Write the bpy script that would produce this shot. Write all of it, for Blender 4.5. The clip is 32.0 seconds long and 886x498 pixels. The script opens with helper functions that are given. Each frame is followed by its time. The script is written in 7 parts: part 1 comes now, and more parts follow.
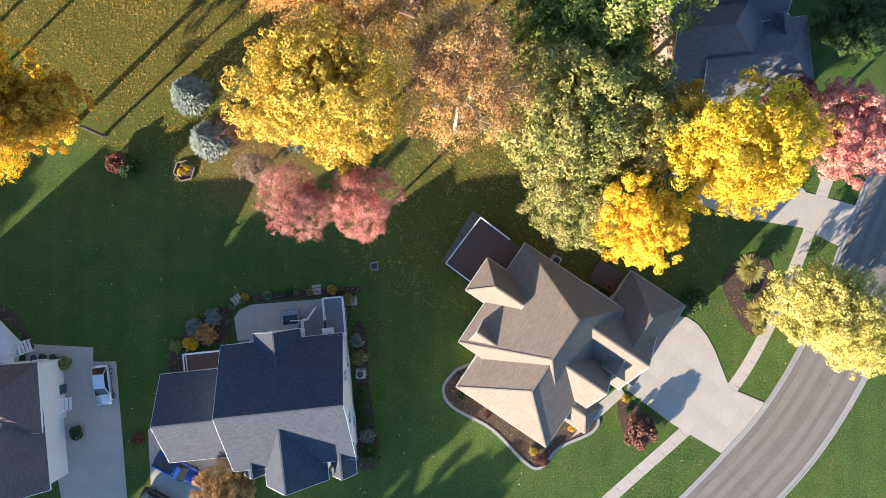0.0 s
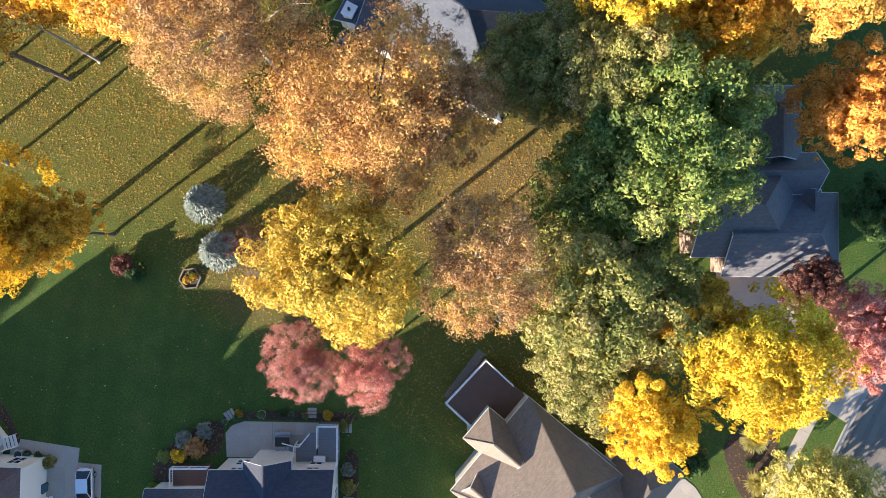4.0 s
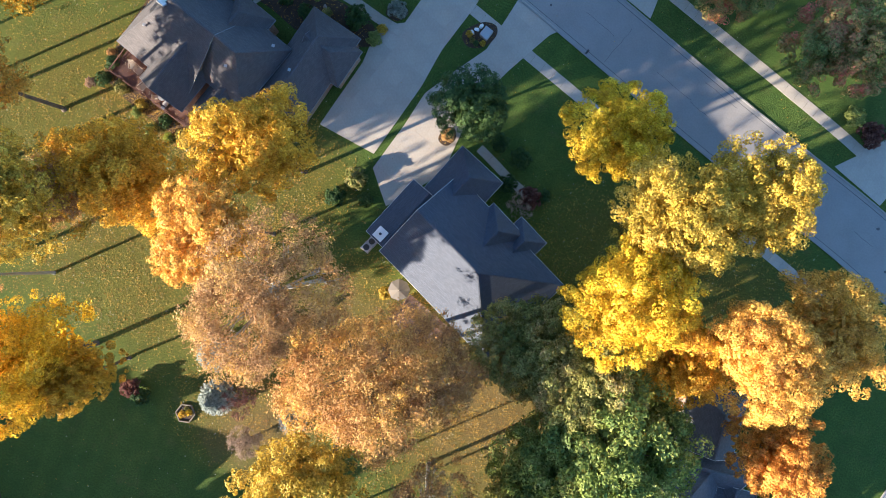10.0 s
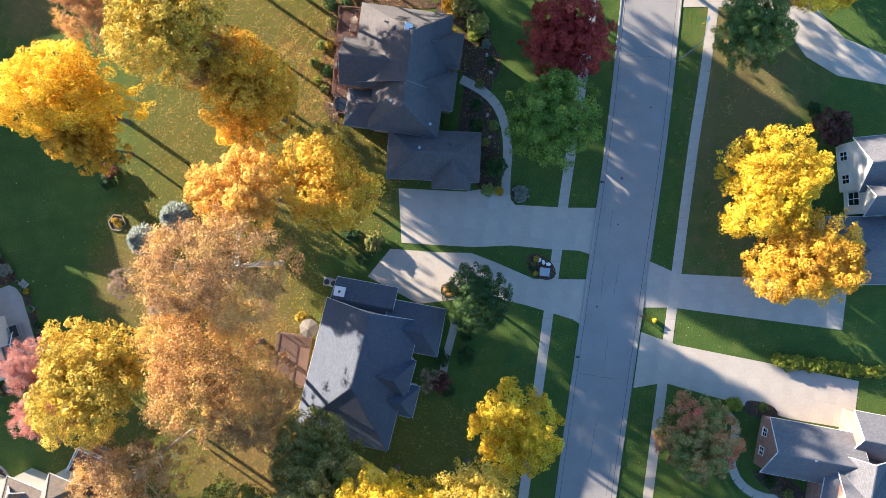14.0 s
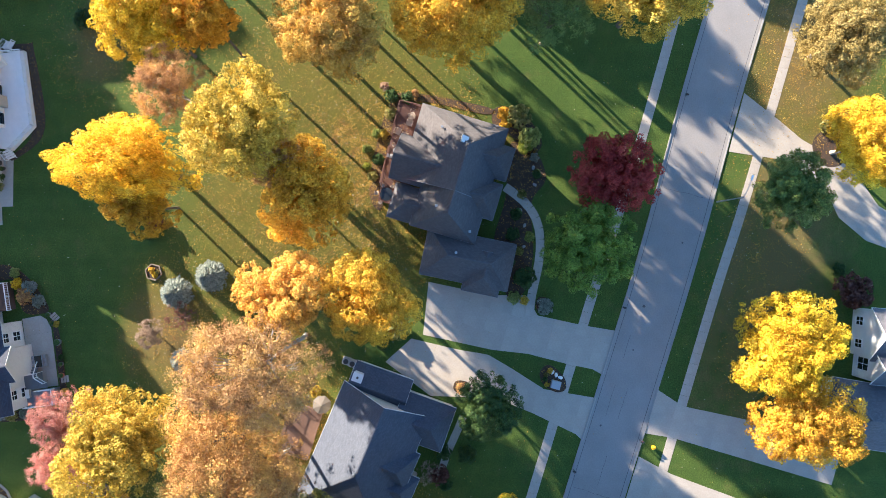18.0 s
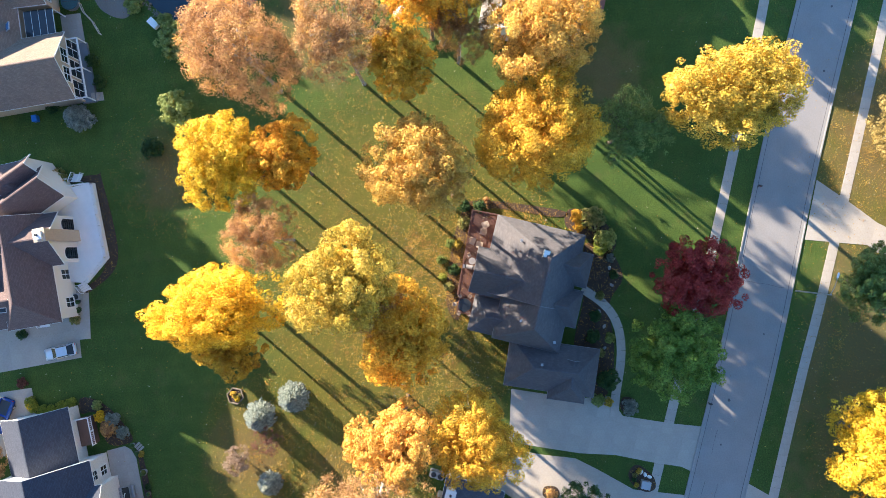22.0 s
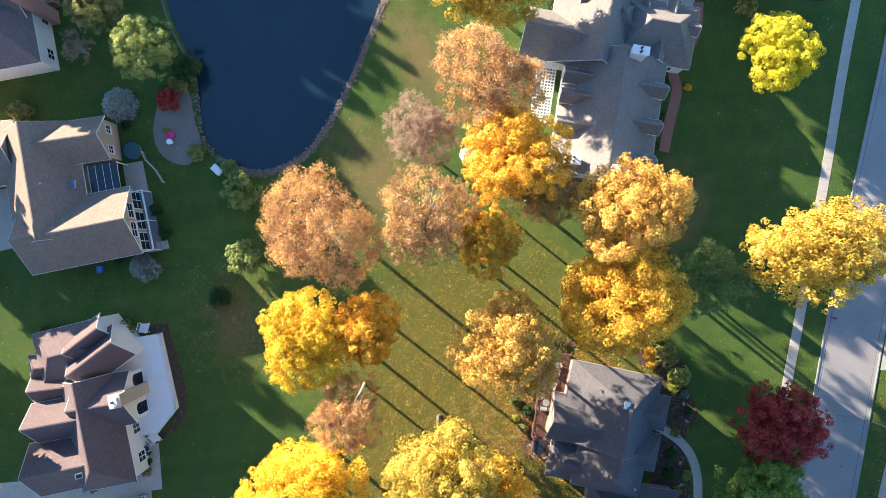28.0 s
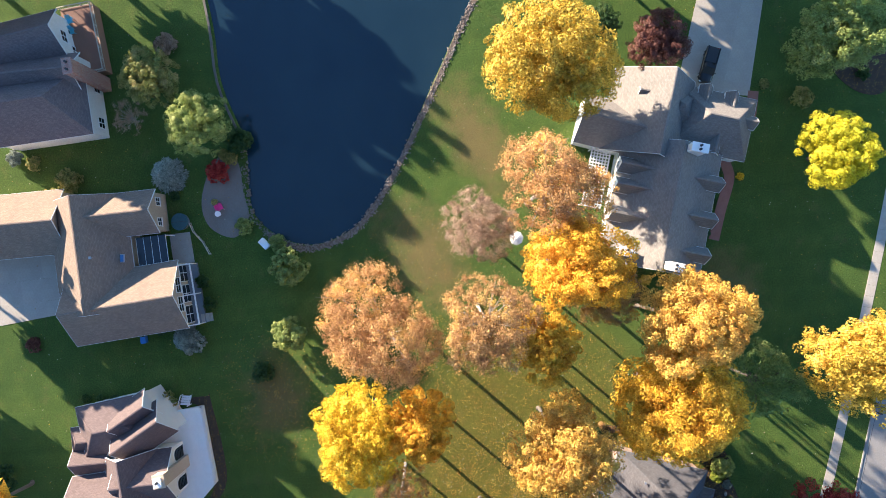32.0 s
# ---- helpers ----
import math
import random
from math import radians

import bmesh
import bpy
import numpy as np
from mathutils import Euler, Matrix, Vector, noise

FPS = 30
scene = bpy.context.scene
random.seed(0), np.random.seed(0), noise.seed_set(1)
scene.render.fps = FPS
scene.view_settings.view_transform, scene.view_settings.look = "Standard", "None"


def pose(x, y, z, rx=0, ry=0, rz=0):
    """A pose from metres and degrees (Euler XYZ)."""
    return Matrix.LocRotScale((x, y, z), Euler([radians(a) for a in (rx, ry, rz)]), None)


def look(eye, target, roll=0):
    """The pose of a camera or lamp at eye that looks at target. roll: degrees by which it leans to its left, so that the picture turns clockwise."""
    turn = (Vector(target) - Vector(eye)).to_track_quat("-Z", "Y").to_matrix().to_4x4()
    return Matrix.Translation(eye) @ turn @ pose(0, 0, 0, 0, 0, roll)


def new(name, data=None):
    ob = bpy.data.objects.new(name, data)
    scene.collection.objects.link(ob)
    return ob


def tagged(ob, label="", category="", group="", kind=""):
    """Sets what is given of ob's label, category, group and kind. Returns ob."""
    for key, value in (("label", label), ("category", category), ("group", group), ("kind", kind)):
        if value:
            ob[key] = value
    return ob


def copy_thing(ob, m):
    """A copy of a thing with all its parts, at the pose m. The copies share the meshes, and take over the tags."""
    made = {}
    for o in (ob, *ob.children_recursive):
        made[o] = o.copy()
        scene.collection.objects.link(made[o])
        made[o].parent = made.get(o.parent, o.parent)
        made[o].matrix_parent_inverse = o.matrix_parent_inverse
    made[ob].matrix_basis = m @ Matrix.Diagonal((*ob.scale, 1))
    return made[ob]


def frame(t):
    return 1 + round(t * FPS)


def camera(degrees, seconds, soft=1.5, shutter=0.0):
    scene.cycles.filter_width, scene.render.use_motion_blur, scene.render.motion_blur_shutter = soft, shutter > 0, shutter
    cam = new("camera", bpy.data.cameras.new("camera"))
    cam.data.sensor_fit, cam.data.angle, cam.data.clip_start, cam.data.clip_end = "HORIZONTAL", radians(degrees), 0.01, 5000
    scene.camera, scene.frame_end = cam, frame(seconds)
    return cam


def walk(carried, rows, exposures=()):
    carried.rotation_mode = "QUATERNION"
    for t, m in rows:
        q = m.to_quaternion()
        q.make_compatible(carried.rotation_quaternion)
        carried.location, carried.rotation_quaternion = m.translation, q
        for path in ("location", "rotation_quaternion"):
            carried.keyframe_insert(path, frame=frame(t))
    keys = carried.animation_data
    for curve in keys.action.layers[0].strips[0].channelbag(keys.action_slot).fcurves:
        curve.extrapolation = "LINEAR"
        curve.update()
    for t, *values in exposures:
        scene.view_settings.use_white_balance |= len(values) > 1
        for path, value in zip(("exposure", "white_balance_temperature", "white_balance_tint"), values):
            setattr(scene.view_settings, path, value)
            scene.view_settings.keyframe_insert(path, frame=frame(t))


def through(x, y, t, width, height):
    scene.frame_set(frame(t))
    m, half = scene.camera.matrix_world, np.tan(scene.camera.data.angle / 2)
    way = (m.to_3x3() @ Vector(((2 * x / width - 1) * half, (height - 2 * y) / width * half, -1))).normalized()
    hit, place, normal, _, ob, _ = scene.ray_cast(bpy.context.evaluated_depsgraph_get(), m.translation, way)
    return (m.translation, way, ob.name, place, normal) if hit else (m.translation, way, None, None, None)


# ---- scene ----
cam = camera(66.0, 32.0, soft=0.6)
ROWS = [
    (0.0, -0.00, -0.00, 76.97, -0.01, -0.04, 0.00),
    (0.5, 0.04, 1.71, 76.89, 0.02, -0.02, 3.03),
    (1.0, -0.03, 3.52, 76.77, 0.06, -0.01, 3.86),
    (1.5, -0.19, 5.39, 76.62, 0.09, -0.01, 4.69),
    (2.0, -0.43, 7.35, 76.47, 0.06, -0.05, 6.40),
    (2.5, -0.68, 9.30, 76.33, 0.03, -0.05, 6.59),
    (3.0, -0.98, 11.26, 76.17, 0.02, -0.04, 6.37),
    (3.5, -1.25, 13.16, 75.90, -0.03, 0.00, 5.93),
    (5.5, -3.16, 20.34, 74.43, 0.01, -0.05, 5.79),
    (6.0, -3.49, 22.41, 74.67, 0.10, -0.06, 5.97),
    (6.5, -3.87, 24.39, 75.36, 0.08, -0.02, 6.03),
    (7.0, -4.20, 26.40, 76.36, 0.04, 0.01, 6.14),
    (7.5, -4.36, 28.50, 77.64, -0.01, 0.04, 6.86),
    (8.0, -4.51, 30.66, 79.14, 0.00, 0.01, 9.47),
    (8.5, -4.74, 32.79, 80.71, 0.03, -0.01, 11.96),
    (9.0, -5.13, 34.91, 82.24, 0.04, -0.03, 14.51),
    (9.5, -5.65, 37.06, 83.70, 0.05, -0.05, 17.23),
    (10.0, -6.30, 39.13, 85.11, 0.04, -0.05, 20.55),
    (10.5, -7.12, 41.13, 86.44, -0.01, -0.00, 24.49),
    (11.0, -8.04, 42.99, 87.82, -0.00, 0.05, 28.48),
    (11.5, -9.02, 44.68, 89.26, -0.01, 0.09, 32.09),
    (12.0, -10.12, 46.30, 90.73, -0.01, 0.09, 35.55),
    (12.5, -11.37, 47.86, 92.17, -0.01, 0.07, 39.21),
    (13.0, -12.79, 49.50, 93.51, -0.00, -0.03, 47.19),
    (13.5, -14.49, 51.16, 94.72, -0.00, -0.10, 60.66),
    (14.0, -16.46, 52.57, 95.79, 0.06, -0.15, 78.66),
    (14.5, -18.29, 53.35, 96.67, 0.07, -0.22, 85.29),
    (16.5, -25.28, 53.17, 98.66, 0.06, -0.25, 88.58),
    (17.0, -27.14, 52.48, 98.82, 0.02, -0.24, 89.14),
    (17.5, -29.00, 51.43, 98.77, -0.01, -0.23, 88.71),
    (18.0, -30.83, 50.32, 98.72, -0.03, -0.21, 87.70),
    (18.5, -32.68, 49.02, 98.63, -0.00, -0.19, 86.70),
    (19.0, -34.60, 47.63, 98.52, 0.02, -0.19, 85.98),
    (19.5, -36.61, 46.22, 98.44, 0.08, -0.15, 85.52),
    (20.0, -38.64, 44.84, 98.36, 0.12, -0.12, 85.04),
    (20.5, -40.71, 43.62, 98.27, 0.13, -0.09, 84.74),
    (21.0, -42.82, 42.50, 98.21, 0.09, -0.06, 84.51),
    (21.5, -44.96, 41.55, 98.20, 0.05, -0.02, 84.30),
    (22.0, -47.04, 40.71, 98.25, 0.04, 0.03, 84.21),
    (22.5, -49.04, 39.89, 98.29, 0.05, 0.06, 84.05),
    (23.0, -50.96, 39.23, 98.24, 0.08, 0.10, 83.86),
    (23.5, -52.86, 38.78, 98.14, 0.09, 0.17, 83.72),
    (24.0, -54.73, 38.27, 97.99, 0.08, 0.25, 83.57),
    (24.5, -56.63, 37.66, 97.87, 0.06, 0.25, 83.41),
    (25.0, -58.54, 36.93, 97.80, 0.04, 0.23, 83.18),
    (25.5, -60.33, 36.25, 97.68, -0.01, 0.21, 83.03),
    (27.5, -66.81, 33.57, 97.36, 0.00, 0.09, 82.76),
    (28.0, -68.28, 33.11, 97.31, -0.02, 0.06, 82.66),
    (28.5, -69.71, 32.82, 97.28, -0.03, 0.04, 82.56),
    (29.0, -71.13, 32.55, 97.23, -0.04, 0.03, 82.80),
    (29.5, -72.65, 32.09, 97.13, -0.04, 0.01, 85.16),
    (30.0, -74.17, 31.26, 97.04, -0.04, 0.03, 86.10),
    (30.5, -75.70, 30.21, 96.96, -0.01, 0.02, 85.82),
    (31.0, -77.18, 29.17, 96.92, -0.03, 0.01, 85.32),
    (31.5, -78.71, 28.28, 96.87, -0.03, -0.01, 84.81),
    (32.0, -80.35, 27.55, 96.81, 0.01, -0.04, 84.54),
]
walk(cam, [(t, pose(x, y, z, rx, ry, rz)) for t, x, y, z, rx, ry, rz in ROWS],
     [(0, 2.03, 5600, 10), (6, 2.1, 5600, 10), (12, 2.26, 5600, 10), (22, 2.38, 5600, 10), (28, 2.28, 5600, 10), (32, 2.13, 5600, 10)])

# ---- light ----
SUN_AZ, SUN_EL = 224.0, 15.5          # where the sun stands: degrees counter-clockwise from +x, and up
world = bpy.data.worlds.new("sky")
scene.world = world
world.use_nodes = True
wn = world.node_tree.nodes
sky = wn.new("ShaderNodeTexSky")
sky.sky_type = "NISHITA"
sky.sun_disc = False
sky.sun_elevation = radians(SUN_EL)
sky.sun_rotation = radians(90.0 - SUN_AZ)
sky.air_density, sky.dust_density, sky.ozone_density = 1.2, 0.2, 3.5
world.node_tree.links.new(sky.outputs[0], wn["Background"].inputs[0])
wn["Background"].inputs[1].default_value = 0.086
sun_data = bpy.data.lights.new("sun", "SUN")
sun_data.energy, sun_data.angle, sun_data.color = 5.2, radians(0.55), (1.0, 0.775, 0.53)
sun = new("sun", sun_data)
sun_from = Vector((math.cos(radians(SUN_AZ)) * math.cos(radians(SUN_EL)), math.sin(radians(SUN_AZ)) * math.cos(radians(SUN_EL)), math.sin(radians(SUN_EL))))
sun.matrix_world = look(sun_from * 300, (0, 0, 0))

# ---- materials ----
def nodes_of(name):
    m = bpy.data.materials.new(name)
    m.use_nodes = True
    return m, m.node_tree.nodes, m.node_tree.links, m.node_tree.nodes["Principled BSDF"]


def ramp(nd, stops):
    r = nd.new("ShaderNodeValToRGB")
    e = r.color_ramp.elements
    while len(e) < len(stops):
        e.new(0.5)
    for el, (p, c) in zip(e, stops):
        el.position, el.color = p, (*c, 1)
    return r


def noise_of(nd, lk, scale, detail=4.0, rough=0.6, coord="Object", stretch=None):
    tc = nd.new("ShaderNodeTexCoord")
    n = nd.new("ShaderNodeTexNoise")
    n.inputs["Scale"].default_value, n.inputs["Detail"].default_value, n.inputs["Roughness"].default_value = scale, detail, rough
    if stretch:
        mp = nd.new("ShaderNodeMapping")
        mp.inputs["Rotation"].default_value, mp.inputs["Scale"].default_value = (0, 0, radians(stretch[0])), stretch[1:]
        lk.new(tc.outputs[coord], mp.inputs[0])
        lk.new(mp.outputs[0], n.inputs["Vector"])
    else:
        lk.new(tc.outputs[coord], n.inputs["Vector"])
    return n


def mix(nd, lk, fac, a, b, mode="MIX"):
    m = nd.new("ShaderNodeMix")
    m.data_type, m.blend_type = "RGBA", mode
    for sock, v in ((m.inputs[0], fac), (m.inputs[6], a), (m.inputs[7], b)):
        if hasattr(v, "links"):
            lk.new(v, sock)
        elif isinstance(v, (int, float)):
            sock.default_value = v
        else:
            sock.default_value = (*v, 1)
    return m.outputs[2]


def bump(nd, lk, bs, height, strength, dist):
    b = nd.new("ShaderNodeBump")
    b.inputs["Strength"].default_value, b.inputs["Distance"].default_value = strength, dist
    lk.new(height, b.inputs["Height"])
    lk.new(b.outputs[0], bs.inputs["Normal"])


def surface(name, dark, light, coarse, fine, rough=0.85, relief=0.02, spread=0.5, metal=0.0, vary=0.0):
    """A two-scale mottled surface between two colours."""
    m, nd, lk, bs = nodes_of(name)
    n1, n2 = noise_of(nd, lk, coarse, 5), noise_of(nd, lk, fine, 3)
    r = ramp(nd, [(0.5 - spread * 0.5, dark), (0.5 + spread * 0.5, light)])
    f = mix(nd, lk, 0.5, n1.outputs[0], n2.outputs[0])
    lk.new(f, r.inputs[0])
    col = r.outputs[0]
    if vary:
        oi = nd.new("ShaderNodeObjectInfo")
        vr = ramp(nd, [(0.0, (1 - vary,) * 3), (1.0, (1 + vary * 0.3,) * 3)])
        lk.new(oi.outputs["Random"], vr.inputs[0])
        col = mix(nd, lk, 1.0, col, vr.outputs[0], "MULTIPLY")
    lk.new(col, bs.inputs["Base Color"])
    bs.inputs["Roughness"].default_value, bs.inputs["Metallic"].default_value = rough, metal
    if relief:
        bump(nd, lk, bs, n2.outputs[0], 0.6, relief)
    return m


def plain(name, col, rough=0.5, metal=0.0):
    return surface(name, tuple(c * 0.88 for c in col), tuple(min(1, c * 1.08) for c in col), 1.3, 14, rough, 0.0, 0.6, metal)


def shingle(name, col):
    """Asphalt shingles: tabs in courses, granules, streaks; courses follow the object's own z."""
    m, nd, lk, bs = nodes_of(name)
    tc = nd.new("ShaderNodeTexCoord")
    br = nd.new("ShaderNodeTexBrick")
    br.inputs["Scale"].default_value = 1.0
    br.inputs["Brick Width"].default_value, br.inputs["Row Height"].default_value = 0.34, 0.17
    br.inputs["Mortar Size"].default_value, br.inputs["Mortar Smooth"].default_value = 0.012, 0.3
    br.inputs["Color1"].default_value = (*[c * 0.87 for c in col], 1)
    br.inputs["Color2"].default_value = (*[c * 1.14 for c in col], 1)
    br.inputs["Mortar"].default_value = (*[c * 0.68 for c in col], 1)
    lk.new(tc.outputs["UV"], br.inputs["Vector"])
    n1, n2 = noise_of(nd, lk, 0.45, 5), noise_of(nd, lk, 9.0, 4, 0.75)
    c1 = mix(nd, lk, n1.outputs[0], (0.82, 0.83, 0.85), (1.16, 1.14, 1.1))
    c2 = mix(nd, lk, n2.outputs[0], (0.74, 0.74, 0.74), (1.26, 1.26, 1.26))
    c = mix(nd, lk, 1.0, br.outputs[0], c1, "MULTIPLY")
    c = mix(nd, lk, 0.8, c, c2, "MULTIPLY")
    lk.new(c, bs.inputs["Base Color"])
    bs.inputs["Roughness"].default_value = 0.9
    bs.inputs["Specular IOR Level"].default_value = 0.25
    bump(nd, lk, bs, br.outputs[1], 0.25, 0.02)
    return m


def siding(name, col, row=0.2):
    m, nd, lk, bs = nodes_of(name)
    tc = nd.new("ShaderNodeTexCoord")
    sp = nd.new("ShaderNodeSeparateXYZ")
    lk.new(tc.outputs["Object"], sp.inputs[0])
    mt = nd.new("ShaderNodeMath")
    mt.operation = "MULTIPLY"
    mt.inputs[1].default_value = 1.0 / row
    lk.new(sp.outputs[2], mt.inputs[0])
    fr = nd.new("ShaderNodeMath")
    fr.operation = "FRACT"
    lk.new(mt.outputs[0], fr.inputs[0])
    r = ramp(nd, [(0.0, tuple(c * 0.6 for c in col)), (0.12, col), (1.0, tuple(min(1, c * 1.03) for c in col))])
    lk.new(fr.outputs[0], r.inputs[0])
    n = noise_of(nd, lk, 1.7, 4)
    c = mix(nd, lk, n.outputs[0], (0.88, 0.88, 0.88), (1.05, 1.05, 1.05))
    lk.new(mix(nd, lk, 1.0, r.outputs[0], c, "MULTIPLY"), bs.inputs["Base Color"])
    bs.inputs["Roughness"].default_value = 0.55
    bump(nd, lk, bs, fr.outputs[0], 0.5, 0.02)
    return m


def brickwork(name, a, b, mortar):
    m, nd, lk, bs = nodes_of(name)
    tc = nd.new("ShaderNodeTexCoord")
    br = nd.new("ShaderNodeTexBrick")
    br.inputs["Scale"].default_value = 1.0
    br.inputs["Brick Width"].default_value, br.inputs["Row Height"].default_value, br.inputs["Mortar Size"].default_value = 0.22, 0.075, 0.008
    br.inputs["Color1"].default_value, br.inputs["Color2"].default_value, br.inputs["Mortar"].default_value = (*a, 1), (*b, 1), (*mortar, 1)
    lk.new(tc.outputs["UV"], br.inputs["Vector"])
    n = noise_of(nd, lk, 1.2, 4)
    c = mix(nd, lk, n.outputs[0], (0.75, 0.75, 0.75), (1.2, 1.2, 1.2))
    lk.new(mix(nd, lk, 1.0, br.outputs[0], c, "MULTIPLY"), bs.inputs["Base Color"])
    bs.inputs["Roughness"].default_value = 0.85
    bump(nd, lk, bs, br.outputs[1], -0.4, 0.01)
    return m


def leaves(name, stops, through=0.34, patch=1.9, grain=44.0):
    """Leaf clusters: each island its own tint, larger patches drifting through the crown."""
    m, nd, lk, bs = nodes_of(name)
    geo = nd.new("ShaderNodeNewGeometry")
    n = noise_of(nd, lk, patch, 3, 0.6)
    a = nd.new("ShaderNodeMath")
    a.operation = "MULTIPLY_ADD"
    a.inputs[1].default_value = 0.42
    lk.new(geo.outputs["Random Per Island"], a.inputs[0])
    s = nd.new("ShaderNodeMath")
    s.operation = "MULTIPLY_ADD"
    s.inputs[1].default_value, s.inputs[2].default_value = 2.0, -0.71
    lk.new(n.outputs[0], s.inputs[0])
    lk.new(s.outputs[0], a.inputs[2])
    r = ramp(nd, [(i / (len(stops) - 1), c) for i, c in enumerate(stops)])
    lk.new(a.outputs[0], r.inputs[0])
    oi = nd.new("ShaderNodeObjectInfo")
    vr = ramp(nd, [(0.0, (0.82, 0.85, 0.85)), (1.0, (1.1, 1.05, 1.0))])
    lk.new(oi.outputs["Random"], vr.inputs[0])
    col = mix(nd, lk, 1.0, r.outputs[0], vr.outputs[0], "MULTIPLY")
    # cells vary the leaf tone; dark ones paint shaded gaps between small leaves
    tc = nd.new("ShaderNodeTexCoord")
    cells = nd.new("ShaderNodeTexVoronoi")
    cells.inputs["Scale"].default_value = grain
    lk.new(tc.outputs["Object"], cells.inputs["Vector"])
    gr = ramp(nd, [(0.1, (0.5, 0.46, 0.42)), (0.55, (0.98, 0.98, 0.98)), (0.9, (1.4, 1.38, 1.32))])
    lk.new(cells.outputs["Color"], gr.inputs[0])
    col = mix(nd, lk, 0.85, col, gr.outputs[0], "MULTIPLY")
    lk.new(col, bs.inputs["Base Color"])
    bs.inputs["Roughness"].default_value = 0.6
    bs.inputs["Specular IOR Level"].default_value = 0.3
    tr = nd.new("ShaderNodeBsdfTranslucent")
    lk.new(col, tr.inputs[0])
    mx = nd.new("ShaderNodeMixShader")
    mx.inputs[0].default_value = through
    lk.new(bs.outputs[0], mx.inputs[1])
    lk.new(tr.outputs[0], mx.inputs[2])
    lk.new(mx.outputs[0], nd["Material Output"].inputs[0])
    return m


def oval(nd, lk, x, y, rx, ry, turn=0.0):
    """1 in the middle of an oval patch of ground, 0 outside it."""
    tc = nd.new("ShaderNodeTexCoord")
    mp = nd.new("ShaderNodeMapping")
    mp.vector_type = "TEXTURE"
    mp.inputs["Location"].default_value, mp.inputs["Rotation"].default_value, mp.inputs["Scale"].default_value = (x, y, 0), (0, 0, radians(turn)), (rx, ry, 50)
    g = nd.new("ShaderNodeTexGradient")
    g.gradient_type = "SPHERICAL"
    lk.new(tc.outputs["Object"], mp.inputs[0])
    lk.new(mp.outputs[0], g.inputs[0])
    return g.outputs[0]


def most(nd, lk, vals):
    out = vals[0]
    for v in vals[1:]:
        m = nd.new("ShaderNodeMath")
        m.operation = "MAXIMUM"
        lk.new(out, m.inputs[0])
        lk.new(v, m.inputs[1])
        out = m.outputs[0]
    return out


LITTER = ((-47, 36, 25, 22, 0.62), (-34, 27, 20, 16, 0.5), (-68, 27, 20, 14, 0.12), (5, 21, 20, 15, 1.0), (-12, 24, 16, 12, 0.8), (-45, 46, 9, 12, 2.6), (-44, 53, 5, 12, 1.4), (10, 2, 22, 10, 0.5), (-55, 104, 16, 12, 0.7), (-30, 40, 12, 10, 0.7), (-20, 11, 12, 8, 0.6), (22, 44, 20, 14, 0.6), (-62, 2, 10, 8, 0.35), (-28, 96, 30, 8, 0.35))


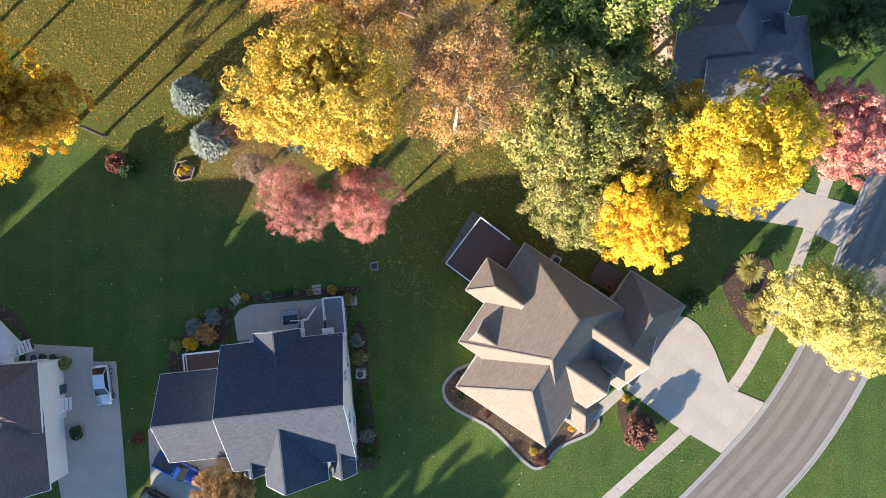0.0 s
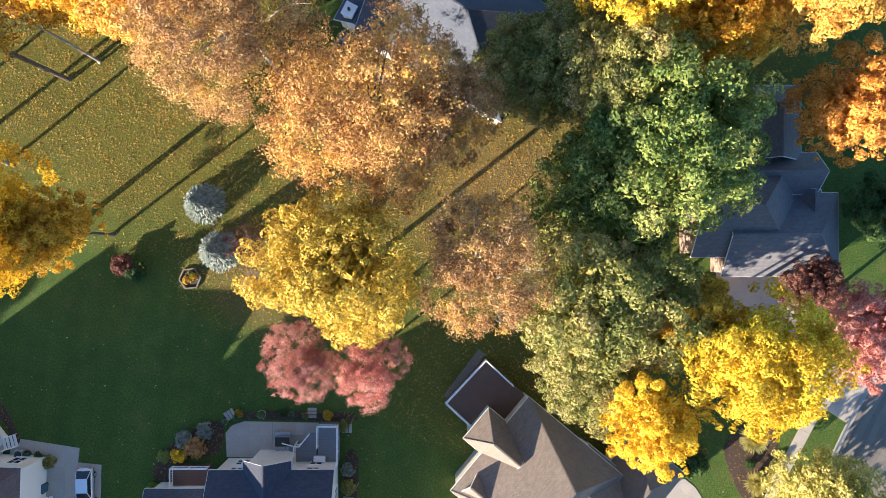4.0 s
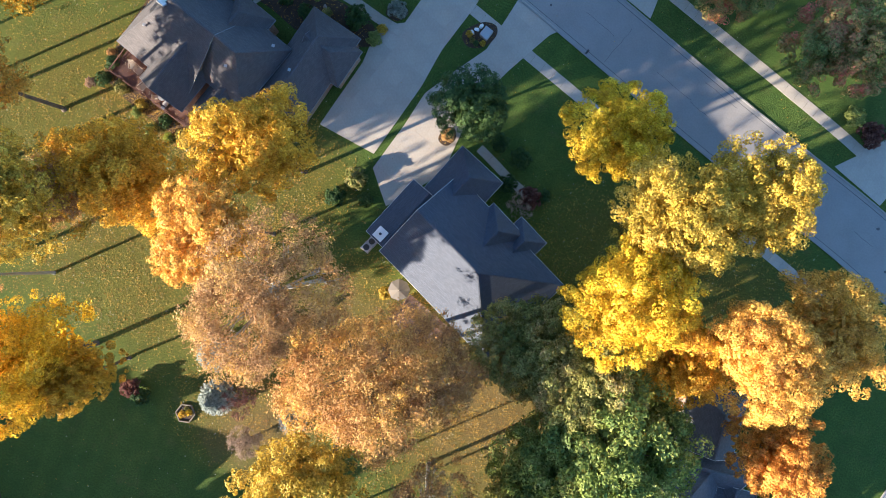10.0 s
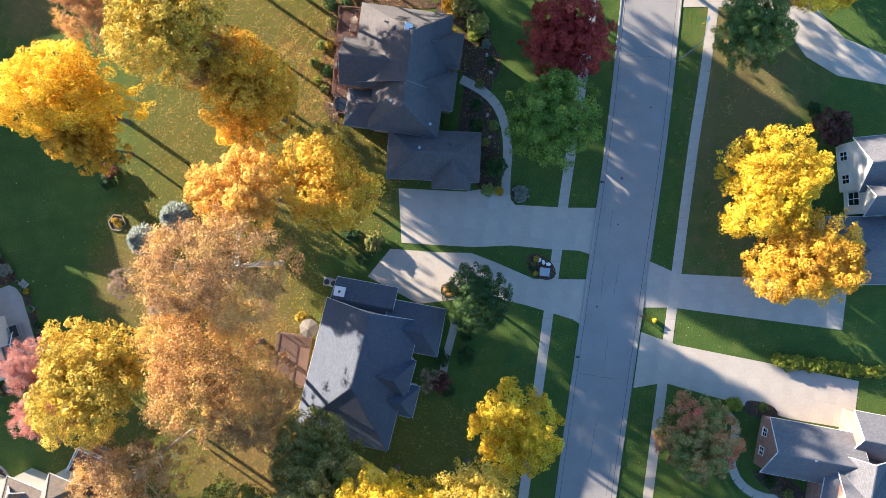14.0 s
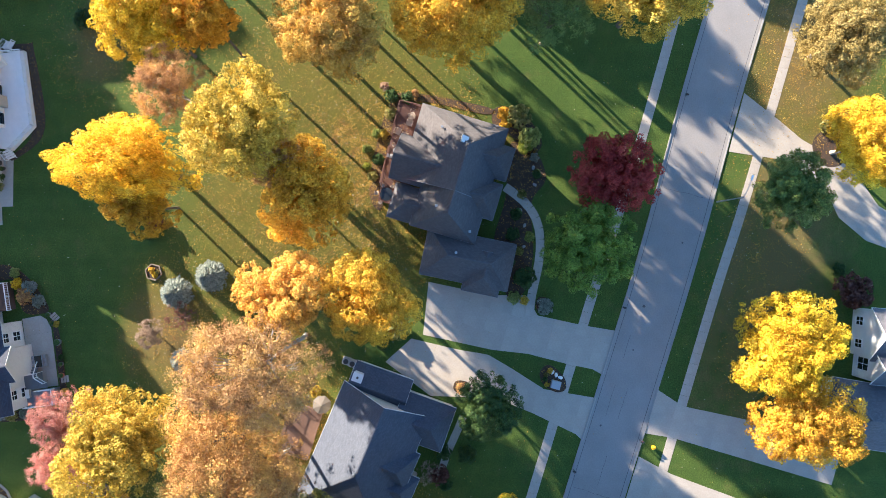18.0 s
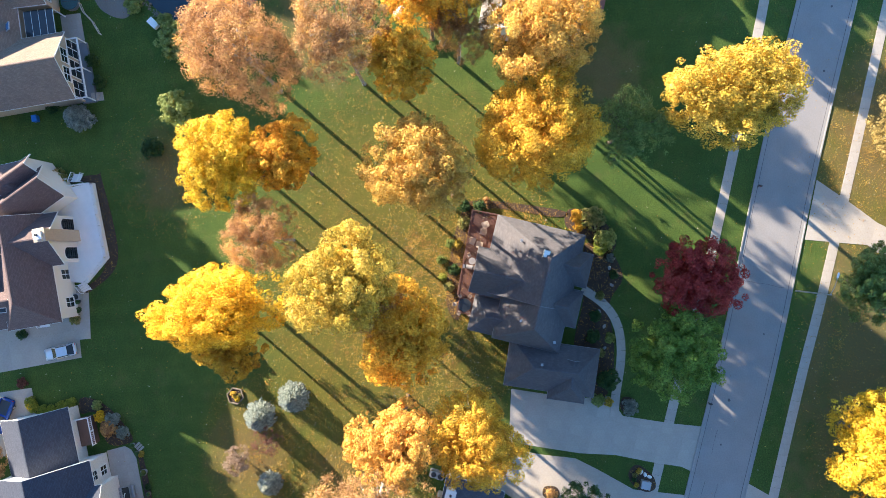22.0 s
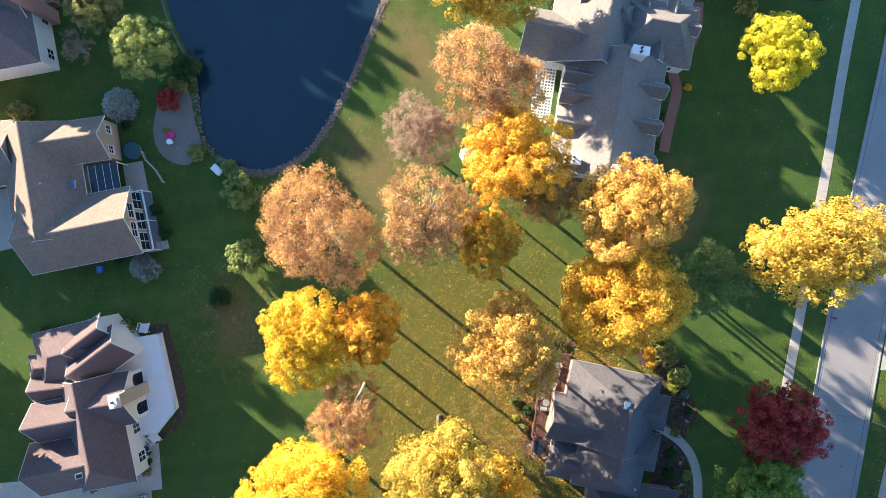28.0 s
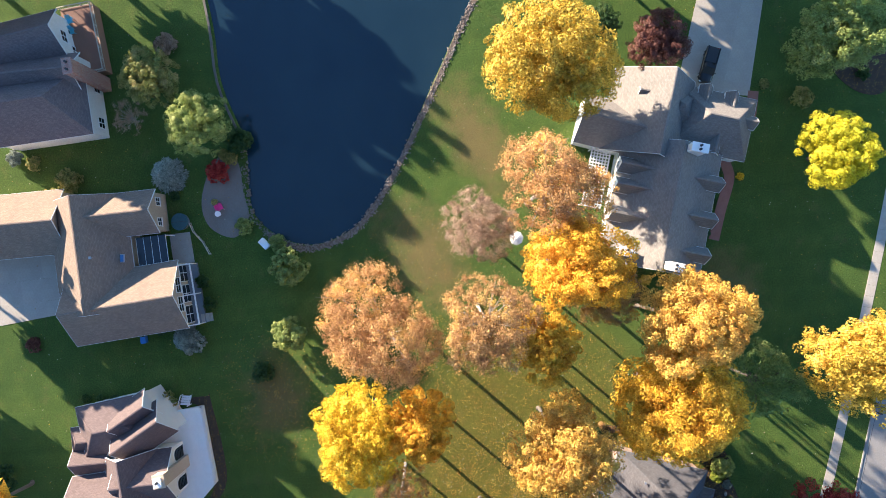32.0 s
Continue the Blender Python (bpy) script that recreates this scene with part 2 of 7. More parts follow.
def lawn_material():
    m, nd, lk, bs = nodes_of("lawn_grass")
    big, mid, fine = noise_of(nd, lk, 0.035, 4), noise_of(nd, lk, 0.4, 5), noise_of(nd, lk, 5.0, 5, 0.8)
    mow = noise_of(nd, lk, 1.0, 2, 0.5, "Object", (38, 0.6, 0.015, 1))
    r1 = ramp(nd, [(0.32, (0.043, 0.085, 0.02)), (0.52, (0.068, 0.112, 0.024)), (0.72, (0.108, 0.145, 0.032))])
    lk.new(mix(nd, lk, 0.45, big.outputs[0], mid.outputs[0]), r1.inputs[0])
    blades = ramp(nd, [(0.34, (0, 0, 0)), (0.66, (1, 1, 1))])
    lk.new(fine.outputs[0], blades.inputs[0])
    c = mix(nd, lk, blades.outputs[0], (0.45, 0.48, 0.42), (1.35, 1.32, 1.25))
    c = mix(nd, lk, 1.0, r1.outputs[0], c, "MULTIPLY")
    mw = mix(nd, lk, mow.outputs[0], (0.8, 0.82, 0.8), (1.2, 1.18, 1.18))
    c = mix(nd, lk, 1.0, c, mw, "MULTIPLY")
    # leaf-strewn grass turns olive
    strewn = most(nd, lk, [oval(nd, lk, x, y, rx * 1.15, ry * 1.15) for x, y, rx, ry, k in LITTER if k > 0.4])
    ol = ramp(nd, [(0.0, (0, 0, 0)), (0.5, (0.54, 0.54, 0.54))])
    lk.new(strewn, ol.inputs[0])
    olive = mix(nd, lk, blades.outputs[0], (0.052, 0.044, 0.008), (0.228, 0.167, 0.024))
    c = mix(nd, lk, ol.outputs[0], c, olive)
    # grass worn thin under the trees, by the pond and along the verge
    worn = most(nd, lk, [oval(nd, lk, *o) for o in ((-80, 25, 13, 7, 30), (-95, 34, 14, 6, 30), (-62, 2, 9, 6), (-70, 66, 9, 8), (-58, 104, 20, 11, -18), (-30, 94, 34, 3.2, -18.5), (-25, 99, 34, 12, -18), (-10, 25, 14, 10), (5, 22, 20, 14), (-20, 10, 10, 8))])
    d = noise_of(nd, lk, 0.35, 6, 0.7)
    ad = nd.new("ShaderNodeMath")
    ad.operation = "MULTIPLY_ADD"
    ad.inputs[1].default_value = 0.62
    lk.new(worn, ad.inputs[0])
    lk.new(d.outputs[0], ad.inputs[2])
    dry = ramp(nd, [(0.55, (0, 0, 0)), (1.0, (0.62, 0.62, 0.62))])
    lk.new(ad.outputs[0], dry.inputs[0])
    tan = mix(nd, lk, fine.outputs[0], (0.1, 0.06, 0.025), (0.26, 0.18, 0.085))
    c = mix(nd, lk, dry.outputs[0], c, tan)
    lk.new(c, bs.inputs["Base Color"])
    bs.inputs["Roughness"].default_value = 0.9
    bs.inputs["Specular IOR Level"].default_value = 0.15
    bump(nd, lk, bs, fine.outputs[0], 1.0, 0.12)
    return m


def water_material():
    m, nd, lk, bs = nodes_of("pond_water")
    n = noise_of(nd, lk, 0.05, 3)
    r = ramp(nd, [(0.35, (0.008, 0.021, 0.034)), (0.7, (0.013, 0.03, 0.043))])
    lk.new(n.outputs[0], r.inputs[0])
    lk.new(r.outputs[0], bs.inputs["Base Color"])
    bs.inputs["Roughness"].default_value = 0.08
    bs.inputs["IOR"].default_value = 1.5
    rip = noise_of(nd, lk, 1.6, 4)
    bump(nd, lk, bs, rip.outputs[0], 0.08, 0.05)
    return m


def glass_material(name, tint=(0.02, 0.025, 0.03)):
    m, nd, lk, bs = nodes_of(name)
    bs.inputs["Base Color"].default_value = (*tint, 1)
    bs.inputs["Roughness"].default_value = 0.078
    bs.inputs["IOR"].default_value = 1.5
    return m


MAT = {
    "lawn": lawn_material(), "water": water_material(), "glass": glass_material("window_glass"),
    "asphalt": surface("worn_asphalt", (0.19, 0.183, 0.176), (0.3, 0.288, 0.276), 0.25, 5.0, 0.92, 0.01, 0.6),
    "concrete": surface("pale_concrete", (0.29, 0.262, 0.222), (0.44, 0.4, 0.342), 0.3, 4.0, 0.9, 0.006, 0.6, vary=0.04),
    "asphalt_old": surface("old_brown_asphalt", (0.11, 0.095, 0.08), (0.185, 0.162, 0.138), 0.35, 5.0, 0.92, 0.012, 0.6),
    "asphalt_track": surface("worn_wheel_track", (0.135, 0.118, 0.1), (0.215, 0.19, 0.163), 0.5, 6.0, 0.92, 0.012, 0.6),
    "tar": surface("crack_tar", (0.06, 0.06, 0.062), (0.12, 0.12, 0.12), 0.6, 9.0, 0.9, 0.005, 0.6),
    "kerb": surface("kerb_concrete", (0.2, 0.195, 0.187), (0.31, 0.3, 0.285), 0.8, 9.0, 0.9, 0.01, 0.6),
    "mulch": surface("bark_mulch", (0.02, 0.013, 0.009), (0.085, 0.055, 0.035), 1.2, 11.0, 0.95, 0.06, 0.5),
    "shore_earth": surface("brown_shore_earth", (0.07, 0.05, 0.038), (0.2, 0.155, 0.12), 0.8, 7.0, 0.95, 0.05, 0.6),
    "soil": surface("bare_soil", (0.13, 0.11, 0.09), (0.24, 0.21, 0.18), 0.3, 5.0, 0.95, 0.03, 0.6),
    "stone": surface("grey_stone", (0.1, 0.085, 0.07), (0.27, 0.235, 0.2), 1.5, 12.0, 0.9, 0.03, 0.6, vary=0.4),
    "paver": surface("red_paver", (0.2, 0.085, 0.06), (0.32, 0.15, 0.12), 1.0, 10.0, 0.9, 0.01, 0.6),
    "bark": surface("tree_bark", (0.07, 0.055, 0.04), (0.17, 0.14, 0.11), 1.5, 14.0, 0.95, 0.05, 0.6),
    "bark_pale": surface("pale_tree_bark", (0.25, 0.22, 0.19), (0.45, 0.42, 0.37), 1.5, 14.0, 0.95, 0.05, 0.6),
    "deck_brown": surface("brown_deck_board", (0.085, 0.05, 0.038), (0.16, 0.095, 0.07), 0.8, 12.0, 0.8, 0.01, 0.6),
    "deck_red": surface("red_stained_board", (0.075, 0.038, 0.03), (0.145, 0.07, 0.052), 0.8, 12.0, 0.75, 0.01, 0.6),
    "deck_grey": surface("grey_deck_board", (0.13, 0.138, 0.15), (0.2, 0.21, 0.225), 0.8, 12.0, 0.75, 0.01, 0.6),
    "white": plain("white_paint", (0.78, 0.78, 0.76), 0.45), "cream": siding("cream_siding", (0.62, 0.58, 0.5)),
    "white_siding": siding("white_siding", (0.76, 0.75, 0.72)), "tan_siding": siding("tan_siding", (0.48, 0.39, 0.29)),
    "stucco": surface("white_stucco", (0.68, 0.65, 0.6), (0.8, 0.77, 0.71), 0.8, 18.0, 0.8, 0.006, 0.6),
    "brick": brickwork("red_brick", (0.27, 0.1, 0.065), (0.36, 0.16, 0.11), (0.42, 0.37, 0.32)),
    "brick_brown": brickwork("brown_brick", (0.22, 0.13, 0.09), (0.3, 0.19, 0.13), (0.38, 0.34, 0.3)),
    "roof_taupe": shingle("taupe_shingles", (0.185, 0.153, 0.128)), "roof_grey": shingle("charcoal_shingles", (0.052, 0.06, 0.082)),
    "roof_slate": shingle("slate_grey_shingles", (0.13, 0.131, 0.145)), "roof_tan": shingle("tan_shingles", (0.225, 0.17, 0.13)),
    "roof_umber": shingle("slate_brown_shingles", (0.104, 0.1, 0.107)), "deck_tan": surface("orange_brown_deck_board", (0.2, 0.1, 0.065), (0.3, 0.16, 0.105), 0.8, 12.0, 0.75, 0.01, 0.6),
    "leafgreen": leaves("fresh_green_leaves", [(0.09, 0.175, 0.024), (0.17, 0.275, 0.038), (0.265, 0.375, 0.06), (0.39, 0.48, 0.1)]),
    "roof_plum": shingle("plum_brown_shingles", (0.128, 0.096, 0.093)), "roof_brown": shingle("brown_shingles", (0.16, 0.127, 0.122)),
    "roof_blue": shingle("blue_grey_shingles", (0.077, 0.09, 0.122)), "roof_silver": shingle("silver_grey_shingles", (0.205, 0.188, 0.172)),
    "metal": surface("grey_metal", (0.3, 0.31, 0.32), (0.45, 0.46, 0.47), 2.0, 20.0, 0.45, 0.0, 0.6, 0.6),
    "slate_gutter": plain("slate_grey_gutter", (0.2, 0.21, 0.235), 0.5),
    "dark": plain("dark_plastic", (0.03, 0.03, 0.032), 0.5), "rubber": plain("black_rubber", (0.02, 0.02, 0.02), 0.8),
    "gold": leaves("gold_leaves", [(0.41, 0.195, 0.016), (0.63, 0.365, 0.025), (0.84, 0.545, 0.045), (0.91, 0.67, 0.11)]),
    "orange": leaves("orange_leaves", [(0.36, 0.15, 0.03), (0.6, 0.28, 0.045), (0.78, 0.42, 0.075), (0.88, 0.55, 0.14)]),
    "yellow": leaves("yellow_leaves", [(0.46, 0.27, 0.012), (0.75, 0.49, 0.018), (0.91, 0.68, 0.035), (0.95, 0.79, 0.11)]),
    "russet": leaves("russet_leaves", [(0.25, 0.125, 0.05), (0.43, 0.245, 0.105), (0.61, 0.385, 0.155), (0.82, 0.53, 0.1)]),
    "olive": leaves("olive_leaves", [(0.115, 0.15, 0.035), (0.25, 0.265, 0.065), (0.43, 0.385, 0.125), (0.64, 0.49, 0.23)]),
    "lime": leaves("lime_leaves", [(0.28, 0.21, 0.026), (0.5, 0.365, 0.04), (0.73, 0.525, 0.07), (0.87, 0.67, 0.15)]),
    "green": leaves("green_leaves", [(0.075, 0.13, 0.03), (0.155, 0.225, 0.05), (0.275, 0.33, 0.075), (0.46, 0.44, 0.15)]),
    "deep": leaves("deep_green_leaves", [(0.022, 0.06, 0.02), (0.045, 0.1, 0.03), (0.08, 0.145, 0.04), (0.12, 0.18, 0.05)]),
    "crimson": leaves("crimson_leaves", [(0.22, 0.016, 0.02), (0.4, 0.04, 0.038), (0.55, 0.075, 0.062), (0.64, 0.16, 0.11)]),
    "pink": leaves("pink_red_leaves", [(0.38, 0.09, 0.085), (0.5, 0.2, 0.17), (0.58, 0.32, 0.27), (0.68, 0.44, 0.36)]),
    "tan": leaves("dry_tan_leaves", [(0.2, 0.13, 0.09), (0.36, 0.25, 0.18), (0.48, 0.36, 0.27), (0.56, 0.44, 0.34)]),
    "plum": leaves("plum_leaves", [(0.07, 0.025, 0.022), (0.14, 0.055, 0.045), (0.22, 0.1, 0.08), (0.3, 0.15, 0.11)]),
    "spruce": leaves("blue_spruce_needles", [(0.1, 0.13, 0.105), (0.19, 0.23, 0.195), (0.3, 0.345, 0.3), (0.42, 0.46, 0.41)], 0.15),
    "litter": leaves("fallen_leaves", [(0.16, 0.07, 0.018), (0.32, 0.17, 0.028), (0.5, 0.31, 0.04), (0.64, 0.45, 0.085)], 0.1, 0.8),
    "pale_litter": leaves("pale_leaf_undersides", [(0.3, 0.25, 0.17), (0.45, 0.4, 0.29), (0.6, 0.55, 0.42), (0.7, 0.66, 0.52)], 0.1, 0.8),
    "paint_silver": plain("silver_car_paint", (0.55, 0.57, 0.6), 0.25, 0.5), "paint_blue": plain("blue_car_paint", (0.02, 0.06, 0.28), 0.22, 0.2),
    "paint_black": plain("black_car_paint", (0.02, 0.022, 0.025), 0.2, 0.2), "lamp_glass": plain("clear_lamp_lens", (0.7, 0.7, 0.68), 0.15), "tail_red": plain("red_lamp_lens", (0.35, 0.02, 0.02), 0.2),
    "hotpink": plain("pink_plastic", (0.7, 0.03, 0.22), 0.4), "aqua": plain("aqua_plastic", (0.1, 0.4, 0.55), 0.4), "tarp_blue": plain("blue_plastic", (0.03, 0.16, 0.5), 0.4), "canvas": plain("beige_canvas", (0.38, 0.32, 0.26), 0.8),
    "canopy_cloth": plain("weathered_canopy_cloth", (0.15, 0.132, 0.11), 0.85), "old_timber": surface("weathered_edging_timber", (0.14, 0.115, 0.08), (0.25, 0.21, 0.15), 1.0, 12.0, 0.85, 0.006, 0.6),
    "terracotta": plain("terracotta", (0.42, 0.14, 0.06), 0.8), "timber": surface("pale_timber", (0.42, 0.36, 0.28), (0.58, 0.52, 0.42), 1.0, 12.0, 0.8, 0.004, 0.6),
    "skylight": glass_material("skylight_glass", (0.1, 0.22, 0.42)), "teal": surface("blue_green_juniper", (0.02, 0.06, 0.07), (0.06, 0.13, 0.15), 2.0, 12.0, 0.9, 0.08, 0.6),
    "straw": leaves("straw_grass_blades", [(0.3, 0.26, 0.06), (0.5, 0.44, 0.12), (0.62, 0.56, 0.2), (0.7, 0.64, 0.3)], 0.3, 0.8),
    "sage": leaves("pale_green_leaves", [(0.14, 0.2, 0.05), (0.26, 0.33, 0.085), (0.4, 0.45, 0.13), (0.52, 0.52, 0.2)]),
    "chartreuse": leaves("lemon_leaves", [(0.4, 0.38, 0.012), (0.6, 0.56, 0.02), (0.76, 0.7, 0.03), (0.84, 0.77, 0.07)]),
    "hedge": leaves("lime_green_hedge_leaves", [(0.1, 0.15, 0.02), (0.21, 0.27, 0.03), (0.34, 0.38, 0.05), (0.46, 0.47, 0.08)]),
    "straw_leaf": leaves("pale_straw_leaves", [(0.2, 0.15, 0.045), (0.35, 0.265, 0.08), (0.49, 0.38, 0.13), (0.61, 0.49, 0.2)]),
    "barberry": leaves("red_brown_leaves", [(0.14, 0.06, 0.04), (0.25, 0.11, 0.08), (0.36, 0.18, 0.13), (0.45, 0.26, 0.18)]),
    "pale_lime": leaves("pale_yellow_green_leaves", [(0.24, 0.24, 0.06), (0.42, 0.4, 0.1), (0.62, 0.57, 0.16), (0.8, 0.7, 0.27)]),
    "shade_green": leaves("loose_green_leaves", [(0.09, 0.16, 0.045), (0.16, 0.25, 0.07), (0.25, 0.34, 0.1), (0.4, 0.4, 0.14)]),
    "amber": leaves("amber_leaves", [(0.46, 0.24, 0.06), (0.67, 0.395, 0.075), (0.83, 0.525, 0.095), (0.91, 0.65, 0.16)]),
    "rust_gold": leaves("rust_and_gold_leaves", [(0.29, 0.145, 0.055), (0.48, 0.27, 0.095), (0.66, 0.41, 0.125), (0.86, 0.55, 0.1)]),
    "mixed": leaves("turning_leaves", [(0.11, 0.18, 0.05), (0.24, 0.28, 0.08), (0.5, 0.27, 0.12), (0.72, 0.13, 0.14)], patch=0.85),
}


for key, col in (("taupe", (0.19, 0.163, 0.14)), ("grey", (0.08, 0.09, 0.112)), ("slate", (0.145, 0.146, 0.158)), ("tan", (0.21, 0.163, 0.13)), ("plum", (0.145, 0.108, 0.105)), ("umber", (0.108, 0.107, 0.118)), ("brown", (0.17, 0.136, 0.13)), ("blue", (0.085, 0.098, 0.13)), ("silver", (0.21, 0.193, 0.178))):
    MAT["roof_" + key + "_cap"] = shingle(key + "_ridge_shingles", col)


# ---- building helpers ----
def obj(name, bm, material, parent=None, label="", uv=False):
    me = bpy.data.meshes.new(name)
    if uv:
        box_uv(bm)
    bm.normal_update()
    bm.to_mesh(me)
    bm.free()
    me.materials.append(MAT[material])
    ob = new(name, me)
    if parent:
        ob.parent = parent
    if label:
        ob["label"] = label
    return ob


def part(name, bm, material, parent, label="", uv=False):
    return obj(name, bm, material, parent, label, uv)


def thing(name, label, category, x=0.0, y=0.0, z=0.0, head=0.0, group="", kind=""):
    e = new(name)
    e.empty_display_size = 0.3
    e.matrix_basis = pose(x, y, z, 0, 0, head)
    return tagged(e, label, category, group, kind)


def box_uv(bm):
    """Metre-scaled texture coordinates: across and up the slope of each face."""
    layer = bm.loops.layers.uv.verify()
    bm.normal_update()
    for f in bm.faces:
        n = f.normal
        across = Vector((-n.y, n.x, 0))
        across = across.normalized() if across.length > 1e-4 else Vector((1, 0, 0))
        up = n.cross(across)
        for l in f.loops:
            l[layer].uv = (l.vert.co.dot(across), l.vert.co.dot(up))


def add_box(bm, size, m=None, bevel=0.0):
    """A box of that size, centred on m, with bevelled edges."""
    r = bmesh.ops.create_cube(bm, size=1.0, matrix=(m or Matrix.Identity(4)) @ Matrix.Diagonal((*size, 1)))
    if bevel:
        es = list({e for v in r["verts"] for e in v.link_edges})
        bmesh.ops.bevel(bm, geom=es, offset=bevel, segments=1, affect="EDGES")


def add_bar(bm, a, b, w, h):
    """A bar from a to b, w wide and h high."""
    a, b = Vector(a), Vector(b)
    d = b - a
    side = Vector((-d.y, d.x, 0))
    side = side.normalized() * w / 2 if side.length > 1e-6 else Vector((w / 2, 0, 0))
    up = d.cross(side).normalized() * h / 2
    if up.z < 0:
        up = -up
    vs = [bm.verts.new(p + side * s + up * u) for p in (a, b) for s, u in ((-1, -1), (1, -1), (1, 1), (-1, 1))]
    for f in ((0, 1, 2, 3), (7, 6, 5, 4), (0, 4, 5, 1), (1, 5, 6, 2), (2, 6, 7, 3), (3, 7, 4, 0)):
        bm.faces.new([vs[i] for i in f])


def add_tube(bm, pts, radii, sides=6):
    rings = []
    for i, p in enumerate(pts):
        p = Vector(p)
        d = (Vector(pts[min(i + 1, len(pts) - 1)]) - Vector(pts[max(i - 1, 0)])).normalized()
        a = d.orthogonal().normalized()
        b = d.cross(a)
        rings.append([bm.verts.new(p + (a * math.cos(k * 2 * math.pi / sides) + b * math.sin(k * 2 * math.pi / sides)) * radii[i]) for k in range(sides)])
    for r, q in zip(rings, rings[1:]):
        for k in range(sides):
            bm.faces.new((r[k], r[(k + 1) % sides], q[(k + 1) % sides], q[k]))
    bm.faces.new(rings[-1])
    bm.faces.new(rings[0][::-1])


def smooth_line(pts, per=6, closed=False):
    """A smooth curve through a few points."""
    n, out = len(pts), []
    for i in range(n if closed else n - 1):
        q = [Vector((*pts[(i + k) % n if closed else min(max(i + k, 0), n - 1)][:2], 0)) for k in (-1, 0, 1, 2)]
        for s in range(per):
            t = s / per
            out.append(0.5 * (2 * q[1] + (q[2] - q[0]) * t + (2 * q[0] - 5 * q[1] + 4 * q[2] - q[3]) * t * t + (3 * q[1] - q[0] - 3 * q[2] + q[3]) * t ** 3))
    if not closed:
        out.append(Vector((*pts[-1][:2], 0)))
    return out


def offsets(line, d):
    out = []
    for i, p in enumerate(line):
        t = (line[min(i + 1, len(line) - 1)] - line[max(i - 1, 0)]).normalized()
        out.append(p + Vector((-t.y, t.x, 0)) * d)
    return out


def ribbon(line, lo, hi, z0, z1):
    """A solid strip along a line, between two sideways offsets and two heights."""
    bm = bmesh.new()
    a, b = offsets(line, lo), offsets(line, hi)
    rows = [[bm.verts.new((p.x, p.y, z)) for p, z in ((u, z0), (u, z1), (v, z1), (v, z0))] for u, v in zip(a, b)]
    for r, q in zip(rows, rows[1:]):
        for k in range(3):
            bm.faces.new((r[k], r[k + 1], q[k + 1], q[k]))
    bm.faces.new(rows[0][::-1])
    bm.faces.new(rows[-1])
    bmesh.ops.recalc_face_normals(bm, faces=bm.faces)
    return bm


def blob_poly(pts, z0, z1, per=6, rim=0.0):
    """A solid, smooth-edged bed through a few points."""
    bm = bmesh.new()
    line = smooth_line(pts, per, True)
    top = [bm.verts.new((p.x, p.y, z1)) for p in line]
    low = [bm.verts.new((p.x, p.y, z0)) for p in line]
    bm.faces.new(top)
    n = len(line)
    for i in range(n):
        bm.faces.new((low[i], low[(i + 1) % n], top[(i + 1) % n], top[i]))
    bmesh.ops.recalc_face_normals(bm, faces=bm.faces)
    return bm


def slabs(parent, pts, head, step, z, material="concrete", name="slab", gap=0.0045):
    """Cuts an outline into cast slabs along a grid; each one is a piece of its own, proud of the ground."""
    bm = bmesh.new()
    bm.faces.new([bm.verts.new((x, y, 0)) for x, y in pts])
    c, s = math.cos(radians(head)), math.sin(radians(head))
    for ax in ((c, s), (-s, c)):
        ds = [x * ax[0] + y * ax[1] for x, y in pts]
        d = min(ds) + step
        while d < max(ds) - step * 0.35:
            bmesh.ops.bisect_plane(bm, geom=bm.faces[:] + bm.edges[:] + bm.verts[:], plane_co=(ax[0] * d, ax[1] * d, 0), plane_no=(ax[0], ax[1], 0))
            d += step
    faces = [[v.co.copy() for v in f.verts] for f in bm.faces]
    bm.free()
    for f in faces:
        mid = sum(f, Vector()) / len(f)
        b = bmesh.new()
        lift = z + random.uniform(-0.003, 0.003)
        ring = [p + (mid - p).normalized() * gap for p in f]
        top = [b.verts.new((p.x - mid.x, p.y - mid.y, lift)) for p in ring]
        low = [b.verts.new((p.x - mid.x, p.y - mid.y, -0.05)) for p in f]
        b.faces.new(top)
        for i in range(len(f)):
            j = (i + 1) % len(f)
            b.faces.new((low[i], low[j], top[j], top[i]))
        bmesh.ops.recalc_face_normals(b, faces=b.faces)
        o = part(name, b, material, parent)
        o.location = (mid.x, mid.y, 0)


# ---- ground, pond, road ----
POND = [(-150, -8), (-119, -2.9), (-107, -2.1), (-98, 0.6), (-92, 0.6), (-87.2, 1.2), (-83.6, 4.8), (-82.2, 9.5), (-84, 15.2), (-88.5, 19.6), (-94.8, 23.8), (-102.5, 28.2), (-110, 32.4), (-118, 37), (-140, 48), (-165, 40), (-168, 10)]
pond_line = smooth_line(POND, 5, True)


